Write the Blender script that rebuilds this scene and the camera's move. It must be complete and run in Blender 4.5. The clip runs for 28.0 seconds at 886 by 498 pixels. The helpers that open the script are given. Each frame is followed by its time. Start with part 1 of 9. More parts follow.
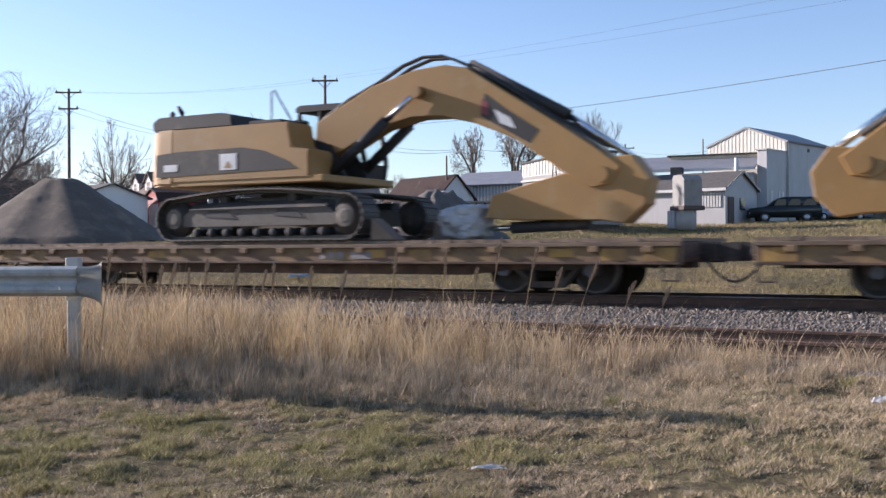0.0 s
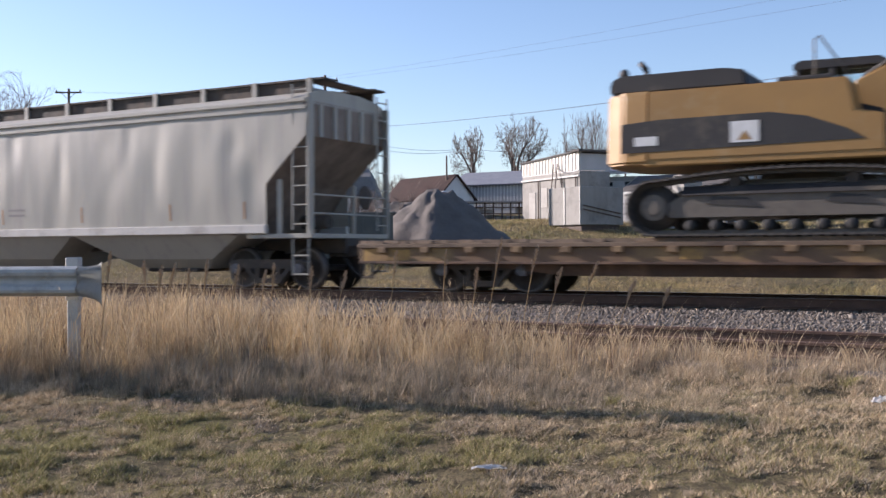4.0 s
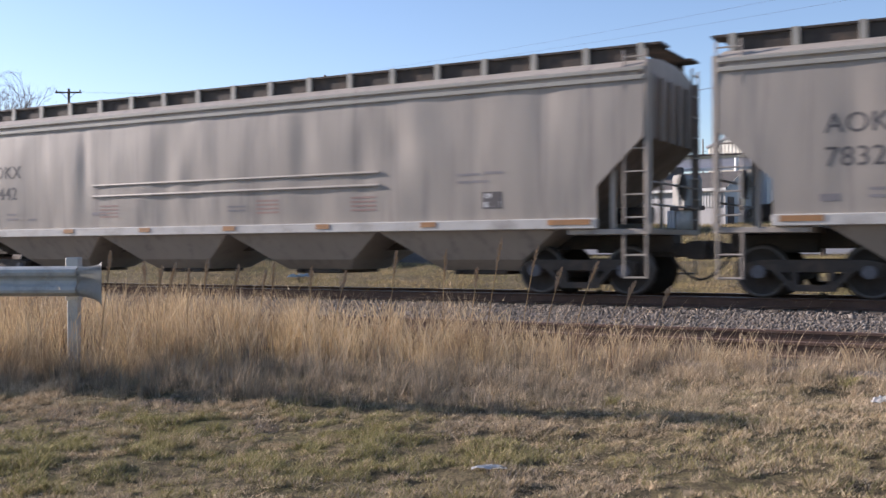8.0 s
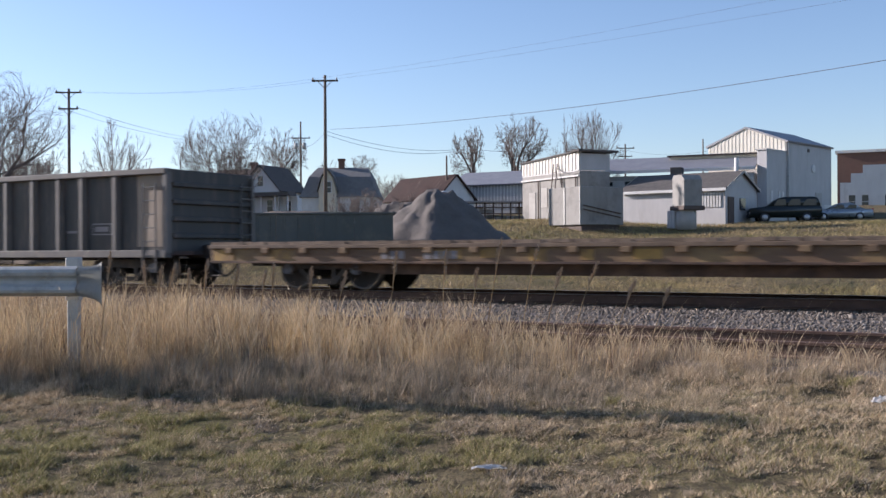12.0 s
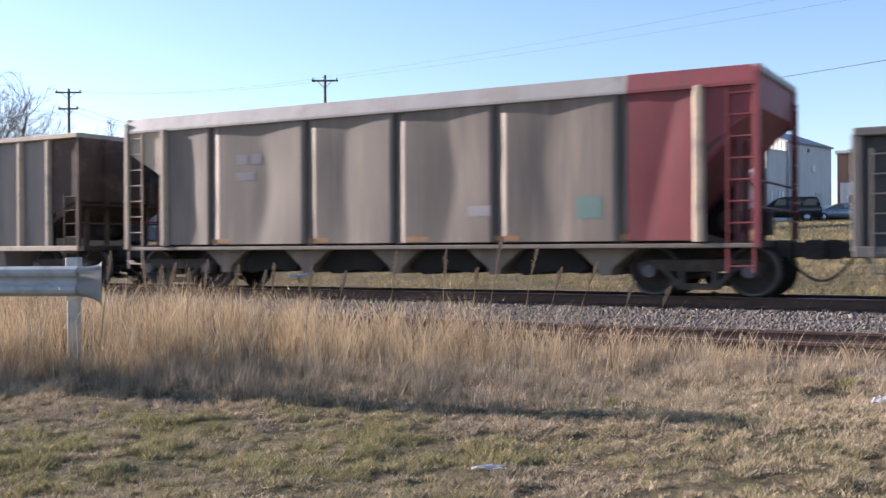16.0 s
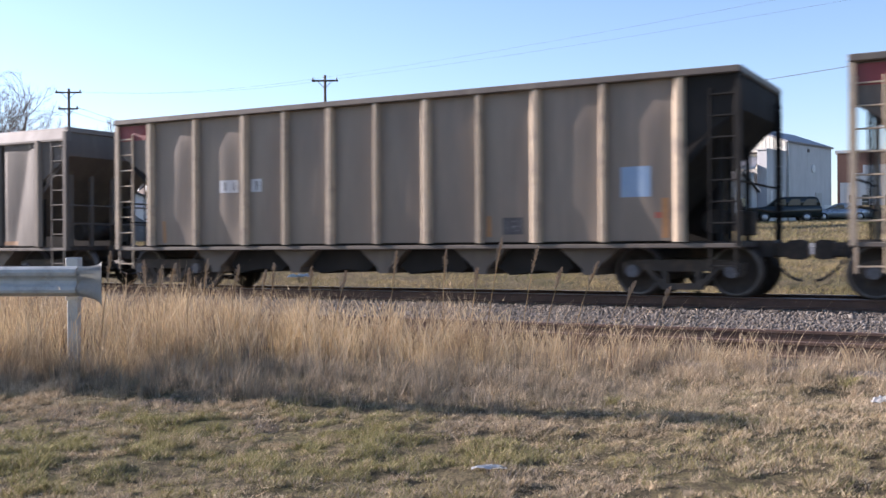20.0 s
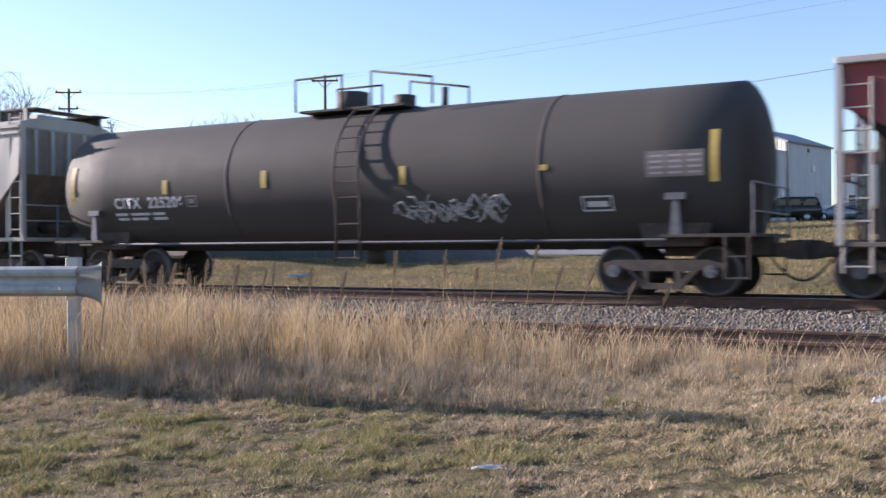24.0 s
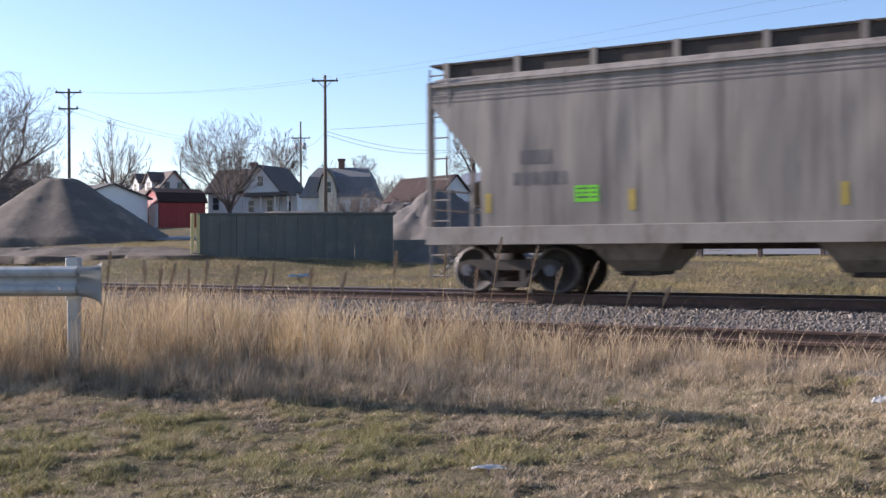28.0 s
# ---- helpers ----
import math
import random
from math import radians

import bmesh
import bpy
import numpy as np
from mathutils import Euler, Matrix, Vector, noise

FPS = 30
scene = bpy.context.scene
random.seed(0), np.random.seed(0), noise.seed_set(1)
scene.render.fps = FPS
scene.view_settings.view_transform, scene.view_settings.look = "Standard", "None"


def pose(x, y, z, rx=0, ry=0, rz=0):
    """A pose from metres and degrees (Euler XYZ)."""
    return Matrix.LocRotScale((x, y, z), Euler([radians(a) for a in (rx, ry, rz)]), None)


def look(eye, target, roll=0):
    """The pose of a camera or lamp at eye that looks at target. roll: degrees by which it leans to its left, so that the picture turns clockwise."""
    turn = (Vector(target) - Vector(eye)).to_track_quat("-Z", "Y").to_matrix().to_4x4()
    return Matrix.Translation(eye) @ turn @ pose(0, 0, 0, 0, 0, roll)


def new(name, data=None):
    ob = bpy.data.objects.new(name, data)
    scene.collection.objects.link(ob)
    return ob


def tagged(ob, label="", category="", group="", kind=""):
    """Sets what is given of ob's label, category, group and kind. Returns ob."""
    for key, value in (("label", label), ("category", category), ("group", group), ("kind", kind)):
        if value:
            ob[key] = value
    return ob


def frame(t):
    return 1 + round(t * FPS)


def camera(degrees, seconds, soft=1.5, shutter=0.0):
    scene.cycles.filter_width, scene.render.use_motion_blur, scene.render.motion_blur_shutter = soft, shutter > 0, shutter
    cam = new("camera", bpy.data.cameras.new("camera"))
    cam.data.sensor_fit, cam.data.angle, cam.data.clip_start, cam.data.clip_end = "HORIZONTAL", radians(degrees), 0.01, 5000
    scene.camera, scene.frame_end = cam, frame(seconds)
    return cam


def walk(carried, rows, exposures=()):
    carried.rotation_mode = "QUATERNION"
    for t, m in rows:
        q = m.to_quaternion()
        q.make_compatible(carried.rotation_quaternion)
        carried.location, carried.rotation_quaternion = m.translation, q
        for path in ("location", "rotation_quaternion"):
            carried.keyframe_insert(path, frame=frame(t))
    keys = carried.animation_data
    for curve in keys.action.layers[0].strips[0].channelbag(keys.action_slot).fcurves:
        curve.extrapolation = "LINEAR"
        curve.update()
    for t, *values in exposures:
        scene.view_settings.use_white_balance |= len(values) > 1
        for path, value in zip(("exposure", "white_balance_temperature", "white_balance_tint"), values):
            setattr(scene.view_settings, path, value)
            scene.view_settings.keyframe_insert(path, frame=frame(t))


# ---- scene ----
# camera on its stand beside the track; x runs along the rails, y across them, z = 0 on the rail heads
cam = camera(46.08, 28.0, soft=1.5, shutter=0.25)
EYE = (0.0, -19.293, 0.882)
AIM = pose(*EYE) @ pose(0, 0, 0, 0, 0, 29.507) @ pose(0, 0, 0, 89.976) @ pose(0, 0, 0, 0, 0, -0.288)
walk(cam, [(0.0, AIM), (28.0, AIM)], exposures=[(0.0, 0.95, 5650, 21), (6.0, 0.92, 5850, 22), (8.0, 0.92, 5800, 21), (10.0, 0.77, 5650, 20), (12.0, 0.75, 5650, 20), (15.0, 1.13, 5600, 22), (16.0, 1.22, 5650, 21), (25.0, 1.2, 5700, 22), (26.0, 1.07, 5750, 21), (28.0, 1.03, 5600, 21)])

# daylight: low afternoon sun from beyond the rear of the train, a little on the camera's side
SUN_AZ, SUN_EL = radians(187.5), radians(19.0)   # azimuth as an angle from +x
SUN_DIR = Vector((math.cos(SUN_AZ) * math.cos(SUN_EL), math.sin(SUN_AZ) * math.cos(SUN_EL), math.sin(SUN_EL)))
world = bpy.data.worlds.new("sky")
scene.world = world
world.use_nodes = True
sky = world.node_tree.nodes.new("ShaderNodeTexSky")
sky.sky_type, sky.sun_disc = "NISHITA", False
sky.sun_elevation, sky.sun_rotation = SUN_EL, math.atan2(SUN_DIR.x, SUN_DIR.y)
sky.air_density, sky.dust_density, sky.ozone_density, sky.altitude = 1.0, 0.45, 1.25, 200
world.node_tree.nodes["Background"].inputs[1].default_value = 0.090
world.node_tree.links.new(sky.outputs[0], world.node_tree.nodes["Background"].inputs[0])
sun = new("sun", bpy.data.lights.new("sun", "SUN"))
sun.data.energy, sun.data.angle, sun.data.color = 5.0, radians(0.6), (1.0, 0.87, 0.70)
sun.matrix_world = look(SUN_DIR * 200, (0, 0, 0))


# ---- materials ----
def surf(name, a, b, scale=1.0, rough=0.7, metal=0.0, bump=0.0, bump_scale=40.0, stretch=(1, 1, 1), stain=None, stain_amount=0.0,
         stain_scale=1.0, stain_stretch=(1, 1, 1), vary=0.0, spec=0.5, coords="Object"):
    """A worn surface: two base colours mixed by noise, stains of a third, fine relief."""
    m = bpy.data.materials.new(name)
    m.use_nodes = True
    nt, bsdf = m.node_tree, m.node_tree.nodes["Principled BSDF"]
    N, L = nt.nodes.new, nt.links.new
    tc = N("ShaderNodeTexCoord")

    def noise_fac(sc, st, detail=6.0, rough_=0.6):
        mp = N("ShaderNodeMapping")
        mp.inputs["Scale"].default_value = st
        L(tc.outputs[coords], mp.inputs["Vector"])
        nz = N("ShaderNodeTexNoise")
        nz.inputs["Scale"].default_value, nz.inputs["Detail"].default_value, nz.inputs["Roughness"].default_value = sc, detail, rough_
        L(mp.outputs["Vector"], nz.inputs["Vector"])
        return nz.outputs["Fac"]

    def ramp(fac, lo, hi):
        r = N("ShaderNodeMapRange")
        r.inputs["From Min"].default_value, r.inputs["From Max"].default_value = lo, hi
        L(fac, r.inputs["Value"])
        return r.outputs["Result"]

    def mix(fac, c1, c2):
        x = N("ShaderNodeMix")
        x.data_type = "RGBA"
        L(fac, x.inputs[0])
        for sock, c in ((x.inputs[6], c1), (x.inputs[7], c2)):
            if isinstance(c, tuple):
                sock.default_value = (*c, 1)
            else:
                L(c, sock)
        return x.outputs[2]

    col = mix(ramp(noise_fac(scale, stretch), 0.3, 0.7), a, b)
    if stain:
        f = ramp(noise_fac(stain_scale, stain_stretch, 8.0, 0.7), 0.62 - 0.3 * stain_amount, 0.78 - 0.1 * stain_amount)
        col = mix(f, col, stain)
    if vary:
        info = N("ShaderNodeObjectInfo")
        hsv = N("ShaderNodeHueSaturation")
        L(ramp(info.outputs["Random"], 0, 1), hsv.inputs["Value"])
        hsv.inputs["Hue"].default_value = 0.5
        r = N("ShaderNodeMapRange")
        L(info.outputs["Random"], r.inputs["Value"])
        r.inputs["To Min"].default_value, r.inputs["To Max"].default_value = 1 - vary, 1 + vary
        L(r.outputs["Result"], hsv.inputs["Value"])
        L(col, hsv.inputs["Color"])
        col = hsv.outputs["Color"]
    L(col, bsdf.inputs["Base Color"])
    bsdf.inputs["Metallic"].default_value = metal
    bsdf.inputs["Specular IOR Level"].default_value = spec
    rr = N("ShaderNodeMapRange")
    L(noise_fac(scale * 4, stretch), rr.inputs["Value"])
    rr.inputs["To Min"].default_value, rr.inputs["To Max"].default_value = max(0.02, rough - 0.12), min(1, rough + 0.12)
    L(rr.outputs["Result"], bsdf.inputs["Roughness"])
    if bump:
        bp = N("ShaderNodeBump")
        bp.inputs["Strength"].default_value, bp.inputs["Distance"].default_value = bump, 0.02
        L(noise_fac(bump_scale, stretch, 4.0), bp.inputs["Height"])
        L(bp.outputs["Normal"], bsdf.inputs["Normal"])
    return m


def island(name, cols, rough=0.8, trans=0.0, patch=(), patch_scale=0.6):
    """For joined stuff: colours picked per loose piece."""
    m = bpy.data.materials.new(name)
    m.use_nodes = True
    nt, bsdf = m.node_tree, m.node_tree.nodes["Principled BSDF"]
    geo, rampn = nt.nodes.new("ShaderNodeNewGeometry"), nt.nodes.new("ShaderNodeValToRGB")
    el = rampn.color_ramp.elements
    while len(el) < len(cols):
        el.new(0.5)
    for i, c in enumerate(cols):
        el[i].position, el[i].color = i / (len(cols) - 1), (*c, 1)
    nt.links.new(geo.outputs["Random Per Island"], rampn.inputs[0])
    bsdf.inputs["Roughness"].default_value = rough
    bsdf.inputs["Specular IOR Level"].default_value = 0.2
    if patch:
        # a second set of colours takes over in patches
        r2 = nt.nodes.new("ShaderNodeValToRGB")
        el = r2.color_ramp.elements
        while len(el) < len(patch):
            el.new(0.5)
        for i, c in enumerate(patch):
            el[i].position, el[i].color = i / (len(patch) - 1), (*c, 1)
        nt.links.new(geo.outputs["Random Per Island"], r2.inputs[0])
        tc, nz, mr, mx = (nt.nodes.new("ShaderNode" + k) for k in ("TexCoord", "TexNoise", "MapRange", "Mix"))
        nz.inputs["Scale"].default_value, nz.inputs["Detail"].default_value, nz.inputs["Roughness"].default_value = patch_scale, 5.0, 0.7
        mr.inputs["From Min"].default_value, mr.inputs["From Max"].default_value = 0.47, 0.60
        mx.data_type = "RGBA"
        nt.links.new(tc.outputs["Object"], nz.inputs["Vector"])
        nt.links.new(nz.outputs["Fac"], mr.inputs["Value"])
        nt.links.new(mr.outputs["Result"], mx.inputs[0])
        nt.links.new(rampn.outputs[0], mx.inputs[6])
        nt.links.new(r2.outputs[0], mx.inputs[7])
        col = mx.outputs[2]
    else:
        col = rampn.outputs[0]
    nt.links.new(col, bsdf.inputs["Base Color"])
    if trans:
        # thin leaves let some light through
        tr, ms = nt.nodes.new("ShaderNodeBsdfTranslucent"), nt.nodes.new("ShaderNodeMixShader")
        ms.inputs[0].default_value = trans
        nt.links.new(col, tr.inputs[0])
        nt.links.new(bsdf.outputs[0], ms.inputs[1])
        nt.links.new(tr.outputs[0], ms.inputs[2])
        nt.links.new(ms.outputs[0], nt.nodes["Material Output"].inputs[0])
    return m


M = {}
M["grey_steel"] = surf("grey_car_paint", (0.385, 0.34, 0.29), (0.32, 0.282, 0.24), 0.7, 0.55, 0, 0.05, 30, (1, 1, 0.25), (0.20, 0.18, 0.165), 0.35, 1.6, (2.5, 2.5, 0.12))
M["light_steel"] = surf("light_grey_car_paint", (0.39, 0.372, 0.32), (0.332, 0.317, 0.275), 0.7, 0.5, 0, 0.05, 30, (1, 1, 0.25), (0.28, 0.26, 0.25), 0.3, 1.6, (2.5, 2.5, 0.12))
M["old_steel"] = surf("weathered_grey_paint", (0.285, 0.252, 0.212), (0.225, 0.197, 0.166), 0.9, 0.65, 0, 0.06, 30, (1, 1, 0.25), (0.095, 0.08, 0.07), 0.45, 1.6, (2.4, 2.4, 0.14))
M["old_sill"] = surf("stained_tan_sill_paint", (0.33, 0.29, 0.245), (0.26, 0.225, 0.19), 1.2, 0.65, 0, 0.05, 30, (1, 1, 0.5), (0.14, 0.11, 0.09), 0.45, 1.8, (1.2, 1, 0.5))
M["white_stripe"] = surf("white_sill_paint", (0.53, 0.51, 0.47), (0.44, 0.42, 0.39), 2, 0.6, 0, 0, 1, (1, 1, 1), (0.3, 0.27, 0.24), 0.4, 2)
M["end_brown"] = surf("rust_stained_end_sheet", (0.26, 0.215, 0.175), (0.19, 0.15, 0.12), 1.0, 0.7, 0, 0.05, 30, (1, 1, 0.3), (0.10, 0.065, 0.05), 0.6, 1.2, (1, 1, 0.5))
M["orange"] = surf("orange_reflector", (0.40, 0.20, 0.075), (0.30, 0.16, 0.07), 6, 0.6)
M["yellow_mark"] = surf("yellow_reflector", (0.46, 0.33, 0.06), (0.36, 0.27, 0.08), 6, 0.5)
M["under"] = surf("dark_running_gear", (0.040, 0.034, 0.029), (0.064, 0.053, 0.044), 5, 0.75, 0.1, 0.2, 60, (1, 1, 1), (0.12, 0.085, 0.06), 0.4, 3)
M["wheel"] = surf("wheel_steel", (0.028, 0.023, 0.020), (0.046, 0.037, 0.030), 8, 0.75, 0.1, 0.1, 60)
M["tread"] = surf("polished_wheel_tread", (0.14, 0.13, 0.12), (0.10, 0.09, 0.085), 8, 0.5, 0.6)
M["cap"] = surf("bearing_cap", (0.16, 0.16, 0.18), (0.10, 0.10, 0.11), 12, 0.5, 0.3)
M["coal_body"] = surf("dusty_brown_aluminium", (0.262, 0.212, 0.162), (0.203, 0.164, 0.128), 0.8, 0.6, 0.15, 0.05, 25, (1, 1, 0.3), (0.285, 0.225, 0.175), 0.45, 1.5, (2, 2, 0.15))
M["chord_grey"] = surf("dusty_grey_chord", (0.36, 0.335, 0.305), (0.29, 0.268, 0.245), 1.2, 0.6, 0.1, 0.04, 25, (1, 1, 0.4), (0.24, 0.20, 0.165), 0.4, 1.5)
M["coal_side"] = surf("dusty_grey_brown_sheet", (0.205, 0.168, 0.130), (0.158, 0.129, 0.102), 0.8, 0.6, 0.15, 0.05, 25, (1, 1, 0.3), (0.285, 0.225, 0.175), 0.45, 1.5, (2, 2, 0.15))
M["coal_rib"] = surf("dusty_tan_rib", (0.475, 0.378, 0.265), (0.395, 0.313, 0.225), 1.5, 0.6, 0.1, 0, 1, (1, 1, 0.3), (0.22, 0.18, 0.15), 0.4, 2)
M["bnsf_body"] = surf("dusty_grey_tan_aluminium", (0.25, 0.214, 0.18), (0.20, 0.172, 0.146), 0.8, 0.55, 0.15, 0.05, 25, (1, 1, 0.3), (0.17, 0.14, 0.13), 0.45, 1.2, (1.5, 1.5, 0.3))
M["dark_brown"] = surf("dark_brown_rusty_steel", (0.15, 0.124, 0.10), (0.105, 0.087, 0.073), 0.9, 0.6, 0.1, 0.08, 25, (1, 1, 0.3), (0.20, 0.165, 0.13), 0.3, 1.6, (1.6, 1.6, 0.25))
M["brown_chord"] = surf("dusty_brown_chord", (0.185, 0.155, 0.13), (0.145, 0.12, 0.10), 1.1, 0.6, 0.05, 0.05, 25, (1, 1, 0.4), (0.10, 0.08, 0.065), 0.35, 1.6)
M["black_end"] = surf("black_coal_dust", (0.018, 0.017, 0.016), (0.034, 0.031, 0.028), 1.5, 0.85, 0, 0.1, 30, spec=0.2)
M["red_end"] = surf("faded_red_paint", (0.25, 0.05, 0.052), (0.185, 0.042, 0.044), 1.5, 0.6, 0, 0.05, 30, (1, 1, 0.4), (0.14, 0.06, 0.05), 0.4, 2, (2, 2, 0.2))
M["white_body"] = surf("white_grey_aluminium", (0.47, 0.45, 0.42), (0.39, 0.37, 0.35), 0.8, 0.5, 0.1, 0.05, 25, (1, 1, 0.3), (0.3, 0.27, 0.25), 0.35, 1.5, (2, 2, 0.15))
M["gon_green"] = surf("dark_green_black_paint", (0.040, 0.038, 0.036), (0.055, 0.051, 0.047), 1, 0.6, 0, 0.08, 25, (1, 1, 0.4), (0.13, 0.10, 0.08), 0.35, 1.6, (2, 2, 0.3))
M["gon_rib"] = surf("worn_grey_green_rib", (0.145, 0.132, 0.118), (0.105, 0.097, 0.087), 1.5, 0.6, 0, 0, 1, (1, 1, 0.4), (0.20, 0.16, 0.13), 0.35, 2)
M["tank_black"] = surf("satin_black_tank_paint", (0.054, 0.050, 0.046), (0.066, 0.061, 0.056), 0.6, 0.74, 0, 0.03, 20, (1, 1, 1), (0.072, 0.065, 0.059), 0.25, 0.9, (0.4, 1, 1), spec=0.3)
M["deck_rust"] = surf("rusty_flatcar_steel", (0.13, 0.078, 0.046), (0.185, 0.115, 0.064), 1.4, 0.75, 0, 0.15, 40, (1, 1, 1), (0.34, 0.23, 0.09), 0.4, 0.9, (0.6, 1, 1))
M["deck_dark"] = surf("dark_rusty_steel", (0.062, 0.038, 0.028), (0.10, 0.062, 0.042), 2, 0.8, 0, 0.15, 40, (1, 1, 1), (0.22, 0.13, 0.08), 0.4, 1.2)
M["deck_yellow"] = surf("faded_yellow_paint", (0.40, 0.24, 0.055), (0.30, 0.18, 0.055), 1.6, 0.65, 0, 0.1, 40, (1, 1, 1), (0.14, 0.08, 0.045), 0.6, 1.6)
M["deck_edge"] = surf("worn_deck_edge_steel", (0.12, 0.08, 0.052), (0.20, 0.14, 0.09), 2.2, 0.75, 0, 0.15, 40, (1, 1, 1), (0.06, 0.04, 0.03), 0.45, 1.1, (0.8, 1, 1))
# worn pockets in a lighter tan that stands in for sunlight on their tops
M["deck_pocket"] = surf("sunlit_worn_stake_pocket", (0.17, 0.11, 0.06), (0.24, 0.16, 0.085), 2, 0.8, 0, 0.1, 40, (1, 1, 1), (0.08, 0.05, 0.035), 0.5, 1.4)
M["deck_wood"] = surf("weathered_deck_planks", (0.27, 0.20, 0.14), (0.19, 0.14, 0.10), 2.5, 0.85, 0, 0.2, 30, (0.3, 4, 1), (0.10, 0.07, 0.05), 0.3, 2, vary=0.25)
M["cat_yellow"] = surf("excavator_yellow_paint", (0.36, 0.205, 0.06), (0.29, 0.168, 0.056), 0.8, 0.55, 0, 0.02, 20, (1, 1, 1), (0.36, 0.26, 0.13), 0.3, 1.1)
M["cat_black"] = surf("excavator_dark_panel", (0.024, 0.023, 0.024), (0.036, 0.034, 0.033), 1.5, 0.65, 0, 0.03, 20, (1, 1, 1), (0.12, 0.10, 0.075), 0.3, 1.2)
M["cat_frame"] = surf("dusty_track_frame", (0.11, 0.095, 0.08), (0.17, 0.148, 0.118), 2.5, 0.75, 0, 0.2, 30, (1, 1, 1), (0.05, 0.045, 0.04), 0.4, 2.5)
M["cat_shoe"] = surf("worn_track_shoe", (0.07, 0.062, 0.055), (0.12, 0.105, 0.09), 6, 0.6, 0.4, 0.1, 40)
M["sticker_white"] = surf("white_sticker", (0.72, 0.72, 0.70), (0.62, 0.62, 0.6), 8, 0.5)
M["wrap"] = surf("crumpled_plastic_wrap", (0.36, 0.35, 0.33), (0.52, 0.51, 0.49), 4, 0.4, 0, 0.8, 9)
M["chrome"] = surf("chrome_rod", (0.7, 0.7, 0.7), (0.6, 0.6, 0.6), 5, 0.15, 1.0)
M["hose"] = surf("black_rubber_hose", (0.02, 0.02, 0.02), (0.035, 0.033, 0.03), 8, 0.6)
M["lettering_dark"] = surf("dark_lettering", (0.07, 0.065, 0.065), (0.12, 0.11, 0.11), 5, 0.7)
M["lettering_dull"] = surf("dull_dark_lettering", (0.10, 0.09, 0.09), (0.15, 0.135, 0.13), 5, 0.7)
M["lettering_white"] = surf("white_lettering", (0.6, 0.6, 0.6), (0.45, 0.45, 0.45), 5, 0.6)
M["lettering_faint"] = surf("faded_lettering", (0.27, 0.25, 0.25), (0.22, 0.2, 0.2), 5, 0.7)
M["logo_red"] = surf("faded_red_logo", (0.42, 0.10, 0.06), (0.32, 0.10, 0.07), 5, 0.6)
M["faded_red_print"] = surf("faded_red_print", (0.34, 0.22, 0.19), (0.30, 0.21, 0.18), 5, 0.7)
M["blue_tag"] = surf("pale_blue_patch", (0.22, 0.32, 0.46), (0.27, 0.36, 0.48), 5, 0.6)
M["poster_white"] = surf("white_printed_notice", (0.50, 0.50, 0.52), (0.42, 0.42, 0.44), 5, 0.6)
M["blue_sign"] = surf("blue_printed_notice", (0.13, 0.22, 0.40), (0.17, 0.26, 0.42), 5, 0.6)
M["green_tag"] = surf("fluorescent_green_sign", (0.22, 0.72, 0.02), (0.18, 0.62, 0.02), 5, 0.5)
M["teal_tag"] = surf("teal_patch", (0.10, 0.185, 0.165), (0.13, 0.19, 0.165), 5, 0.6)
M["galv"] = surf("galvanised_steel", (0.50, 0.495, 0.46), (0.39, 0.39, 0.365), 5, 0.6, 0.1, 0.05, 30, (1, 1, 1), (0.24, 0.235, 0.22), 0.4, 3)
M["rail"] = surf("rusty_rail_side", (0.075, 0.045, 0.033), (0.12, 0.07, 0.05), 6, 0.8, 0.1, 0.1, 50)
M["railhead"] = surf("polished_rail_head", (0.42, 0.40, 0.38), (0.3, 0.28, 0.27), 3, 0.3, 0.9)
M["tie"] = surf("creosoted_tie_wood", (0.06, 0.047, 0.038), (0.11, 0.09, 0.072), 3, 0.9, 0, 0.3, 30, (0.4, 4, 1), vary=0.3)
M["ballast"] = island("grey_ballast_stone", [(0.12, 0.10, 0.085), (0.175, 0.152, 0.128), (0.09, 0.077, 0.065), (0.25, 0.225, 0.195), (0.145, 0.122, 0.10), (0.11, 0.088, 0.072)], 0.85)
M["grass_tall"] = island("dry_straw", [(0.46, 0.33, 0.175), (0.84, 0.65, 0.37), (0.62, 0.46, 0.25), (0.19, 0.13, 0.075), (0.93, 0.77, 0.49), (0.34, 0.245, 0.135)], 0.75, 0.4, [(0.30, 0.22, 0.14), (0.66, 0.50, 0.32), (0.15, 0.11, 0.075), (0.48, 0.36, 0.23)], 1.6)
# dead grass colours darkened to deepen the shade before the tall grass
M["grass_shaded"] = island("shade_darkened_dead_grass", [(0.24, 0.195, 0.14), (0.44, 0.355, 0.265), (0.12, 0.105, 0.07), (0.30, 0.25, 0.18), (0.56, 0.46, 0.35)], 0.85, 0.2, [(0.17, 0.145, 0.10), (0.32, 0.265, 0.195), (0.09, 0.085, 0.05)], 2.2)
M["seed_head"] = island("pale_grass_heads", [(0.74, 0.56, 0.33), (0.60, 0.44, 0.26), (0.80, 0.65, 0.43), (0.5, 0.36, 0.21)], 0.8, 0.35)
M["grass_dull"] = island("dull_dead_grass", [(0.38, 0.29, 0.185), (0.68, 0.54, 0.36), (0.21, 0.16, 0.10), (0.54, 0.42, 0.275), (0.82, 0.67, 0.47)], 0.85, 0.2, [(0.30, 0.23, 0.16), (0.50, 0.395, 0.275), (0.15, 0.12, 0.08), (0.64, 0.52, 0.38)], 2.2)
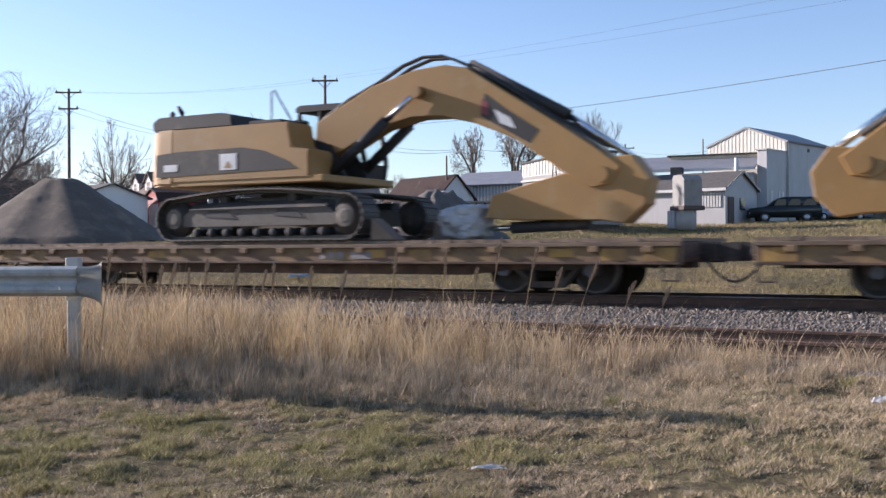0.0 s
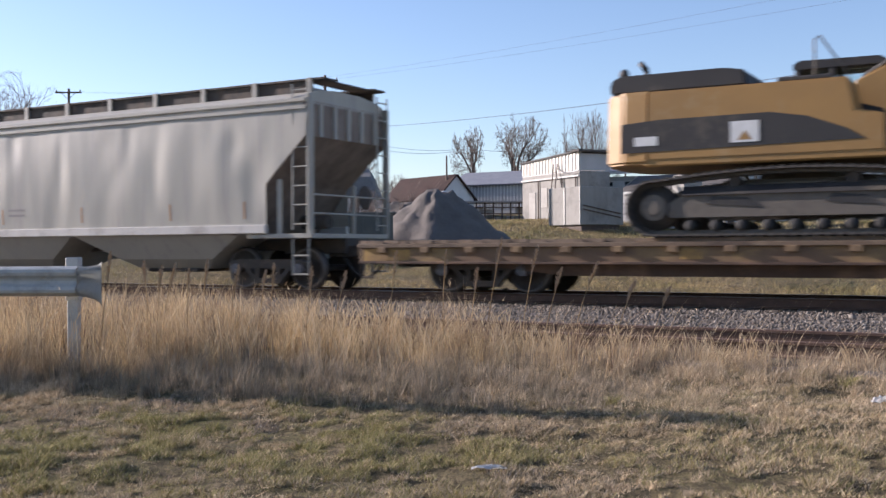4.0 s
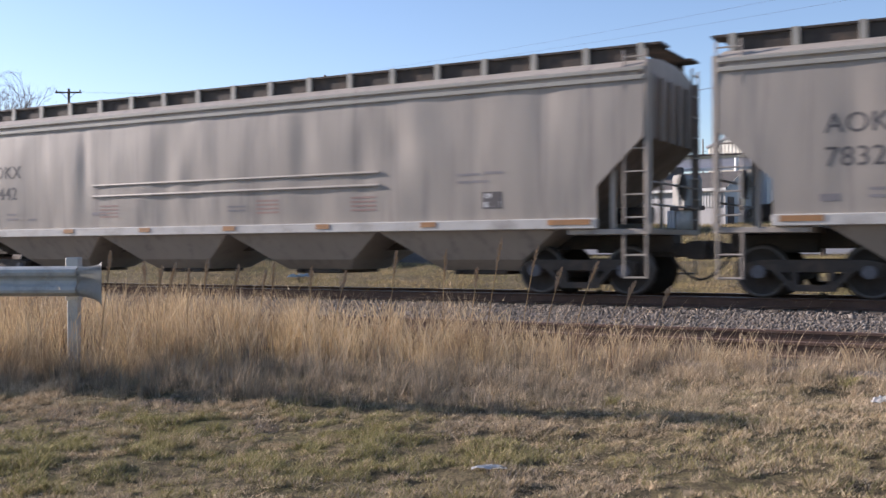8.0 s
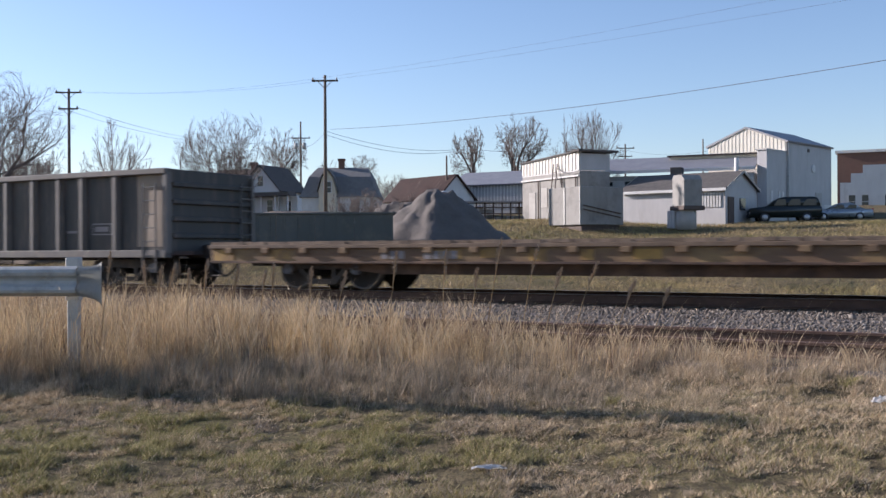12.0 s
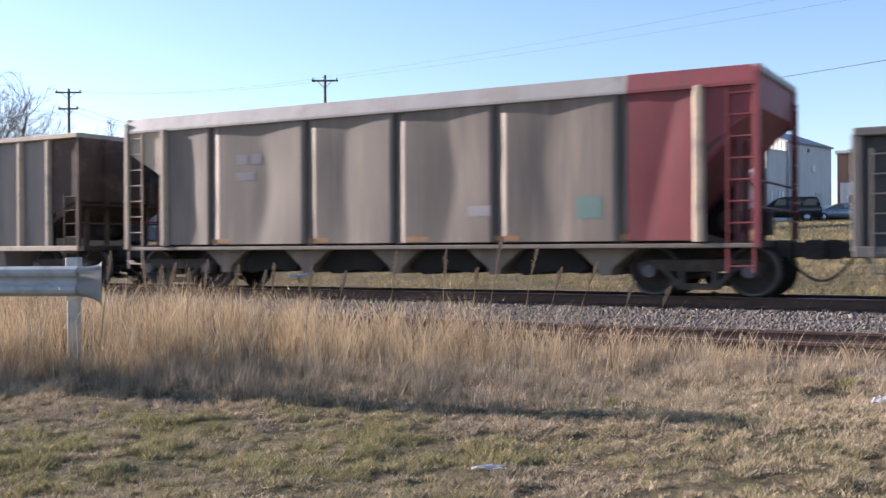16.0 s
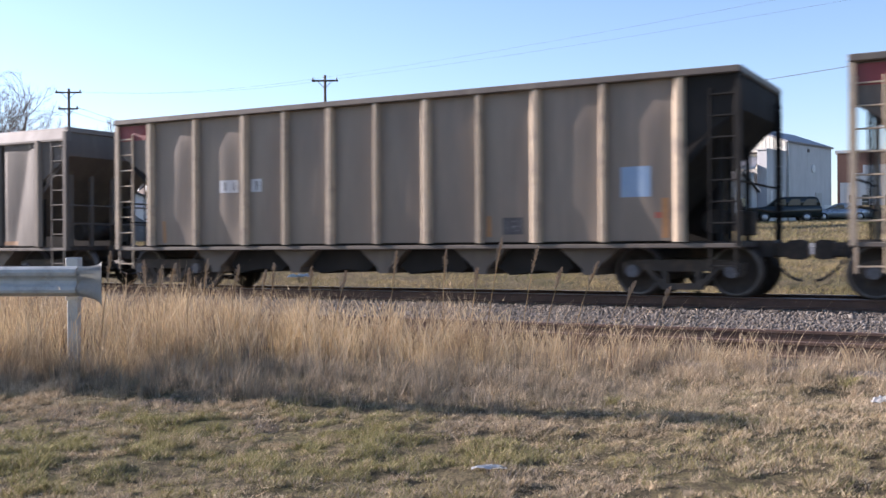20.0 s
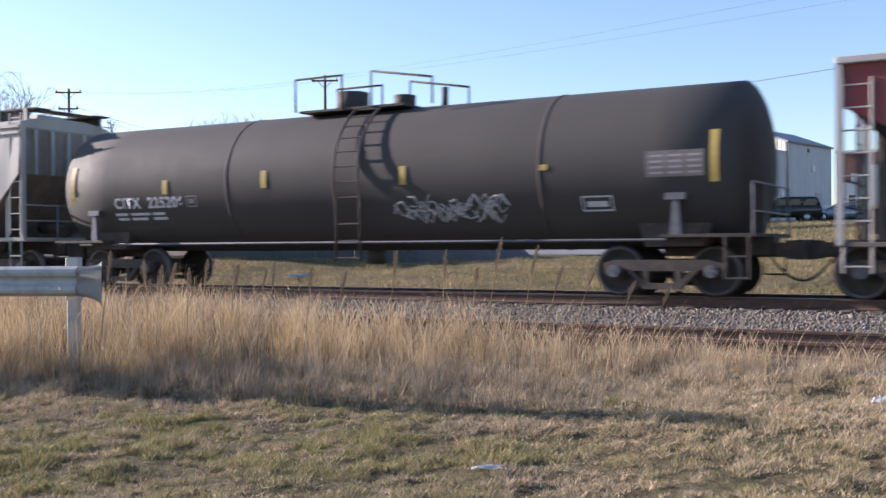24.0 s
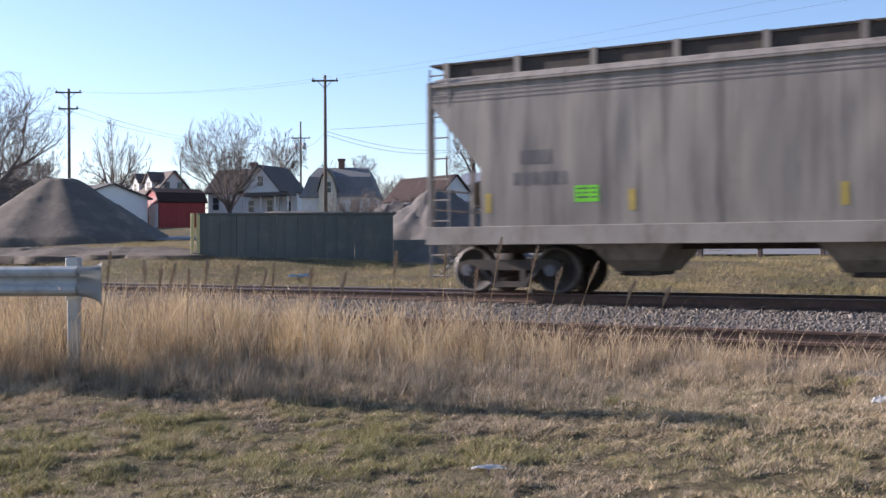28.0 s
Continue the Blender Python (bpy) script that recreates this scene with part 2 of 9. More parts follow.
M["gravel_pile"] = surf("grey_gravel", (0.13, 0.102, 0.076), (0.095, 0.076, 0.058), 1.2, 0.95, 0, 0.8, 14, (1, 1, 1), (0.25, 0.19, 0.13), 0.3, 0.5)
M["rubble"] = surf("grey_crushed_concrete", (0.115, 0.10, 0.088), (0.08, 0.07, 0.062), 1.5, 0.95, 0, 0.8, 12, vary=0.3)
M["soil"] = surf("brown_soil", (0.125, 0.09, 0.058), (0.07, 0.053, 0.037), 4, 0.95, 0, 1.0, 14)
M["barrier_green"] = surf("faded_green_steel", (0.10, 0.105, 0.09), (0.13, 0.132, 0.115), 0.9, 0.7, 0, 0.1, 20, (1, 1, 0.4), (0.19, 0.17, 0.13), 0.35, 1.2)
M["barrier_yellow"] = surf("pale_yellow_post", (0.62, 0.52, 0.22), (0.5, 0.42, 0.2), 3, 0.7)
M["white_wall"] = surf("white_siding", (0.66, 0.65, 0.62), (0.58, 0.57, 0.545), 1.2, 0.75, 0, 0.1, 20, (1, 1, 0.5), (0.45, 0.43, 0.4), 0.25, 1.0, (1, 1, 0.3))
M["cream_wall"] = surf("cream_siding", (0.66, 0.60, 0.46), (0.58, 0.52, 0.4), 1.2, 0.75, 0, 0.1, 20)
# stained white; base also darkened for tree shade on the workshop wall
M["stained_wall"] = surf("stained_white_wall", (0.30, 0.285, 0.26), (0.235, 0.225, 0.205), 1.0, 0.8, 0, 0.1, 20, (1, 1, 0.5), (0.16, 0.15, 0.14), 0.45, 0.8)
M["gable_cream"] = surf("cream_metal_cladding", (0.74, 0.70, 0.60), (0.66, 0.62, 0.53), 1.2, 0.6, 0, 0.05, 20)
M["grey_wall"] = surf("grey_white_metal_wall", (0.47, 0.46, 0.45), (0.40, 0.39, 0.385), 1.2, 0.6, 0.1, 0.1, 20, (1, 1, 0.4), (0.36, 0.34, 0.32), 0.25, 1.0, (1, 1, 0.2))
M["red_wall"] = surf("barn_red_boards", (0.30, 0.045, 0.04), (0.24, 0.04, 0.036), 2, 0.8, 0, 0.1, 20)
M["roof_dark"] = surf("dark_asphalt_shingles", (0.075, 0.068, 0.062), (0.11, 0.098, 0.088), 3, 0.9, 0, 0.3, 30)
M["roof_brown"] = surf("rust_brown_metal_roof", (0.05, 0.027, 0.022), (0.038, 0.024, 0.02), 1, 0.8, 0.0, 0.1, 20, (1, 1, 1), (0.13, 0.10, 0.09), 0.2, 0.5, (0.4, 3, 1), spec=0.2)
M["roof_brown_shingle"] = surf("brown_asphalt_shingles", (0.10, 0.075, 0.06), (0.14, 0.105, 0.085), 3, 0.9, 0, 0.3, 30)
M["shingle_grey"] = surf("weathered_grey_shingles", (0.19, 0.185, 0.175), (0.15, 0.146, 0.14), 3, 0.9, 0, 0.3, 30, (1, 1, 1), (0.13, 0.12, 0.11), 0.3, 1.2)
M["roof_metal"] = surf("galvanised_metal_roof", (0.30, 0.30, 0.31), (0.24, 0.24, 0.255), 1, 0.55, 0.3, 0.05, 20)
M["brick_red"] = surf("red_brown_brick", (0.19, 0.105, 0.075), (0.15, 0.085, 0.065), 4, 0.85, 0, 0.2, 30)
M["concrete"] = surf("old_concrete", (0.42, 0.40, 0.37), (0.35, 0.33, 0.30), 2, 0.9, 0, 0.3, 25)
M["glass_dark"] = surf("dark_window_glass", (0.03, 0.035, 0.04), (0.045, 0.05, 0.055), 1, 0.12)
M["trim_dark"] = surf("dark_brown_trim", (0.08, 0.06, 0.05), (0.11, 0.08, 0.065), 3, 0.8)
M["pole_wood"] = surf("grey_brown_pole_wood", (0.16, 0.12, 0.09), (0.11, 0.085, 0.065), 3, 0.9, 0, 0.2, 20, (4, 4, 0.3))
M["bark"] = surf("grey_bark", (0.13, 0.105, 0.09), (0.09, 0.074, 0.063), 3, 0.95, 0, 0.3, 15)
M["twig"] = surf("grey_brown_twigs", (0.17, 0.135, 0.115), (0.125, 0.10, 0.085), 3, 0.95)
M["wire"] = surf("black_wire", (0.08, 0.08, 0.085), (0.11, 0.11, 0.115), 3, 0.6)
M["car_dark"] = surf("dark_green_black_car_paint", (0.018, 0.024, 0.024), (0.024, 0.03, 0.03), 1, 0.22)
M["car_silver"] = surf("silver_car_paint", (0.42, 0.45, 0.48), (0.38, 0.41, 0.44), 1, 0.3, 0.5)
M["tyre"] = surf("black_tyre_rubber", (0.022, 0.022, 0.022), (0.03, 0.03, 0.03), 5, 0.8)
M["rim"] = surf("silver_wheel_rim", (0.5, 0.5, 0.5), (0.42, 0.42, 0.42), 5, 0.35, 0.7)
M["road"] = surf("pale_worn_asphalt", (0.19, 0.185, 0.18), (0.15, 0.145, 0.14), 0.6, 0.9, 0, 0.3, 30)
M["litter"] = surf("white_plastic_litter", (0.78, 0.77, 0.75), (0.66, 0.65, 0.63), 9, 0.5)
M["blue_plastic"] = surf("pale_blue_plastic", (0.32, 0.44, 0.56), (0.26, 0.36, 0.46), 5, 0.5)
M["red_light"] = surf("red_lens", (0.5, 0.03, 0.03), (0.4, 0.03, 0.03), 5, 0.3)
M["glass_cab"] = surf("cab_window_glass", (0.80, 0.88, 0.86), (0.86, 0.90, 0.88), 1, 0.12)
M["glass_cab"].node_tree.nodes["Principled BSDF"].inputs["Transmission Weight"].default_value = 1.0
M["glass_cab"].node_tree.nodes["Principled BSDF"].inputs["IOR"].default_value = 1.12
M["grass_dry"] = island("dry_winter_turf", [(0.17, 0.13, 0.08), (0.50, 0.385, 0.24), (0.10, 0.08, 0.045), (0.70, 0.56, 0.37), (0.32, 0.245, 0.15), (0.54, 0.42, 0.265), (0.84, 0.70, 0.49)], 0.8, 0.15, [(0.24, 0.195, 0.105), (0.44, 0.355, 0.20), (0.14, 0.125, 0.06), (0.58, 0.475, 0.29)], 1.1)
M["grass_green"] = island("patchy_green_turf", [(0.19, 0.18, 0.06), (0.36, 0.32, 0.13), (0.095, 0.095, 0.035), (0.54, 0.46, 0.23), (0.24, 0.22, 0.075), (0.14, 0.145, 0.05)], 0.8, 0.2)
M["grass_grey"] = island("grey_dead_turf", [(0.20, 0.16, 0.125), (0.36, 0.30, 0.235), (0.11, 0.09, 0.068), (0.48, 0.40, 0.32), (0.26, 0.21, 0.16)], 0.85, 0.1)
M["grass_brown"] = island("brown_dead_stems", [(0.16, 0.105, 0.07), (0.25, 0.175, 0.12), (0.10, 0.07, 0.05), (0.34, 0.25, 0.18)], 0.85, 0.1)
M["plume"] = island("pale_seed_heads", [(0.36, 0.28, 0.20), (0.28, 0.21, 0.15), (0.44, 0.36, 0.27)], 0.9)
M["bank_straw"] = island("yellowed_bank_grass", [(0.40, 0.31, 0.155), (0.52, 0.41, 0.22), (0.28, 0.22, 0.105), (0.36, 0.27, 0.15)], 0.85, 0.2, [(0.24, 0.22, 0.085), (0.34, 0.30, 0.12), (0.16, 0.15, 0.055), (0.24, 0.175, 0.105)], 0.3)


# ---- building blocks ----
def part(name, bm, material, parent=None, label="", smooth=False):
    """Links a bmesh as one mesh object, under a thing or a part."""
    me = bpy.data.meshes.new(name)
    bm.normal_update()
    bm.to_mesh(me)
    bm.free()
    if smooth:
        for p in me.polygons:
            p.use_smooth = True
    for m in material if isinstance(material, (list, tuple)) else (material,):
        me.materials.append(m)
    ob = new(name, me)
    if parent:
        ob.parent = parent
    if label:
        tagged(ob, label)
    return ob


def shared(name, me, parent, m=None):
    """Another object on the same mesh."""
    ob = new(name, me)
    ob.parent = parent
    if m is not None:
        ob.matrix_basis = m
    return ob


def thing(name, label, category, group="", kind="", m=None):
    ob = tagged(new(name), label, category, group, kind)
    if m is not None:
        ob.matrix_basis = m
    return ob


def box(bm, x0, x1, y0, y1, z0, z1, bevel=0.0, mi=0):
    r = bmesh.ops.create_cube(bm, size=1)
    vs = r["verts"]
    for v in vs:
        v.co = Vector(((x0 + x1) / 2 + v.co.x * (x1 - x0), (y0 + y1) / 2 + v.co.y * (y1 - y0), (z0 + z1) / 2 + v.co.z * (z1 - z0)))
    fs = {f for v in vs for f in v.link_faces}
    if bevel:
        es = list({e for v in vs for e in v.link_edges})
        fs = set(bmesh.ops.bevel(bm, geom=es, offset=bevel, segments=1, affect="EDGES")["faces"]) | {f for f in fs if f.is_valid}
    for f in fs:
        f.material_index = mi
    return bm


def rod(bm, a, b, r, r2=None, n=8, mi=0, caps=True):
    a, b = Vector(a), Vector(b)
    q = (b - a).to_track_quat("Z", "Y").to_matrix()
    r2 = r if r2 is None else r2
    rings = []
    for c, rr in ((a, r), (b, r2)):
        rings.append([bm.verts.new(c + q @ Vector((rr * math.cos(2 * math.pi * i / n), rr * math.sin(2 * math.pi * i / n), 0))) for i in range(n)])
    for i in range(n):
        f = bm.faces.new((rings[0][i], rings[0][(i + 1) % n], rings[1][(i + 1) % n], rings[1][i]))
        f.material_index, f.smooth = mi, n > 6
    if caps:
        bm.faces.new(rings[0][::-1]).material_index = mi
        bm.faces.new(rings[1]).material_index = mi
    return bm


def pipe(bm, pts, r, n=6, mi=0):
    """One bent tube along the points."""
    pts = [Vector(p) for p in pts]
    rings = []
    for i, p in enumerate(pts):
        d = (pts[min(i + 1, len(pts) - 1)] - pts[max(i - 1, 0)]).normalized()
        q = d.to_track_quat("Z", "Y").to_matrix()
        rings.append([bm.verts.new(p + q @ Vector((r * math.cos(2 * math.pi * k / n), r * math.sin(2 * math.pi * k / n), 0))) for k in range(n)])
    fs = []
    for a, b in zip(rings, rings[1:]):
        # start each ring at the vertex that faces its neighbour
        j = min(range(n), key=lambda k: (b[k].co - pts[rings.index(b)] - (a[0].co - pts[rings.index(a)])).length)
        fs += [bm.faces.new((a[i], a[(i + 1) % n], b[(i + 1 + j) % n], b[(i + j) % n])) for i in range(n)]
    fs += [bm.faces.new(rings[0][::-1]), bm.faces.new(rings[-1])]
    for f in fs:
        f.material_index, f.smooth = mi, n > 5
    return bm


def slab(bm, outline, y0, y1, mi=0):
    """A profile in the x-z plane drawn out from y0 to y1."""
    a = [bm.verts.new((x, y0, z)) for x, z in outline]
    b = [bm.verts.new((x, y1, z)) for x, z in outline]
    n = len(outline)
    fs = [bm.faces.new((a[i], a[(i + 1) % n], b[(i + 1) % n], b[i])) for i in range(n)]
    fs += [bm.faces.new(a[::-1]), bm.faces.new(b)]
    for f in fs:
        f.material_index = mi
    bmesh.ops.recalc_face_normals(bm, faces=fs)
    return bm


def drawn(bm, section, x0, x1, mi=0, closed=True):
    """A section in the y-z plane drawn out along x."""
    a = [bm.verts.new((x0, y, z)) for y, z in section]
    b = [bm.verts.new((x1, y, z)) for y, z in section]
    n = len(section)
    fs = [bm.faces.new((a[i], a[(i + 1) % n], b[(i + 1) % n], b[i])) for i in range(n if closed else n - 1)]
    if closed:
        fs += [bm.faces.new(a[::-1]), bm.faces.new(b)]
    for f in fs:
        f.material_index = mi
    bmesh.ops.recalc_face_normals(bm, faces=fs)
    return bm


def lathe(bm, prof, axis_y=True, n=24, centre=(0, 0, 0), mi=0):
    """A profile (distance along the axis, radius) turned round the y axis (or x)."""
    rings = []
    for d, r in prof:
        ring = []
        for i in range(n):
            c, s = r * math.cos(2 * math.pi * i / n), r * math.sin(2 * math.pi * i / n)
            ring.append(bm.verts.new(Vector(centre) + Vector((c, d, s) if axis_y else (d, c, s))))
        rings.append(ring)
    fs = []
    for p, q in zip(rings, rings[1:]):
        fs += [bm.faces.new((p[i], p[(i + 1) % n], q[(i + 1) % n], q[i])) for i in range(n)]
    fs += [bm.faces.new(rings[0]), bm.faces.new(rings[-1])]
    for f in fs:
        f.material_index, f.smooth = mi, True
    bmesh.ops.recalc_face_normals(bm, faces=fs)
    return bm


def stuff(name, verts, faces, material, label, category, smooth=False, parent=None):
    """Joined pieces from arrays: verts (n, 3), faces (m, 3 or 4)."""
    me = bpy.data.meshes.new(name)
    k = faces.shape[1]
    me.vertices.add(len(verts))
    me.vertices.foreach_set("co", np.ascontiguousarray(verts, dtype=np.float32).ravel())
    me.loops.add(faces.size)
    me.loops.foreach_set("vertex_index", np.ascontiguousarray(faces, dtype=np.int32).ravel())
    me.polygons.add(len(faces))
    me.polygons.foreach_set("loop_start", np.arange(0, faces.size, k, dtype=np.int32))
    me.polygons.foreach_set("loop_total", np.full(len(faces), k, dtype=np.int32))
    me.update(calc_edges=True)
    me.validate()
    if smooth:
        me.polygons.foreach_set("use_smooth", np.ones(len(faces), dtype=bool))
    me.materials.append(material)
    ob = new(name, me)
    if parent:
        ob.parent = parent
        return ob
    return tagged(ob, label, category, kind="stuff")


def letters(text, size, material, name, parent, m, spacing=1.05, bold=0.0, lift=0.004):
    """Painted lettering as a mesh laid on the skin of its car; m places its lower left corner, text along x, up along y."""
    cu = bpy.data.curves.new("lettering", "FONT")
    cu.body, cu.size, cu.space_character, cu.offset = text, size * 1.38, spacing, bold
    tmp = bpy.data.objects.new("lettering", cu)
    scene.collection.objects.link(tmp)
    me = bpy.data.meshes.new_from_object(tmp.evaluated_get(bpy.context.evaluated_depsgraph_get()))
    bpy.data.objects.remove(tmp)
    me.materials.clear()
    me.materials.append(material)
    f = SKINS.get(parent.name)
    if f:
        bm = bmesh.new()
        bm.from_mesh(me)
        for k in range(1, 16):
            geom = bm.verts[:] + bm.edges[:] + bm.faces[:]
            bmesh.ops.bisect_plane(bm, geom=geom, plane_co=(k * size * 0.3, 0, 0), plane_no=(1, 0, 0))
        x0, z0 = m.translation.x, m.translation.z
        for v in bm.verts:
            v.co = Vector((x0 + v.co.x, f(x0 + v.co.x, z0 + v.co.y) - lift, z0 + v.co.y))
        bm.to_mesh(me)
        bm.free()
        m = Matrix.Identity(4)
    ob = new(name, me)
    ob.parent, ob.matrix_basis = parent, m
    return ob


SKINS = {}   # for each car, the y of its near side at (x, z)


def on_side(x, y, z):
    """The pose of lettering on a side that faces -y."""
    return pose(x, y, z, 90, 0, 0)


# ---- the ground, one sheet to the horizon ----
def smooth(t, a, b):
    t = np.clip((np.asarray(t, float) - a) / (b - a), 0, 1)
    return t * t * (3 - 2 * t)


def ground_z(x, y):
    x, y = np.asarray(x, float), np.asarray(y, float)
    z = -0.64 + 0.16 * smooth(y, -13.0, -10.0) + 0.10 * smooth(y, -9.6, -8.9) + 0 * x
    z = z - 0.06 * smooth(y, 2.6, 4.0)
    z = z + 0.85 * smooth(y, 4.5, 20.0) + 0.45 * smooth(y, 20.0, 32.0) + 1.65 * smooth(y, 33.0, 54.0)
    z = z + 2.3 * smooth(y, 54.0, 90.0)
    bank = smooth(y, 4.5, 7.0) * (1 - smooth(y, 20.0, 23.5)) * smooth(x, -27.0, -25.0)
    z = z + bank * (0.20 * (patchy(x, y * 1.6, 3.2, 71) - 0.5) + 0.13 * (patchy(x, y * 1.5, 1.0, 72) - 0.5))
    left = smooth(-x, 20.0, 31.0)
    z = z + left * (0.62 * smooth(y, 5.0, 12.5) + 0.25 * smooth(y, 14.0, 24.0)) * (1 - 0.6 * smooth(y, 34, 60))
    return z


def patchy(x, y, size, seed):
    """Soft random patches of about the given size, 0 to 1."""
    tab = np.random.default_rng(seed).random((128, 128))
    out, amp = 0.0, 0.0
    for k in range(3):
        u, v = x / size * 2 ** k, y / size * 2 ** k
        i, j = np.floor(u).astype(int), np.floor(v).astype(int)
        f, g = u - i, v - j
        f, g = f * f * (3 - 2 * f), g * g * (3 - 2 * g)
        a, b, c, d = (tab[(i + m) % 128, (j + n) % 128] for m, n in ((0, 0), (1, 0), (0, 1), (1, 1)))
        out = out + 0.55 ** k * ((a * (1 - f) + b * f) * (1 - g) + (c * (1 - f) + d * f) * g)
        amp += 0.55 ** k
    return out / amp


def turf_z(x, y):
    """The ground with the humps and hollows of the turf."""
    x, y = np.asarray(x, float), np.asarray(y, float)
    near = smooth(y, -22, -20) * (1 - smooth(y, -9.0, -8.4)) * smooth(x, -26, -20) * (1 - smooth(x, 3, 6))
    return ground_z(x, y) + near * (0.08 * (patchy(x, y, 0.75, 51) - 0.5) + 0.055 * (patchy(x, y, 0.26, 52) - 0.5))


def make_ground():
    xs = np.concatenate([[-1600, -700, -350, -200, -150, -110], np.arange(-90, -26, 2.0), np.arange(-26, -14, 0.25), np.arange(-14, 2, 0.08), np.arange(2, 6, 0.25), np.arange(6, 40, 3.0), [50, 80, 150, 350, 700, 1600]])
    ys = np.concatenate([[-900, -300, -100, -60, -40, -30, -25, -22], np.arange(-20, -16.5, 0.25), np.arange(-16.5, -8.5, 0.08), np.arange(-8.5, 3, 0.5), np.arange(3, 34, 0.5), np.arange(34, 100, 2.0), [120, 160, 250, 500, 1000, 2500]])
    X, Y = np.meshgrid(xs, ys)
    rng = np.random.default_rng(3)
    Z = turf_z(X, Y)
    near = (np.abs(X + 10) < 18) & (Y < 34) & (Y > -8)
    Z = Z + np.where(near, (rng.random(Z.shape) - 0.5) * 0.05, 0)
    Z = Z + np.where(Y > 8, 0.06 * np.sin(X * 0.7 + Y * 0.5) * np.sin(X * 0.23 - Y * 0.9), 0)
    V = np.stack([X.ravel(), Y.ravel(), Z.ravel()], 1)
    nx, ny = len(xs), len(ys)
    i, j = np.meshgrid(np.arange(nx - 1), np.arange(ny - 1))
    a = (j * nx + i).ravel()
    ob = stuff("ground", V, np.stack([a, a + 1, a + nx + 1, a + nx], 1), M["ground"], "", "", smooth=True)
    return tagged(ob, "winter-worn grass ground with straw and green patches", "ground", kind="structure")


def ground_material():
    m = bpy.data.materials.new("worn_winter_turf")
    m.use_nodes = True
    nt, bsdf = m.node_tree, m.node_tree.nodes["Principled BSDF"]
    N, L = nt.nodes.new, nt.links.new
    tc = N("ShaderNodeTexCoord")

    def nz(sc, lo, hi, detail=8.0):
        n, r = N("ShaderNodeTexNoise"), N("ShaderNodeMapRange")
        n.inputs["Scale"].default_value, n.inputs["Detail"].default_value, n.inputs["Roughness"].default_value = sc, detail, 0.65
        L(tc.outputs["Object"], n.inputs["Vector"])
        r.inputs["From Min"].default_value, r.inputs["From Max"].default_value = lo, hi
        L(n.outputs["Fac"], r.inputs["Value"])
        return r.outputs["Result"], n.outputs["Fac"]

    def mix(f, a, b):
        x = N("ShaderNodeMix")
        x.data_type = "RGBA"
        L(f, x.inputs[0])
        for s, c in ((x.inputs[6], a), (x.inputs[7], b)):
            if isinstance(c, tuple):
                s.default_value = (*c, 1)
            else:
                L(c, s)
        return x.outputs[2]

    c = mix(nz(0.35, 0.42, 0.62)[0], (0.22, 0.17, 0.10), (0.15, 0.142, 0.06))
    c = mix(nz(1.7, 0.5, 0.66)[0], c, (0.27, 0.21, 0.125))
    # dark blotches put the shade of gaps between the blades into the colour
    c = mix(nz(9.0, 0.46, 0.60)[0], c, (0.10, 0.08, 0.05))
    c = mix(nz(38.0, 0.46, 0.6)[0], c, (0.085, 0.07, 0.042))
    L(c, bsdf.inputs["Base Color"])
    bsdf.inputs["Roughness"].default_value = 0.95
    bsdf.inputs["Specular IOR Level"].default_value = 0.1
    bp = N("ShaderNodeBump")
    bp.inputs["Strength"].default_value, bp.inputs["Distance"].default_value = 1.0, 0.07
    L(nz(22.0, 0, 1)[1], bp.inputs["Height"])
    L(bp.outputs["Normal"], bsdf.inputs["Normal"])
    return m


M["ground"] = ground_material()
make_ground()


# ---- ballast beds, rails and ties ----
def ballast_bed():
    bm = bmesh.new()
    drawn(bm, [(-9.0, -0.62), (-8.6, -0.33), (-5.6, -0.33), (-4.9, -0.36), (-2.6, -0.22), (2.0, -0.22), (3.4, -0.62)], -420, 420)
    ob = part("ballast_bed", bm, surf("ballast_fines", (0.12, 0.105, 0.092), (0.17, 0.15, 0.132), 9, 0.95, 0, 1.0, 26, (1, 1, 1), (0.12, 0.09, 0.07), 0.4, 1.5))
    tagged(ob, "grey crushed-stone ballast bed under both tracks", "ballast", kind="structure")


RAIL = [(-0.07, -0.18), (0.07, -0.18), (0.07, -0.165), (0.012, -0.145), (0.012, -0.045), (0.036, -0.035), (0.036, -0.006), (0.028, 0.0),
        (-0.028, 0.0), (-0.036, -0.006), (-0.036, -0.035), (-0.012, -0.045), (-0.012, -0.145), (-0.07, -0.165)]


def railway(name, y, z, label, head):
    tr = thing(name, label, "railway track", kind="structure")
    tr.location = (0, y, z)
    for s in (-0.7525, 0.7525):
        bm = bmesh.new()
        drawn(bm, [(s + a, b) for a, b in RAIL], -420, 420)
        bm.faces.ensure_lookup_table()
        for f in bm.faces:
            if f.calc_center_median().z > -0.004:
                f.material_index = 1
        part("rail", bm, [M["rail"], head], tr)
    bm = bmesh.new()
    box(bm, -0.115, 0.115, -1.3, 1.3, -0.33, -0.185, 0.012)
    first = part("tie", bm, M["tie"], tr)
    rng = random.Random(5)
    first.matrix_basis = pose(-34.0, 0, 0)
    for i in range(1, 74):
        shared("tie", first.data, tr, pose(-34.0 + i * 0.53 + rng.uniform(-0.03, 0.03), rng.uniform(-0.05, 0.05), rng.uniform(-0.012, 0.004), 0, 0, rng.uniform(-1.2, 1.2)))
    return tr


ballast_bed()
railway("track_main", 0.0, 0.0, "main railway track with polished rail heads on wooden ties", M["railhead"])
railway("track_siding", -7.1, -0.12, "rusty disused siding track half buried in grass", M["rail"])


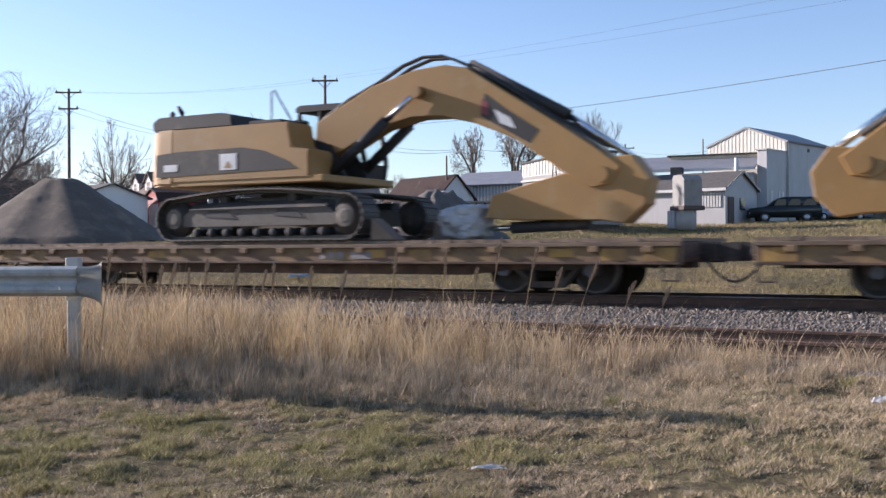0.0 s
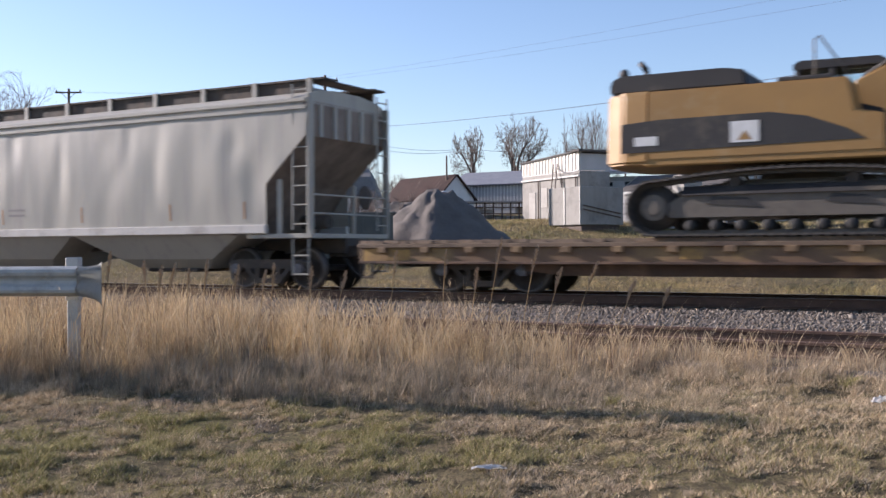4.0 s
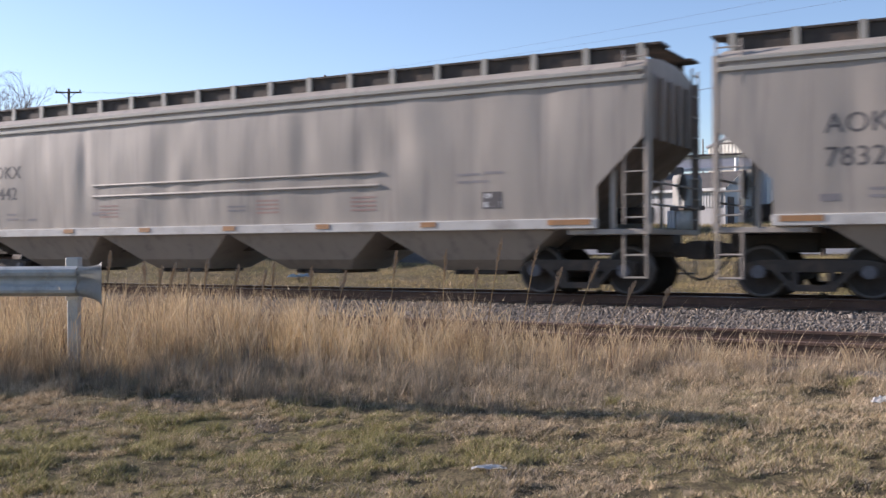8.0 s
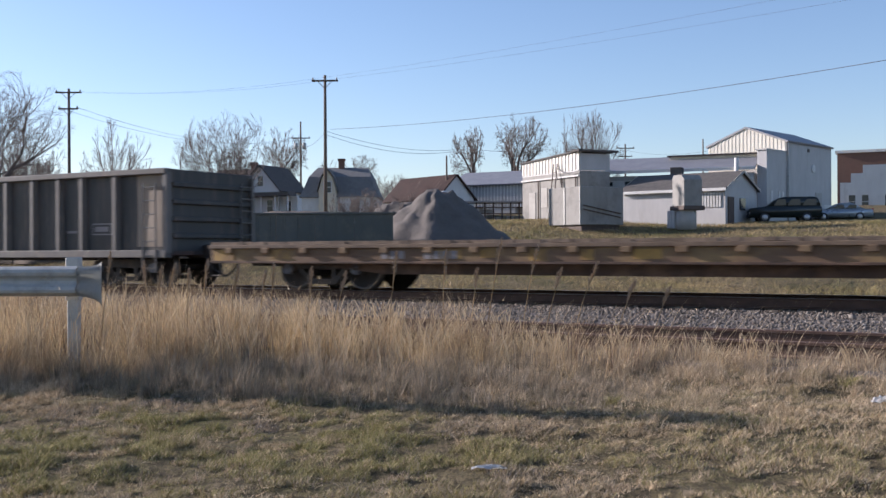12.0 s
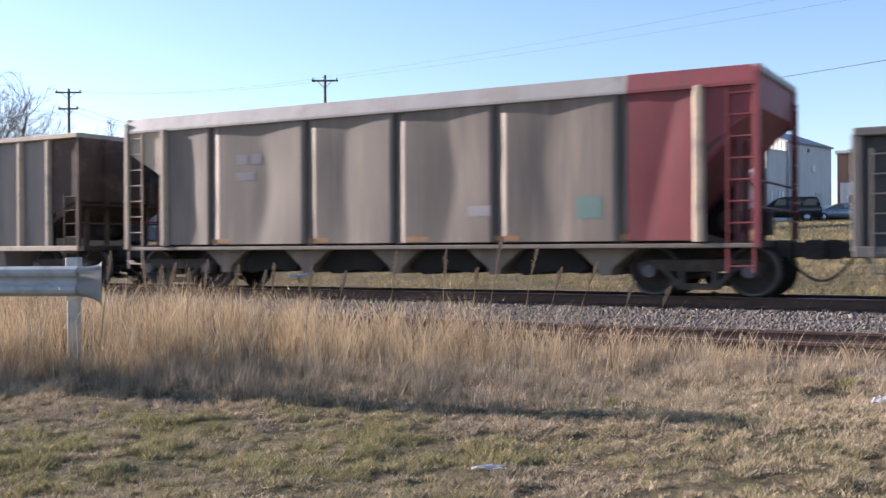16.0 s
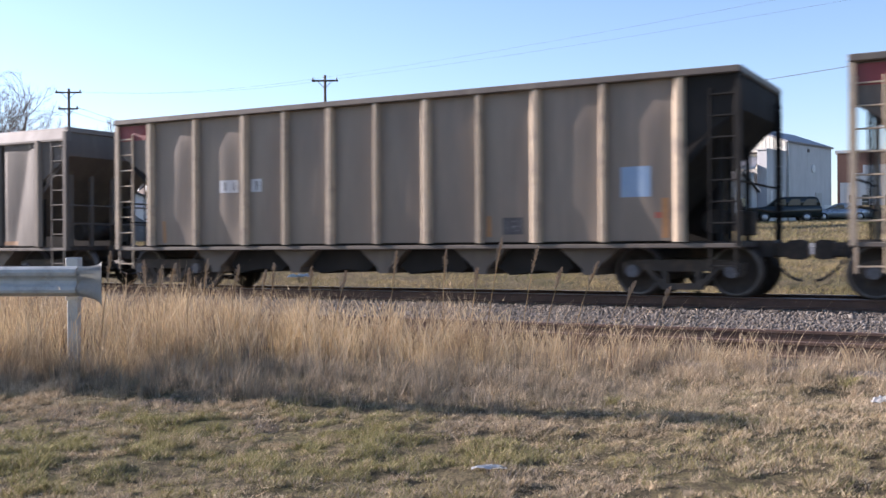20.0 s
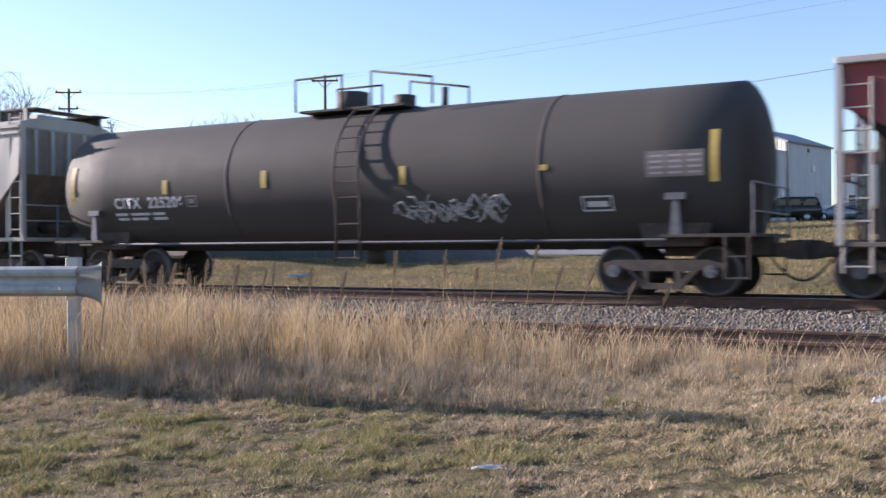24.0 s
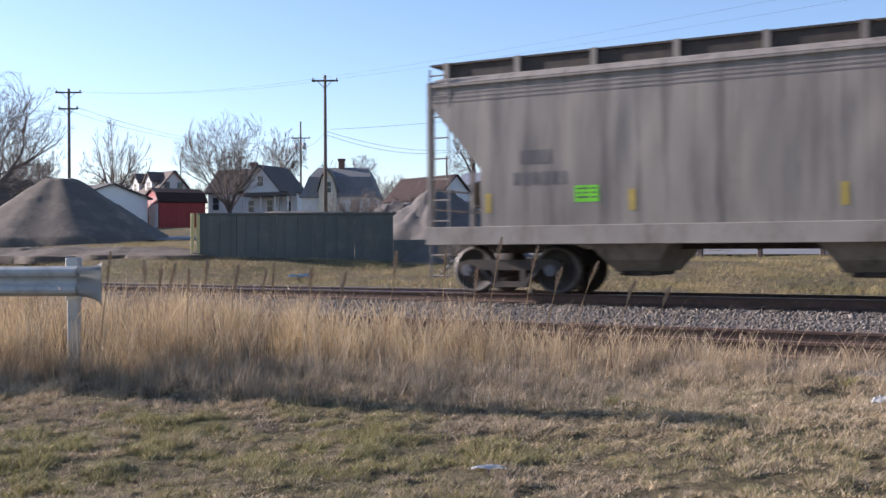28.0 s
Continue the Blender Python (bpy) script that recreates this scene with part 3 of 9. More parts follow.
def stones(name, n, x0, x1, y0, y1, zf, size, seed, label):
    rng = np.random.default_rng(seed)
    base = np.array([(1, 0, 0), (-1, 0, 0), (0, 1, 0), (0, -1, 0), (0, 0, 1), (0, 0, -1)], float)
    tri = np.array([(0, 2, 4), (2, 1, 4), (1, 3, 4), (3, 0, 4), (2, 0, 5), (1, 2, 5), (3, 1, 5), (0, 3, 5)])
    x, y = rng.uniform(x0, x1, n), rng.uniform(y0, y1, n)
    s = size * rng.lognormal(0, 0.35, (n, 1, 1))
    v = base[None] * s * rng.uniform(0.6, 1.25, (n, 6, 1))
    a, b = rng.uniform(0, 6.28, n), rng.uniform(0, 6.28, n)
    ca, sa, cb, sb = np.cos(a), np.sin(a), np.cos(b), np.sin(b)
    R = np.stack([np.stack([ca, -sa * cb, sa * sb], 1), np.stack([sa, ca * cb, -ca * sb], 1), np.stack([0 * a, sb, cb], 1)], 1)
    v = np.einsum("nij,nkj->nki", R, v)
    v += np.stack([x, y, zf(x, y) + size * rng.uniform(-0.1, 0.5, n)], 1)[:, None]
    f = (tri[None] + 6 * np.arange(n)[:, None, None]).reshape(-1, 3)
    return stuff(name, v.reshape(-1, 3), f, M["ballast"], label, "ballast")


def bed_z(x, y):
    return np.interp(y, [-9.0, -8.6, -5.6, -4.9, -2.6, 2.0, 3.4], [-0.62, -0.33, -0.33, -0.36, -0.22, -0.22, -0.62])


stones("ballast_stones", 56000, -24, 3, -6.1, 2.9, bed_z, 0.023, 11, "loose grey and brown crushed ballast stones")


# ---- buildings beyond the track ----
def wall_window(par, w, h, x, z, y, frame_mat, name="window"):
    """A window on a wall that faces -y: frame, sash bar and pane."""
    bm = bmesh.new()
    t = 0.07
    box(bm, x - w / 2 - t, x - w / 2, y - 0.05, y + 0.06, z - h / 2 - t, z + h / 2 + t)
    box(bm, x + w / 2, x + w / 2 + t, y - 0.05, y + 0.06, z - h / 2 - t, z + h / 2 + t)
    box(bm, x - w / 2, x + w / 2, y - 0.05, y + 0.06, z + h / 2, z + h / 2 + t)
    box(bm, x - w / 2, x + w / 2, y - 0.06, y + 0.06, z - h / 2 - t, z - h / 2)
    box(bm, x - w / 2, x + w / 2, y - 0.03, y + 0.03, z - 0.025, z + 0.025)
    win = part(name, bm, frame_mat, par)
    bm = bmesh.new()
    box(bm, x - w / 2, x + w / 2, y - 0.012, y + 0.05, z - h / 2, z + h / 2)
    part("pane", bm, M["glass_dark"], win)
    return win


def shell(par, L, W, H, mat, base=-1.2, thick=0.2, name="wall"):
    """Four walls of an oblong house, its front on y = 0 facing -y, centred on x = 0."""
    for nm, b in (("front", (-L / 2, L / 2, 0, thick)), ("back", (-L / 2, L / 2, W - thick, W)), ("l", (-L / 2, -L / 2 + thick, thick, W - thick)), ("r", (L / 2 - thick, L / 2, thick, W - thick))):
        bm = bmesh.new()
        box(bm, *b, base, H)
        part(name, bm, mat, par)


def gable_roof(par, L, W, H, rise, mat, wall_mat, along_x=True, over=0.35, thick=0.14, gambrel=False):
    """Roof slabs and the gable ends that close it."""
    def slabs(span):
        if gambrel:
            return [(-span / 2 - over * 0.5, 0.0 - 0.1), (-span * 0.33, rise * 0.62), (0, rise), (span * 0.33, rise * 0.62), (span / 2 + over * 0.5, -0.1)]
        k = rise / (span / 2)
        return [(-span / 2 - over, -over * k), (0, rise), (span / 2 + over, -over * k)]
    span = W if along_x else L
    prof = slabs(span)
    for (a, za), (b, zb) in zip(prof, prof[1:]):
        bm = bmesh.new()
        n = Vector((-(zb - za), b - a)).normalized() * thick
        quad = [(a, za), (b, zb), (b + n.x, zb + n.y), (a + n.x, za + n.y)]
        if along_x:
            drawn(bm, [(y + W / 2, z + H) for y, z in quad], -L / 2 - over, L / 2 + over)
        else:
            slab(bm, [(x, z + H) for x, z in quad], -over, W + over)
        part("roof", bm, mat, par)
    inner = [(a, max(z, 0)) for a, z in prof]
    inner[0], inner[-1] = (-span / 2, 0), (span / 2, 0)
    for e in (0, 1):
        bm = bmesh.new()
        if along_x:
            x0 = -L / 2 if e == 0 else L / 2 - 0.2
            drawn(bm, [(y + W / 2, z + H) for y, z in inner], x0, x0 + 0.2)
        else:
            y0 = 0 if e == 0 else W - 0.2
            slab(bm, [(x, z + H) for x, z in inner], y0, y0 + 0.2)
        part("gable", bm, wall_mat, par)


def chimney(par, x, y, z0, z1, w=0.6):
    bm = bmesh.new()
    box(bm, x - w / 2, x + w / 2, y - w / 2, y + w / 2, z0, z1, 0.02)
    box(bm, x - w / 2 - 0.06, x + w / 2 + 0.06, y - w / 2 - 0.06, y + w / 2 + 0.06, z1 - 0.15, z1 + 0.05)
    part("chimney", bm, M["brick_red"], par)


def place(x, y, z, turn):
    """Fronts of the buildings look back at the track: turn is their heading."""
    return pose(x, y, z, 0, 0, turn)


def ribbed(par, x0, x1, y, z0, z1, mat, step=0.6, name="rib"):
    """Upright ribs of a metal wall that faces -y, as one part."""
    bm = bmesh.new()
    n = int((x1 - x0) / step)
    for i in range(n + 1):
        x = x0 + (x1 - x0) * i / n
        box(bm, x - 0.05, x + 0.05, y - 0.05, y, z0, z1)
    part(name, bm, mat, par)


def buildings():
    # white garage beside the gravel heap
    g = thing("garage", "small white garage with a low grey gable roof", "garage", m=place(-73.0, 48.6, 3.4, 75))
    shell(g, 7.0, 6.0, 2.3, M["sticker_white"])
    gable_roof(g, 7.0, 6.0, 2.3, 1.2, M["roof_dark"], M["sticker_white"], along_x=False)
    # cream house with two dormers towards the sun and a white gable end
    h = thing("house", "cream two-storey house with two white dormers and a white gable end", "house", "houses beyond the track", m=place(-86.43, 64.90, 3.6, -22))
    shell(h, 8.0, 4.6, 3.3, M["cream_wall"])
    gable_roof(h, 8.0, 4.6, 3.3, 2.6, M["roof_brown_shingle"], M["white_wall"])
    bm = bmesh.new()
    box(bm, 4.0, 4.03, 0.02, 4.58, -1.0, 3.3)
    part("end_siding", bm, M["white_wall"], h)
    for x in (-1.9, 1.7):
        bm = bmesh.new()
        box(bm, x - 0.9, x + 0.9, 0.35, 2.1, 3.6, 4.9)
        slab(bm, [(x - 0.9, 4.9), (x + 0.9, 4.9), (x, 5.75)], 0.35, 2.2)
        d = part("dormer", bm, M["white_wall"], h)
        bm = bmesh.new()
        for q in (-1, 1):
            slab(bm, [(x + q * 1.12, 4.75), (x, 5.8), (x, 5.94), (x + q * 1.2, 4.82)], 0.15, 2.3)
        part("dormer_roof", bm, M["roof_brown_shingle"], d)
        wall_window(h, 0.7, 0.9, x, 4.3, 0.35, M["white_wall"])
    for x in (-2.6, -0.2, 2.4):
        wall_window(h, 0.9, 1.4, x, 1.7, 0, M["white_wall"])
    for y, z, wd in ((1.5, 4.2, 0.6), (3.0, 4.2, 0.6), (1.2, 1.7, 0.8), (3.3, 1.7, 0.8)):
        bm = bmesh.new()
        box(bm, 4.032, 4.05, y - wd / 2, y + wd / 2, z - 0.5, z + 0.5)
        part("end_window", bm, M["glass_dark"], h)
    # red barn; a red panel stands in for sunlight on its end, beside a white door
    b = thing("barn", "small red barn with a dark brown gambrel roof", "barn", m=place(-69.6, 54.0, 2.9, 62))
    shell(b, 4.4, 4.6, 2.5, M["red_wall"])
    gable_roof(b, 4.4, 4.6, 2.5, 1.25, M["roof_brown"], M["red_wall"], along_x=True, gambrel=True, over=0.2)
    bm = bmesh.new()
    box(bm, -2.26, -2.2, 0.5, 3.2, -0.6, 2.3)
    part("door", bm, M["white_wall"], b, "white barn door")
    bm = bmesh.new()
    box(bm, -2.27, -2.2, 0.4, 4.0, 2.34, 3.0)
    part("faded_panel", bm, M["red_end"], b, "red panel standing in for the sunlit red end wall")
    for i in range(9):
        bm = bmesh.new()
        box(bm, -2.1 + i * 0.5, -2.06 + i * 0.5, -0.03, 0.0, -0.6, 2.4)
        part("batten", bm, M["red_wall"], b)
    # white house with a brown main roof and a cross gable
    h = thing("house", "white two-storey house with brown shingle roof", "house", "houses beyond the track", m=place(-78.57, 71.75, 4.2, 12))
    shell(h, 6.8, 6.0, 3.3, M["white_wall"])
    gable_roof(h, 6.8, 6.0, 3.3, 2.6, M["roof_brown_shingle"], M["white_wall"])
    for x in (-2.4, -0.6, 1.4):
        wall_window(h, 0.8, 1.4, x, 1.9, 0, M["white_wall"])
    chimney(h, 0.9, 3.0, 5.2, 6.7)
    wing = thing("house", "white gabled house wing with a dark-roofed porch", "house", "houses beyond the track", m=place(-74.97, 71.9, 4.2, 8))
    shell(wing, 4.6, 5.5, 3.5, M["white_wall"])
    gable_roof(wing, 4.6, 5.5, 3.5, 2.55, M["roof_dark"], M["white_wall"], along_x=False, over=0.4)
    wall_window(wing, 0.7, 1.1, 0, 4.3, 0, M["white_wall"])
    for x in (-1.2, 1.2):
        wall_window(wing, 0.7, 1.3, x, 1.5, 0, M["white_wall"])
    bm = bmesh.new()
    slab(bm, [(-1.4, 2.55), (4.6, 2.55), (4.4, 2.95), (-1.2, 2.95)], -1.7, 0.0)
    porch = part("porch_roof", bm, M["roof_dark"], wing)
    for x in (-1.1, 0.9, 2.7, 4.3):
        bm = bmesh.new()
        box(bm, x - 0.07, x + 0.07, -1.55, -1.41, -1.0, 2.55)
        part("porch_post", bm, M["white_wall"], porch)
    bm = bmesh.new()
    box(bm, 2.35, 4.5, 0.3, 3.4, -1.0, 2.55)
    ext = part("side_room", bm, M["white_wall"], wing)
    wall_window(wing, 0.6, 1.2, 3.4, 1.4, 0.3, M["white_wall"])
    # gambrel-roofed house, its roof hipped in at both ends
    h = thing("house", "grey gambrel-roofed house with a cream front gable", "house", "houses beyond the track", m=place(-50.99, 52.97, 3.9, 28))
    shell(h, 6.3, 6.0, 1.5, M["white_wall"])
    bm = bmesh.new()
    loops = []
    for z, ix, iy in ((1.35, -0.22, -0.22), (2.2, 0.18, 0.32), (3.15, 0.48, 0.85), (4.08, 0.95, 2.9)):
        loops.append([bm.verts.new((q * (3.15 - ix), y, z)) for q, y in ((-1, iy), (1, iy), (1, 6.0 - iy), (-1, 6.0 - iy))])
    for p, q in zip(loops, loops[1:]):
        for j in range(4):
            bm.faces.new((p[j], p[(j + 1) % 4], q[(j + 1) % 4], q[j]))
    bm.faces.new(loops[0][::-1]), bm.faces.new(loops[-1])
    part("roof", bm, M["shingle_grey"], h)
    bm = bmesh.new()
    slab(bm, [(-1.65, 0.0), (-0.15, 0.0), (-0.15, 1.9), (-0.45, 3.0), (-0.9, 3.6), (-1.35, 3.0), (-1.65, 1.9)], -0.4, 2.2)
    gab = part("front_gable", bm, M["cream_wall"], h)
    bm = bmesh.new()
    for (p, zp), (q, zq) in (((-1.8, 1.8), (-1.42, 3.06)), ((-1.42, 3.06), (-0.9, 3.7)), ((-0.9, 3.7), (-0.38, 3.06)), ((-0.38, 3.06), (0.0, 1.8))):
        slab(bm, [(p, zp), (q, zq), (q, zq + 0.12), (p, zp + 0.12)], -0.6, 2.4)
    part("gable_roof", bm, M["shingle_grey"], gab)
    wall_window(h, 0.6, 0.9, -0.9, 2.2, -0.4, M["white_wall"])
    wall_window(h, 0.7, 1.1, 1.4, 0.6, 0, M["white_wall"])
    chimney(h, -0.1, 2.9, 3.6, 4.8, 0.5)
    # shed with rusty roof, its white gable end towards the works
    s = thing("shed", "shed with a rust-brown metal roof and white gable", "shed", m=place(-48.06, 68.2, 3.8, 68))
    shell(s, 4.4, 8.5, 1.9, M["white_wall"])
    gable_roof(s, 4.4, 8.5, 1.9, 2.2, M["roof_brown"], M["white_wall"], along_x=False, over=0.25)
    # ribbed metal building
    s = thing("warehouse", "long pale metal warehouse with a low ribbed wall", "warehouse", m=place(-47.6, 74.4, 4.4, 2))
    shell(s, 9.0, 9.0, 2.9, M["grey_wall"])
    ribbed(s, -4.5, 4.5, 0, 0.4, 2.9, M["white_wall"], 0.35)
    gable_roof(s, 9.0, 9.0, 2.9, 1.5, M["roof_metal"], M["grey_wall"])
    # storage racks and a white tank in the yard
    r = thing("pallet_rack", "dark timber storage racks with a long flat roof", "rack", m=place(-38.5, 56.3, 2.9, 30))
    for i in range(18):
        bm = bmesh.new()
        box(bm, -5.9 + i * 0.7 - 0.06, -5.9 + i * 0.7 + 0.06, 0, 0.14, -0.6, 1.7)
        part("post", bm, M["trim_dark"], r)
    for z in (0.2, 0.75, 1.25):
        bm = bmesh.new()
        box(bm, -6.1, 6.2, 0.02, 0.12, z, z + 0.1)
        part("rail", bm, M["trim_dark"], r)
    bm = bmesh.new()
    box(bm, -6.3, 6.4, -0.4, 2.2, 1.7, 1.82)
    part("roof", bm, M["roof_metal"], r)
    rng = random.Random(8)
    for i in range(44):
        x, z = -5.8 + rng.random() * 11.4, rng.choice((-0.2, 0.3, 0.85))
        bm = bmesh.new()
        box(bm, x, x + 0.3 + rng.random() * 0.5, 0.3, 1.2, z, z + 0.25 + rng.random() * 0.25, 0.02)
        part("crate", bm, M["concrete"], r)
    t = thing("tank", "white rounded tank lying in the storage yard", "tank", m=place(-41.59, 53.69, 5.08, -30))
    bm = bmesh.new()
    lathe(bm, [(-1.0, 0.1), (-0.92, 0.32), (-0.75, 0.42), (0.75, 0.42), (0.92, 0.32), (1.0, 0.1)], axis_y=False, n=20)
    part("vessel", bm, M["white_wall"], t, smooth=False)
    bm = bmesh.new()
    for x in (-0.6, 0.6):
        box(bm, x - 0.1, x + 0.1, -0.3, 0.3, -3.4, -0.3)
    part("saddle", bm, M["concrete"], t)
    # white block building with a ribbed parapet and a cap roof over its shaded end
    s = thing("workshop", "stained white workshop with a ribbed parapet and dark cap roof", "workshop", m=place(-32.03, 53.91, 2.6, -33.3))
    half, deep = 3.96, 2.7
    shell(s, 2 * half, deep, 3.9, M["stained_wall"])
    bm = bmesh.new()
    slab(bm, [(-half, 3.9), (half, 3.9), (half, 5.3), (-half, 4.9)], 0.0, 0.2)
    par = part("parapet", bm, M["grey_wall"], s)
    for i in range(18):
        x = -half + 0.12 + (2 * half - 0.24) * i / 17
        bm = bmesh.new()
        box(bm, x - 0.09, x + 0.09, -0.05, 0.0, 4.0, 4.88 + 0.4 * i / 17)
        part("rib", bm, M["gable_cream"], par)
    bm = bmesh.new()
    box(bm, half - 0.2, half, 0.2, deep, 3.9, 5.2)
    cap = part("end_parapet", bm, M["grey_wall"], s)
    bm = bmesh.new()
    slab(bm, [(-half - 0.15, 4.92), (half - 0.6, 5.28), (half - 0.6, 5.40), (-half - 0.15, 5.04)], -0.15, deep)
    part("roof", bm, M["roof_dark"], s)
    bm = bmesh.new()
    box(bm, half - 0.7, half + 0.45, -0.35, deep + 0.5, 5.3, 5.46, 0.02)
    part("cap_roof", bm, M["roof_dark"], cap)
    bm = bmesh.new()
    box(bm, -half, half, -0.16, 0.0, 3.5, 3.62)
    part("ledge", bm, M["grey_wall"], s)
    for x, z0, z1 in ((-2.9, 0.4, 2.6), (-1.2, 1.4, 2.9), (2.3, 0.2, 2.4)):
        bm = bmesh.new()
        box(bm, x, x + 0.9, -0.05, 0.0, z0, z1)
        part("shutter", bm, M["concrete"], s)
    for x in (-1.5, 1.8, 3.6):
        bm = bmesh.new()
        rod(bm, (x, -0.1, -0.6), (x, -0.1, 3.5), 0.05, n=8)
        part("downpipe", bm, M["trim_dark"], s)
    wall_window(s, 0.7, 1.0, 0.4, 2.2, 0, M["white_wall"])
    for x in (1.0, 1.5):
        bm = bmesh.new()
        rod(bm, (x, -0.9, -0.4), (x, -0.3, 4.6), 0.04)
        part("ladder_rail", bm, M["trim_dark"], s)
    for i in range(9):
        bm = bmesh.new()
        u = i / 9
        rod(bm, (1.0, -0.87 + 0.56 * u, 0.0 + 4.4 * u), (1.5, -0.87 + 0.56 * u, 0.0 + 4.4 * u), 0.025, n=5)
        part("rung", bm, M["trim_dark"], s)
    bm = bmesh.new()
    pipe(bm, [(1.2, -0.2, 4.3), (2.6, -0.25, 3.75), (4.2, -0.2, 3.9), (6.5, 0.4, 3.75)], 0.03, n=5)
    part("service_cable", bm, M["wire"], s)
    # pale storage box with its doors towards the sun
    s = thing("storage_box", "pale grey steel storage box on skids", "container", m=place(-24.9, 42.45, 2.2, -30))
    bm = bmesh.new()
    box(bm, -3.4, 0, 0, 3.5, 0.15, 2.6, 0.03)
    part("body", bm, M["stained_wall"], s)
    for x in (-3.35, -1.75, -1.68, -0.1):
        bm = bmesh.new()
        box(bm, x, x + 0.06, -0.04, 0.0, 0.2, 2.55)
        part("door_edge", bm, M["galv"], s)
    for z in (0.9, 1.15):
        bm = bmesh.new()
        rod(bm, (0.05, 0.2, z + 0.25), (0.05, 3.2, z - 0.25), 0.04, n=6)
        part("side_rail", bm, M["trim_dark"], s)
    bm = bmesh.new()
    box(bm, -3.2, -0.2, 0.2, 3.3, -0.5, 0.15)
    part("skid", bm, M["trim_dark"], s)
    # low shed with dark roof in front of the works
    s = thing("shed", "low pale grey shed with dark shingle roof", "shed", m=place(-21.5, 50.7, 2.5, -10.7))
    shell(s, 7.74, 5.0, 2.3, M["grey_wall"])
    gable_roof(s, 7.74, 5.0, 2.3, 1.15, M["roof_dark"], M["grey_wall"], over=0.2)
    bm = bmesh.new()
    box(bm, -4.05, 4.05, -0.34, -0.24, 2.13, 2.32)
    part("fascia", bm, M["white_wall"], s)
    for e in (-1, 1):
        bm = bmesh.new()
        k = 1.15 / 2.5
        for y0, y1 in ((-0.22, 2.5), (5.22, 2.5)):
            z0 = 2.3 - 0.22 * k
            bm.faces.new([bm.verts.new((e * 4.09, y, z)) for y, z in ((y0, z0 - 0.02), (y1, 3.43), (y1, 3.62), (y0, z0 + 0.17))])
        bmesh.ops.solidify(bm, geom=bm.faces[:], thickness=0.05)
        part("barge_board", bm, M["white_wall"], s)
    for i in range(7):
        x = 2.25 + i * 0.21
        bm = bmesh.new()
        box(bm, x - 0.06, x + 0.06, -0.06, 0.0, 1.05, 2.05)
        part("vent_slat", bm, M["white_wall"], s)
    bm = bmesh.new()
    box(bm, 3.86, 3.93, 0.35, 1.25, -0.6, 1.75)
    part("door", bm, M["trim_dark"], s)
    bm = bmesh.new()
    box(bm, 3.86, 3.95, 2.2, 3.0, 0.9, 1.7)
    part("gable_window", bm, M["glass_dark"], s)
    # works: long low wing under a single slope, tall gabled hall behind it
    s = thing("works_wing", "long low works wing with a pale metal roof", "building", m=place(-23.8, 57.5, 2.6, 6.3))
    shell(s, 12.3, 3.2, 3.75, M["grey_wall"])
    bm = bmesh.new()
    drawn(bm, [(-0.5, 4.0), (3.3, 5.25), (3.3, 5.37), (-0.5, 4.12)], -6.3, 6.3)
    part("roof", bm, M["roof_metal"], s)
    bm = bmesh.new()
    box(bm, -6.3, 6.3, -0.58, -0.5, 3.92, 4.14)
    part("fascia", bm, M["white_wall"], s)
    bm = bmesh.new()
    box(bm, -6.1, 6.1, -0.06, 0.0, 2.95, 3.42)
    part("light_band", bm, M["white_wall"], s)
    for x in (-4.9, -3.4, -1.7, 0.2, 2.0, 4.2):
        bm = bmesh.new()
        box(bm, x, x + 0.55, -0.09, -0.05, 3.02, 3.34)
        part("window", bm, M["glass_dark"], s)
    bm = bmesh.new()
    box(bm, -0.4, 6.2, 2.4, 2.9, 4.7, 5.28)
    up = part("upper_wall", bm, M["cream_wall"], s)
    bm = bmesh.new()
    box(bm, -0.6, 6.3, 2.2, 3.0, 5.28, 5.4)
    part("coping", bm, M["trim_dark"], up)
    bm = bmesh.new()
    rod(bm, (5.0, -0.75, 2.4), (5.0, -0.75, 4.8), 0.16)
    part("flue", bm, M["white_wall"], s)
    for x in (5.35, 5.75):
        bm = bmesh.new()
        box(bm, x, x + 0.22, -0.05, 0.0, 0.9, 1.75)
        part("slot_window", bm, M["glass_dark"], s)
    bm = bmesh.new()
    box(bm, 0.35, 1.2, -1.6, -0.7, 2.9, 4.2, 0.03)
    part("extractor", bm, M["roof_dark"], s)
    s = thing("works_hall", "tall works hall with a cream ribbed gable and shaded grey side", "building", m=place(-19.15, 62.07, 2.6, -14))
    shell(s, 6.5, 8.0, 6.15, M["grey_wall"])
    gable_roof(s, 6.5, 8.0, 6.15, 1.25, M["roof_metal"], M["gable_cream"], along_x=False, over=0.12)
    bm = bmesh.new()
    slab(bm, [(-3.24, 4.2), (3.24, 4.2), (3.24, 6.15), (0, 7.4), (-3.24, 6.15)], -0.03, 0.0)
    gable = part("gable_cladding", bm, M["gable_cream"], s)
    for i in range(21):
        x = -3.1 + i * 0.31
        bm = bmesh.new()
        box(bm, x - 0.045, x + 0.045, -0.055, -0.03, 4.95, 6.1 + 1.25 * (1 - abs(x) / 3.3))
        part("rib", bm, M["gable_cream"], gable)
    bm = bmesh.new()
    lathe(bm, [(3.24, 0.33), (3.30, 0.33), (3.32, 0.28)], axis_y=False, centre=(0, 4.6, 4.35), n=20)
    part("round_vent", bm, M["white_wall"], s)
    bm = bmesh.new()
    box(bm, 3.24, 3.29, 3.6, 3.9, 5.6, 5.85)
    part("side_lamp", bm, M["trim_dark"], s)
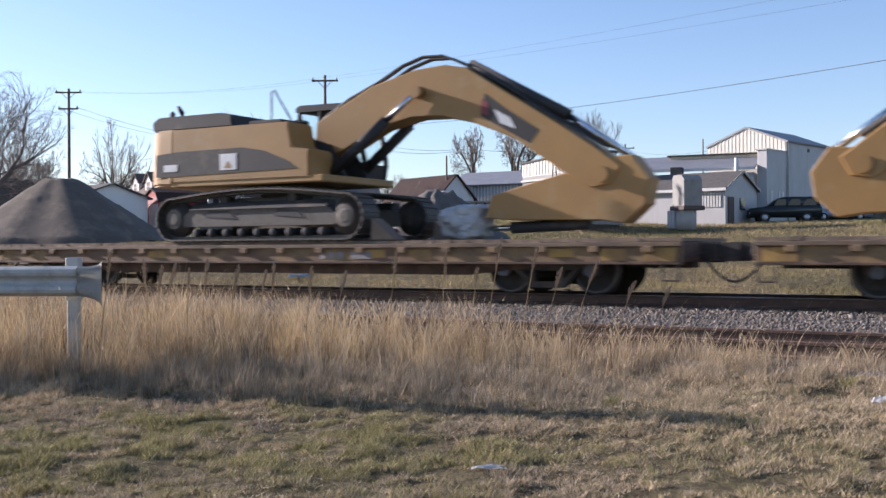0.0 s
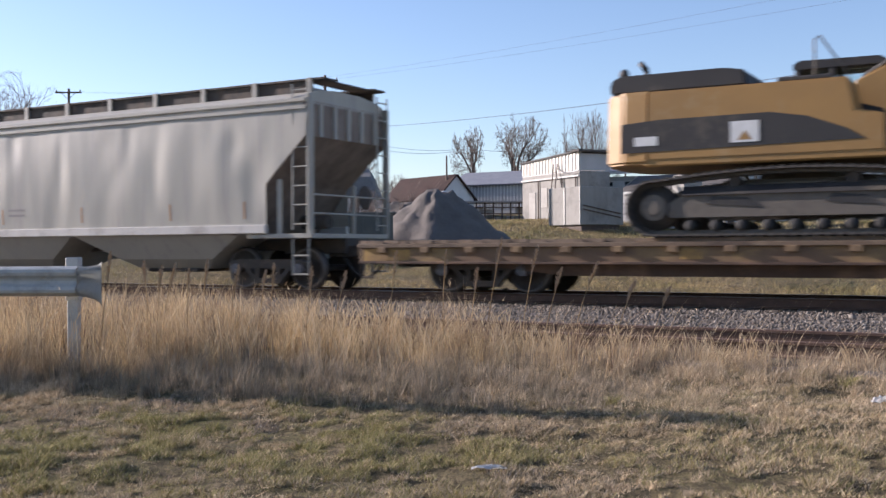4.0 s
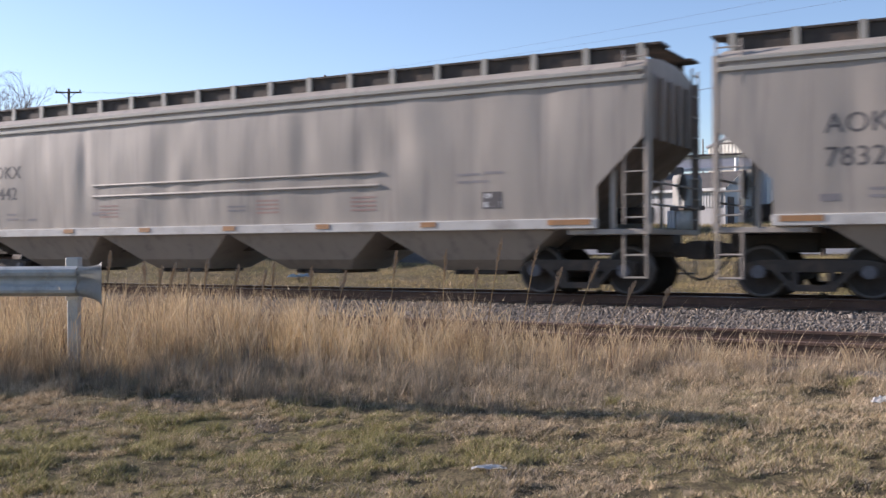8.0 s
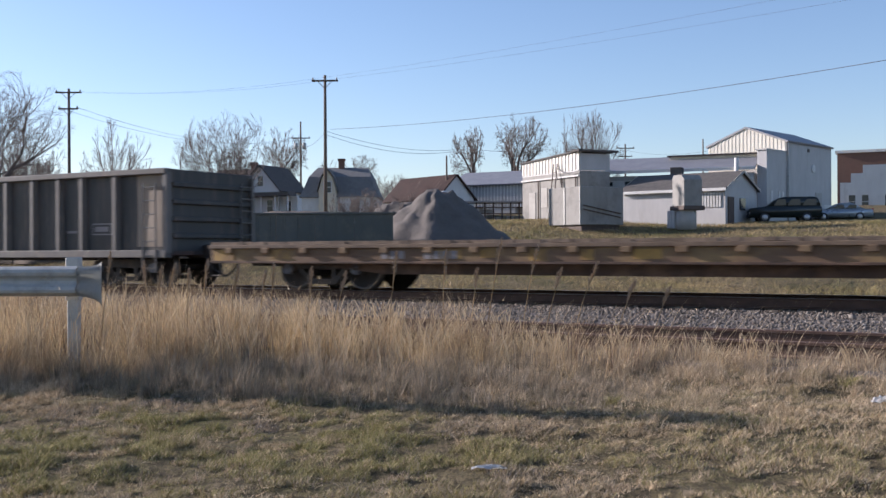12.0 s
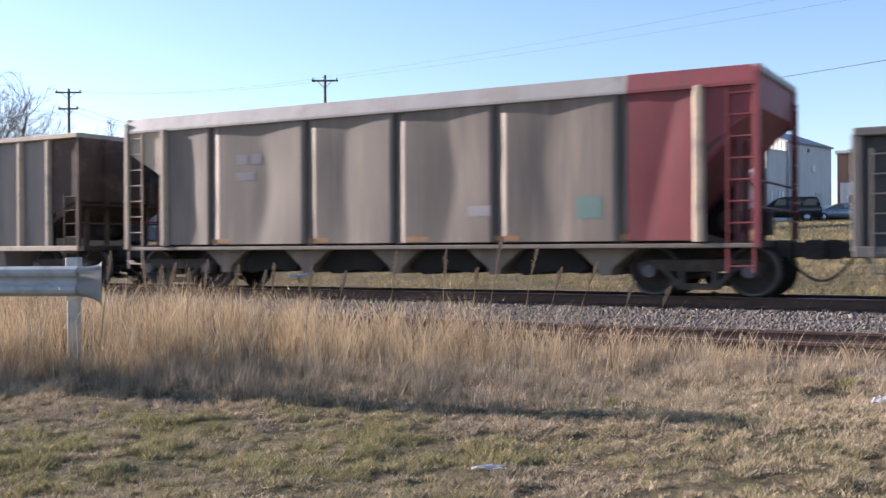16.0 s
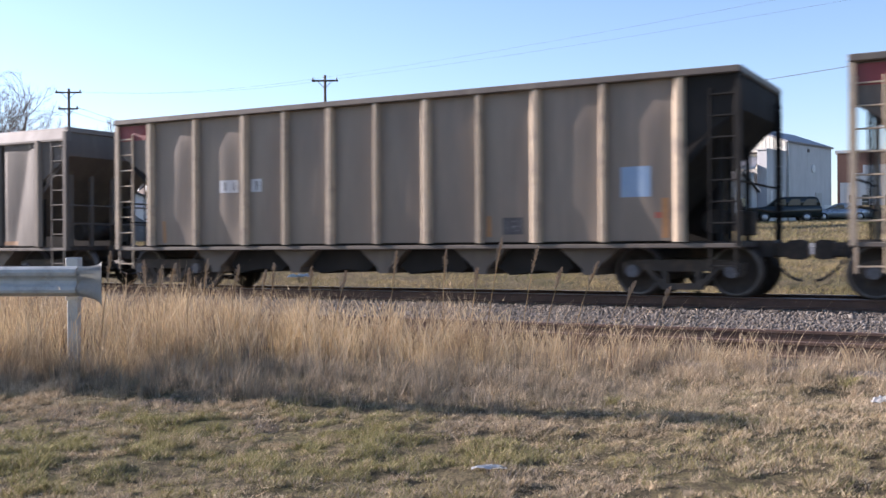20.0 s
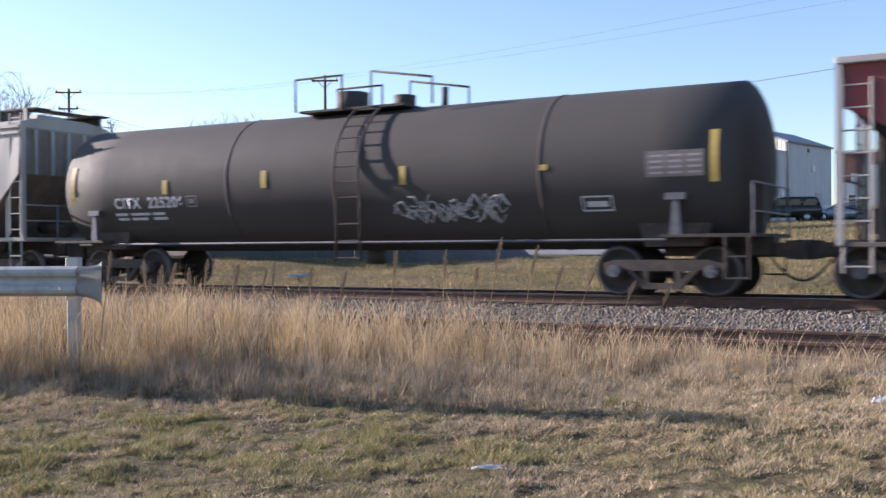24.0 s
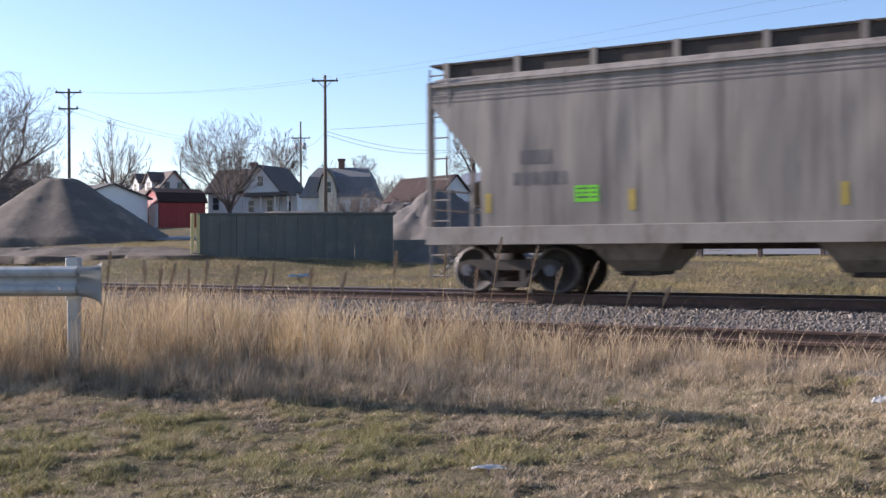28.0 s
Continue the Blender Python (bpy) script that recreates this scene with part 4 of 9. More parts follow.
    for y, w_, z0, z1, mt in ((1.6, 1.1, 0.6, 2.0, "concrete"), (5.0, 1.1, 0.2, 2.5, "concrete"), (6.6, 1.2, 0.0, 1.6, "white_wall")):
        bm = bmesh.new()
        box(bm, 3.245, 3.29, y, y + w_, z0, z1)
        part("shutter", bm, M[mt], s)
    bm = bmesh.new()
    rod(bm, (3.33, 0.12, -0.8), (3.33, 0.12, 6.1), 0.06, n=8)
    part("downpipe", bm, M["galv"], s)
    bm = bmesh.new()
    box(bm, 2.5, 3.24, -3.2, -0.04, -1.2, 5.35)
    annex = part("annex", bm, M["grey_wall"], s)
    bm = bmesh.new()
    box(bm, 2.4, 3.3, -3.3, -0.04, 5.35, 5.45)
    part("annex_coping", bm, M["grey_wall"], annex)
    for y in (-2.6, -1.4, -0.8):
        bm = bmesh.new()
        box(bm, 3.24, 3.28, y, y + 0.28, 0.9, 2.4)
        part("annex_window", bm, M["white_wall"], annex)
    # brick store with stepped white parapet
    s = thing("store", "red brick store with a stepped white parapet", "building", m=place(-11.0, 104.5, 3.9, 4))
    shell(s, 16.0, 12.0, 7.4, M["brick_red"])
    bm = bmesh.new()
    box(bm, -8.2, 8.2, -0.2, 12.2, 7.4, 7.7)
    part("roof", bm, M["white_wall"], s)
    s = thing("shop", "white shop front with a stepped gable wall", "building", m=place(-13.4, 90.4, 3.6, 8))
    for i, (w, z) in enumerate(((6.4, 3.6), (4.4, 4.5), (2.2, 5.3))):
        bm = bmesh.new()
        box(bm, -w / 2, w / 2, 0, 0.3, -1.2 if i == 0 else (3.6, 4.5)[i - 1], z)
        part("parapet_step", bm, M["white_wall"], s)
    for x in (-2.1, -0.9, 1.2, 2.3):
        wall_window(s, 0.6, 1.3, x, 1.7, 0, M["white_wall"])
    bm = bmesh.new()
    box(bm, 3.4, 12.0, -0.5, 0.4, 2.3, 3.0)
    part("awning", bm, M["roof_dark"], s)
    bm = bmesh.new()
    box(bm, 3.2, 12.0, 0.4, 6.0, -1.2, 4.2)
    part("shop_wing", bm, M["white_wall"], s)
    for x in (4.4, 6.2, 8.0):
        bm = bmesh.new()
        box(bm, x, x + 1.0, 0.36, 0.42, -0.2, 2.1)
        part("shop_window", bm, M["glass_dark"], s)
    # concrete block stack with a steel hood, standing on the grass
    w = thing("block_stack", "grey steel hood on a round concrete base", "utility box", m=place(-19.07, 45.75, 2.4, -38))
    bm = bmesh.new()
    rod(bm, (0, 0, -0.4), (0, 0, 0.82), 0.62, n=18)
    part("base", bm, M["concrete"], w)
    bm = bmesh.new()
    box(bm, -0.75, 0.8, -0.75, 0.85, 0.82, 1.1, 0.03)
    part("slab", bm, M["trim_dark"], w)
    bm = bmesh.new()
    slab(bm, [(-0.62, 1.1), (0.62, 1.1), (0.62, 2.75), (0.35, 3.05), (-0.5, 3.05), (-0.62, 2.85)], -0.62, 0.75)
    part("hood", bm, M["stained_wall"], w)
    for x in (-1.7, -1.25):
        bm = bmesh.new()
        box(bm, x, x + 0.4, -0.3, 0.3, -0.3, 0.85, 0.03)
        part("drum", bm, M["grey_wall"], w)


buildings()


# ---- heaps, walls and road of the yard ----
def heap(name, x, y, z, r, h, mat, label, category, seed, flat=0.12, sx=1.0, rough=0.12, n=40, turn=0):
    """A loose heap: a cone with a rounded top and an uneven skin."""
    bm = bmesh.new()
    rng = random.Random(seed)
    rings = []
    k = 26
    for j in range(k + 1):
        f = j / k
        ring = []
        for i in range(n):
            a = 2 * math.pi * i / n
            edge = 1 + 0.10 * math.sin(2 * a + seed) + 0.06 * math.sin(5 * a + 2 * seed) + 0.04 * math.sin(9 * a)
            rr = r * f * edge
            zz = h * (1 - max(0, f - flat) / (1 - flat)) if f > flat else h
            p = Vector((rr * math.cos(a) * sx, rr * math.sin(a), zz))
            b = noise.noise(p * (1.1 / max(r, 1) * 4) + Vector((seed, 0, 0))) * rough * h
            b += (noise.noise(p * 1.9 + Vector((0, seed, 0))) * 0.6 + noise.noise(p * 4.3 + Vector((seed, 0, 0))) * 0.6) * rough * h
            p.z = max(-0.3, p.z + b * (1 - f * 0.6) - (0.3 if j == k else 0))
            ring.append(bm.verts.new(p))
        rings.append(ring)
    for p, q in zip(rings, rings[1:]):
        for i in range(n):
            bm.faces.new((p[i], q[i], q[(i + 1) % n], p[(i + 1) % n]))
    bmesh.ops.remove_doubles(bm, verts=bm.verts, dist=0.001)
    ob = part(name, bm, mat, smooth=True)
    ob.matrix_basis = pose(x, y, z, 0, 0, turn)
    return tagged(ob, label, category)


heap("gravel_mound", -50.6, 23.6, 1.35, 6.6, 3.75, M["gravel_pile"], "large conical grey gravel heap with a dusty crest", "gravel heap", 2, 0.16, 1.0, 0.03)
heap("soil_mound", -81.73, 43.61, 2.6, 8.0, 4.6, M["soil"], "brown soil heap behind the gravel", "soil heap", 5, 0.3, 1.0)
heap("rubble_mound", -22.2, 19.6, 0.35, 3.7, 2.95, M["rubble"], "grey rubble heap of crushed concrete beside the barrier", "rubble heap", 7, 0.14, 1.0, 0.07, 90)
heap("soil_mound", -25.4, 21.6, 0.6, 3.0, 2.3, M["rubble"], "grey-brown earth heap behind the barrier", "earth heap", 9, 0.25, 1.3, 0.09, 80)
heap("gravel_mound", -30.6, 20.6, 0.9, 4.6, 1.75, M["gravel_pile"], "low grey gravel heap behind the green barrier", "gravel heap", 4, 0.25, 1.4, 0.06)

heap("soil_mound", -39.66, 12.27, float(ground_z(-39.66, 12.27)) - 0.05, 2.6, 0.41, M["soil"], "low mound of brown soil and dead brush on the far bank", "soil heap", 20, 0.3, 1.5, 0.25, 40, 29)
heap("soil_mound", -36.43, 12.95, float(ground_z(-36.43, 12.95)) - 0.05, 2.8, 0.39, M["soil"], "low mound of brown soil and dead brush on the far bank", "soil heap", 21, 0.3, 1.5, 0.25, 40, 29)
heap("soil_mound", -33.51, 13.45, float(ground_z(-33.51, 13.45)) - 0.05, 2.4, 0.33, M["soil"], "low mound of brown soil and dead brush on the far bank", "soil heap", 22, 0.3, 1.5, 0.25, 40, 29)
heap("soil_mound", -30.75, 13.29, float(ground_z(-30.75, 13.29)) - 0.05, 1.8, 0.25, M["soil"], "low mound of brown soil and dead brush on the far bank", "soil heap", 23, 0.3, 1.5, 0.25, 40, 29)


def rubble_blocks():
    rng = random.Random(21)
    bms = []
    for i in range(60):
        bm = bmesh.new()
        bmesh.ops.create_icosphere(bm, subdivisions=1, radius=1)
        s = rng.uniform(0.08, 0.3)
        for v in bm.verts:
            v.co = Vector((v.co.x * s * rng.uniform(0.8, 1.3), v.co.y * s * rng.uniform(0.8, 1.2), v.co.z * s * rng.uniform(0.6, 1.0)))
        a, f = rng.uniform(0, 6.28), rng.uniform(0.25, 0.95)
        ob = part("rubble_block", bm, M["rubble"])
        ob.location = (-23.6 + 2.6 * f * math.cos(a), 19.4 + 2.6 * f * math.sin(a), 0.5 + 2.5 * (1 - f))
        tagged(ob, "broken grey concrete lump on the rubble heap", "rubble", "rubble lumps on the heap")


rubble_blocks()


def barrier():
    b = thing("barrier_wall", "long faded green panel wall with a yellow end post", "barrier", m=pose(-29.3, 12.4, 0, 0, 0, 29.5))
    for i in range(6):
        bm = bmesh.new()
        x0, x1 = i * 1.58, i * 1.58 + 1.56
        box(bm, x0, x1, 0, 0.12, 0.5 - 0.09 * i, 2.28 if i < 5 else 1.25, 0.01)
        for k in range(3):
            box(bm, x0 + 0.3 + k * 0.5, x0 + 0.36 + k * 0.5, -0.03, 0.0, 0.55 - 0.09 * i, 2.25 if i < 5 else 1.2)
        part("panel", bm, M["barrier_green"], b)
    bm = bmesh.new()
    box(bm, 0, 7.9, -0.06, 0.16, 2.285, 2.36, 0.01)
    part("cap_rail", bm, M["barrier_green"], b)
    for x in (-0.28, -0.04):
        bm = bmesh.new()
        box(bm, x, x + 0.13, -0.06, 0.07, 0.4, 2.36, 0.01)
        part("end_post", bm, M["barrier_yellow"], b)


barrier()


def road():
    bm = bmesh.new()
    xs = [-120 + 4 * i for i in range(46)]
    prev = None
    for x in xs:
        row = [bm.verts.new((x, y, float(ground_z(x, y)) + 0.06)) for y in (24.0, 25.5, 27.5, 29.5, 31.0)]
        if prev:
            for i in range(4):
                bm.faces.new((prev[i], row[i], row[i + 1], prev[i + 1]))
        prev = row
    ob = part("road", bm, M["road"], smooth=True)
    tagged(ob, "pale worn asphalt yard road beyond the track", "road", kind="structure")
    f = thing("roadside_rail", "low white cable rail on dark posts beside the road", "guard rail")
    for x in np.arange(-14.0, 6.0, 2.35):
        bm = bmesh.new()
        z = float(ground_z(x, 22.4))
        box(bm, x - 0.09, x + 0.09, 22.3, 22.48, z - 0.3, z + 0.62, 0.02)
        part("post", bm, M["trim_dark"], f)
    bm = bmesh.new()
    z = float(ground_z(-5, 22.4))
    box(bm, -14.2, 6.2, 22.26, 22.3, z + 0.42, z + 0.56)
    part("beam", bm, M["white_wall"], f)


road()


# ---- poles and wires ----
def pole(x, y, z, h, arms, label, turn=30, transformer=False, r=0.15):
    p = thing("utility_pole", label, "utility pole", "utility poles", m=pose(x, y, z, 0, 0, turn))
    bm = bmesh.new()
    rod(bm, (0, 0, -0.8), (0, 0, h), r, r * 0.65, n=10)
    part("pole", bm, M["pole_wood"], p)
    for dz, w in arms:
        bm = bmesh.new()
        box(bm, -w / 2, w / 2, -0.2, -0.08, h - dz - 0.12, h - dz, 0.01)
        part("crossarm", bm, M["pole_wood"], p)
        for s in (-1, 1):
            bm = bmesh.new()
            rod(bm, (s * w * 0.28, -0.12, h - dz - 0.06), (0, -0.1, h - dz - 0.62), 0.025, n=5)
            part("brace", bm, M["pole_wood"], p)
            bm = bmesh.new()
            lathe(bm, [(0, 0.02), (0.02, 0.06), (0.1, 0.045), (0.13, 0.06), (0.17, 0.02)], n=8)
            bmesh.ops.rotate(bm, verts=bm.verts, cent=(0, 0, 0), matrix=Matrix.Rotation(radians(90), 3, "X"))
            bmesh.ops.translate(bm, verts=bm.verts, vec=(s * w * 0.45, -0.14, h - dz))
            part("insulator", bm, M["concrete"], p)
    if transformer:
        for s in (-0.55, 0.5):
            bm = bmesh.new()
            rod(bm, (s, -0.3, h - 3.5), (s, -0.3, h - 2.7), 0.24, n=12)
            part("transformer", bm, M["galv"], p)
    return p


POLE_A = (-64.35, 36.2, 2.3, 11.0)
POLE_B = (-44.3, 41.85, 2.2, 11.2)
POLE_C = (-79.4, 85.1, 4.6, 12.2)
pole(*POLE_A, ((0.25, 2.0), (1.5, 1.5)), "tall wooden utility pole with two crossarms behind the gravel heap")
pole(*POLE_B, ((0.35, 1.9),), "tall wooden utility pole with one crossarm beside the yard")
pole(*POLE_C, ((2.0, 2.4),), "wooden utility pole with two grey transformers", transformer=True)
pole(-48.9, 67.9, 4.0, 5.8, (), "short bare wooden pole behind the rusty-roofed shed", r=0.12)
pole(-47.6, 114.7, 5.0, 9.8, ((0.5, 2.4), (1.6, 1.8)), "distant wooden utility pole behind the works")
pole(-27.5, 80.1, 3.0, 8.3, (), "thin steel mast behind the works roof", r=0.09)
pole(-88.9, 74.0, 4.0, 8.2, (), "bare wooden service pole among the trees", r=0.1)


def wire(a, b, sag, r, label):
    bm = bmesh.new()
    a, b = Vector(a), Vector(b)
    pts = [a.lerp(b, i / 24) - Vector((0, 0, 4 * sag * (i / 24) * (1 - i / 24))) for i in range(25)]
    pipe(bm, pts, r, n=4)
    tagged(part("overhead_wire", bm, M["wire"]), label, "wire", "overhead wires")


def pole_top(p, drop, side=0.0):
    return (p[0] + side * 0.87, p[1] + side * 0.5, p[2] + p[3] - drop)


wire((-43.9, 42.0, 9.5), (7.0, 18.5, 8.3), 0.75, 0.013, "black service wire running from the yard pole over the track")
for s in (-0.85, 0.85):
    wire(pole_top(POLE_B, 0.25, s), (2.0 + 2.2 * s, 23.5 + s, 11.3), 0.3, 0.0045, "thin pale wire running from the yard pole over the track")
    wire(pole_top(POLE_A, 0.2, s), pole_top(POLE_B, 0.25, s), 0.5, 0.005, "thin wire between the yard poles")
    wire(pole_top(POLE_A, 1.45, s * 0.8), pole_top(POLE_C, 2.0, s), 1.6, 0.014, "black wire sagging towards the houses")
wire(pole_top(POLE_B, 4.1), pole_top(POLE_C, 3.0), 0.5, 0.014, "black wire from the yard pole to the houses")
for d, g in ((4.0, 0.7), (4.25, 0.9)):
    wire(pole_top(POLE_B, d), (-47.0, 69.0, 10.5), g, 0.014, "black wire sagging to the workshop")
wire((-47.0, 69.0, 10.5), (-39.0, 68.0, 10.0), 0.3, 0.012, "black wire running on to the workshop")
wire((-47.6, 114.7, 14.0), (-24.0, 80.0, 10.6), 0.8, 0.012, "black wire to the works hall")


# ---- bare winter trees ----
def tree(x, y, z, h, w, seed, label, trunk=0.28, lean=0.0, base=0.22, limbs=5, depth=4, thin=0.012, spread=34, crook=0.10, rise=0.10, leader=True):
    """A bare tree: limbs rise from the trunk, fork again and again and end in sprays of fine twigs."""
    rng = np.random.default_rng(seed)
    t = thing("tree", label, "tree", "bare trees beyond the track", m=pose(x, y, z))
    segs = []

    def unit(v):
        return v / (np.linalg.norm(v, axis=1)[:, None] + 1e-9)

    def turned(d, tilt):
        side = unit(np.cross(d, rng.normal(size=d.shape)))
        return unit(d * np.cos(tilt)[:, None] + side * np.sin(tilt)[:, None])

    def grow(p, d, ln, r, r2, steps):
        """Crooked rods; returns the points along them."""
        pts, q = [p], p
        for k in range(steps):
            d = unit(d + rng.normal(size=d.shape) * crook * 1.2 + np.array([0, 0, rise]))
            n = q + d * (ln / steps)[:, None]
            segs.append((q, n, r + (r2 - r) * k / steps, r + (r2 - r) * (k + 1) / steps))
            q = n
            pts.append(q)
        return pts, d

    one = np.ones(1)
    pts, d = grow(np.array([[0, 0, -0.5]]), np.array([[lean, 0, 1.0]]), one * (h * base + 0.5), one * trunk * 1.15, one * trunk * 0.85, 4)
    az = rng.uniform(0, 6.28) + np.arange(limbs) * 6.283 / limbs + rng.normal(size=limbs) * 0.25
    tilt = radians(spread) * rng.uniform(0.6, 1.25, limbs)
    if leader:
        tilt[0] *= 0.2
    D = np.stack([np.cos(az) * np.sin(tilt), np.sin(az) * np.sin(tilt), np.cos(tilt)], 1)
    P = pts[-1][0] - d[0] * (rng.random(limbs) * h * base * 0.35)[:, None]
    LN = h * (1 - base) * 0.32 * rng.uniform(0.8, 1.2, limbs)
    R = trunk * 0.5 * rng.uniform(0.7, 1.1, limbs)
    for lev in range(depth):
        R2 = np.maximum(R * 0.60, thin)
        pts, d = grow(P, D, LN, R, R2, 3)
        nP, nD, nL, nR = [], [], [], []
        for fork in range(2):
            nP.append(pts[3]), nD.append(turned(d, np.radians(rng.uniform(8, 27, len(d)))))
            nL.append(LN * rng.uniform(0.66, 0.90, len(d))), nR.append(R2 * 0.86)
        for k in (1, 2):
            some = rng.random(len(d)) < 0.85
            nP.append(pts[k][some]), nD.append(turned(d[some], np.radians(rng.uniform(24, 50, some.sum()))))
            nL.append(LN[some] * rng.uniform(0.5, 0.85, some.sum())), nR.append(R2[some] * 0.6)
        P, D, LN, R = (np.concatenate(v) for v in (nP, nD, nL, nR))
        R = np.maximum(R, thin)
    for k in range(3):
        grow(P, turned(D, np.radians(rng.uniform(3, 28, len(D)))), LN * rng.uniform(0.5, 1.0, len(D)), np.full(len(D), thin * 0.8), np.full(len(D), thin * 0.4), 2)
    A, B, ra, rb = (np.concatenate(v) for v in zip(*segs))
    top = B[:, 2] > h * base
    mid = np.median(B[top, 0])
    sx = (w / 2) / np.percentile(np.abs(B[top, 0] - mid), 97.5)
    sz = h / np.percentile(B[:, 2], 99.7)
    for v in (A, B):
        v *= np.array([sx, sx, sz])
    for v in (A, B):
        # twigs end in a rounded, uneven crown
        e = (v - np.array([mid * sx, 0, h * 0.56])) / np.array([w * 0.52, w * 0.52, h * 0.45])
        rho = np.linalg.norm(e, axis=1) + 1e-6
        lump = 0.86 + 0.10 * np.sin(3 * e[:, 0] / rho + seed) * np.sin(4 * e[:, 2] / rho + seed)
        far = (rho > lump) & (v[:, 2] > h * base)
        k = np.where(far, (lump + (rho - lump) * 0.4) / rho, 1.0)[:, None]
        v[:] = np.where(far[:, None], np.array([mid * sx, 0, h * 0.56]) + (v - np.array([mid * sx, 0, h * 0.56])) * k, v)
    q = B - A
    q /= np.linalg.norm(q, axis=1)[:, None] + 1e-9
    u = np.cross(q, np.where(np.abs(q[:, 2:3]) > 0.9, [[1.0, 0, 0]], [[0, 0, 1.0]]))
    u /= np.linalg.norm(u, axis=1)[:, None] + 1e-9
    v = np.cross(q, u)
    for name, pick, m, mat in (("trunk", ra > 0.07, 7, "bark"), ("crown", ra <= 0.07, 3, "twig")):
        n = int(pick.sum())
        ang = np.arange(m) * 2 * math.pi / m
        ring = u[pick][:, None] * np.cos(ang)[None, :, None] + v[pick][:, None] * np.sin(ang)[None, :, None]
        V = np.concatenate([A[pick][:, None] + ring * ra[pick][:, None, None], B[pick][:, None] + ring * rb[pick][:, None, None]], 1)
        i = np.arange(m)
        quad = np.stack([i, (i + 1) % m, (i + 1) % m + m, i + m], 1)
        F = (quad[None] + (np.arange(n) * 2 * m)[:, None, None]).reshape(-1, 4)
        stuff(name, V.reshape(-1, 3), F, M[mat], "", "", smooth=m > 3, parent=t)
    return t


tree(-63.74, 27.36, 1.9, 12.3, 14.0, 31, "large bare tree with crooked dark limbs", 0.44, 0.06, 0.26, 7, 5, 0.007, 46, 0.11, 0.02)
tree(-95.7, 70.2, 4.2, 13.0, 9.6, 4, "bare broad-crowned tree behind the houses", 0.34, 0.02, 0.26, 8, 4, 0.012, 50, 0.06, 0.0)
tree(-70.5, 61.5, 3.4, 11.8, 9.6, 12, "bare many-stemmed tree before the white house", 0.22, 0, 0.14, 12, 4, 0.011, 36, 0.035, 0.015)
tree(-87.7, 91.9, 5.0, 13.0, 6.8, 14, "bare tree beside the utility pole", 0.3, 0, 0.34, 7, 4, 0.013, 46, 0.07, 0.0)
tree(-60.4, 96.2, 5.0, 12.2, 5.6, 17, "pale bare tree with knotted limbs", 0.40, -0.05, 0.36, 5, 4, 0.014, 34, 0.15, 0.0)
tree(-56.8, 99.9, 5.0, 13.4, 8.4, 19, "pale bare tree with knotted limbs", 0.46, 0.05, 0.34, 5, 4, 0.015, 46, 0.14, 0.02)
tree(-52.4, 104.9, 5.0, 11.2, 5.4, 23, "slender bare tree behind the warehouse", 0.2, 0.1, 0.25, 6, 4, 0.012, 30, 0.05, 0.02)
tree(-47.4, 102.5, 5.0, 13.8, 8.0, 29, "tall bare tree behind the works", 0.28, -0.02, 0.2, 8, 4, 0.012, 32, 0.05, 0.02)
tree(-91.7, 55.2, 3.6, 9.4, 5.4, 37, "small bare tree behind the heaps", 0.12, 0, 0.2, 6, 4, 0.011, 28, 0.05, 0.03)
tree(-97.0, 58.0, 4.0, 7.8, 5.4, 38, "small bare tree behind the heaps", 0.12, 0, 0.2, 6, 4, 0.011, 28, 0.05, 0.03)
tree(-101.8, 61.0, 4.0, 10.3, 7.0, 41, "small bare tree beyond the houses", 0.14, 0, 0.2, 6, 4, 0.011, 32, 0.05, 0.02)
tree(-104.0, 80.0, 4.5, 7.5, 8.0, 42, "low bare tree beyond the broad-crowned tree", 0.15, 0, 0.15, 7, 4, 0.014, 42, 0.06, 0.02)
tree(-76.8, 92.4, 5.0, 8.4, 8.4, 43, "small bare tree beyond the houses", 0.17, 0, 0.2, 7, 4, 0.013, 48, 0.06, 0.0)
tree(-91.9, 78.1, 4.5, 5.6, 9.0, 45, "low brown tree between the houses", 0.13, 0, 0.1, 9, 4, 0.014, 50, 0.06, 0.04, False)
tree(-75.1, 99.0, 5.0, 6.2, 7.4, 46, "low brown tree beyond the gambrel house", 0.13, 0, 0.1, 8, 4, 0.015, 46, 0.06, 0.03, False)
tree(-64.0, 104.0, 5.0, 6.0, 9.0, 52, "low bare tree behind the warehouse", 0.15, 0, 0.12, 8, 4, 0.013, 46, 0.06, 0.03, False)
tree(-39.2, 38.9, 1.6, 3.6, 3.8, 47, "low brown bush behind the rubble heap", 0.05, 0, 0.06, 10, 3, 0.008, 44, 0.08, 0.03, False)
tree(-41.4, 40.0, 1.6, 3.4, 3.6, 48, "low brown bush behind the barrier", 0.05, 0, 0.06, 10, 3, 0.008, 44, 0.08, 0.03, False)
tree(-37.0, 39.5, 1.6, 3.0, 3.4, 49, "low brown bush behind the rubble heap", 0.05, 0, 0.06, 10, 3, 0.008, 44, 0.08, 0.03, False)
tree(-25.6, 20.6, 0.9, 2.9, 3.6, 50, "tangled brush on the earth heap", 0.04, 0, 0.05, 10, 3, 0.007, 50, 0.16, 0.0, False)
tree(-27.4, 22.0, 0.9, 2.7, 3.4, 51, "tangled brush behind the barrier", 0.04, 0, 0.05, 10, 3, 0.007, 50, 0.16, 0.0, False)


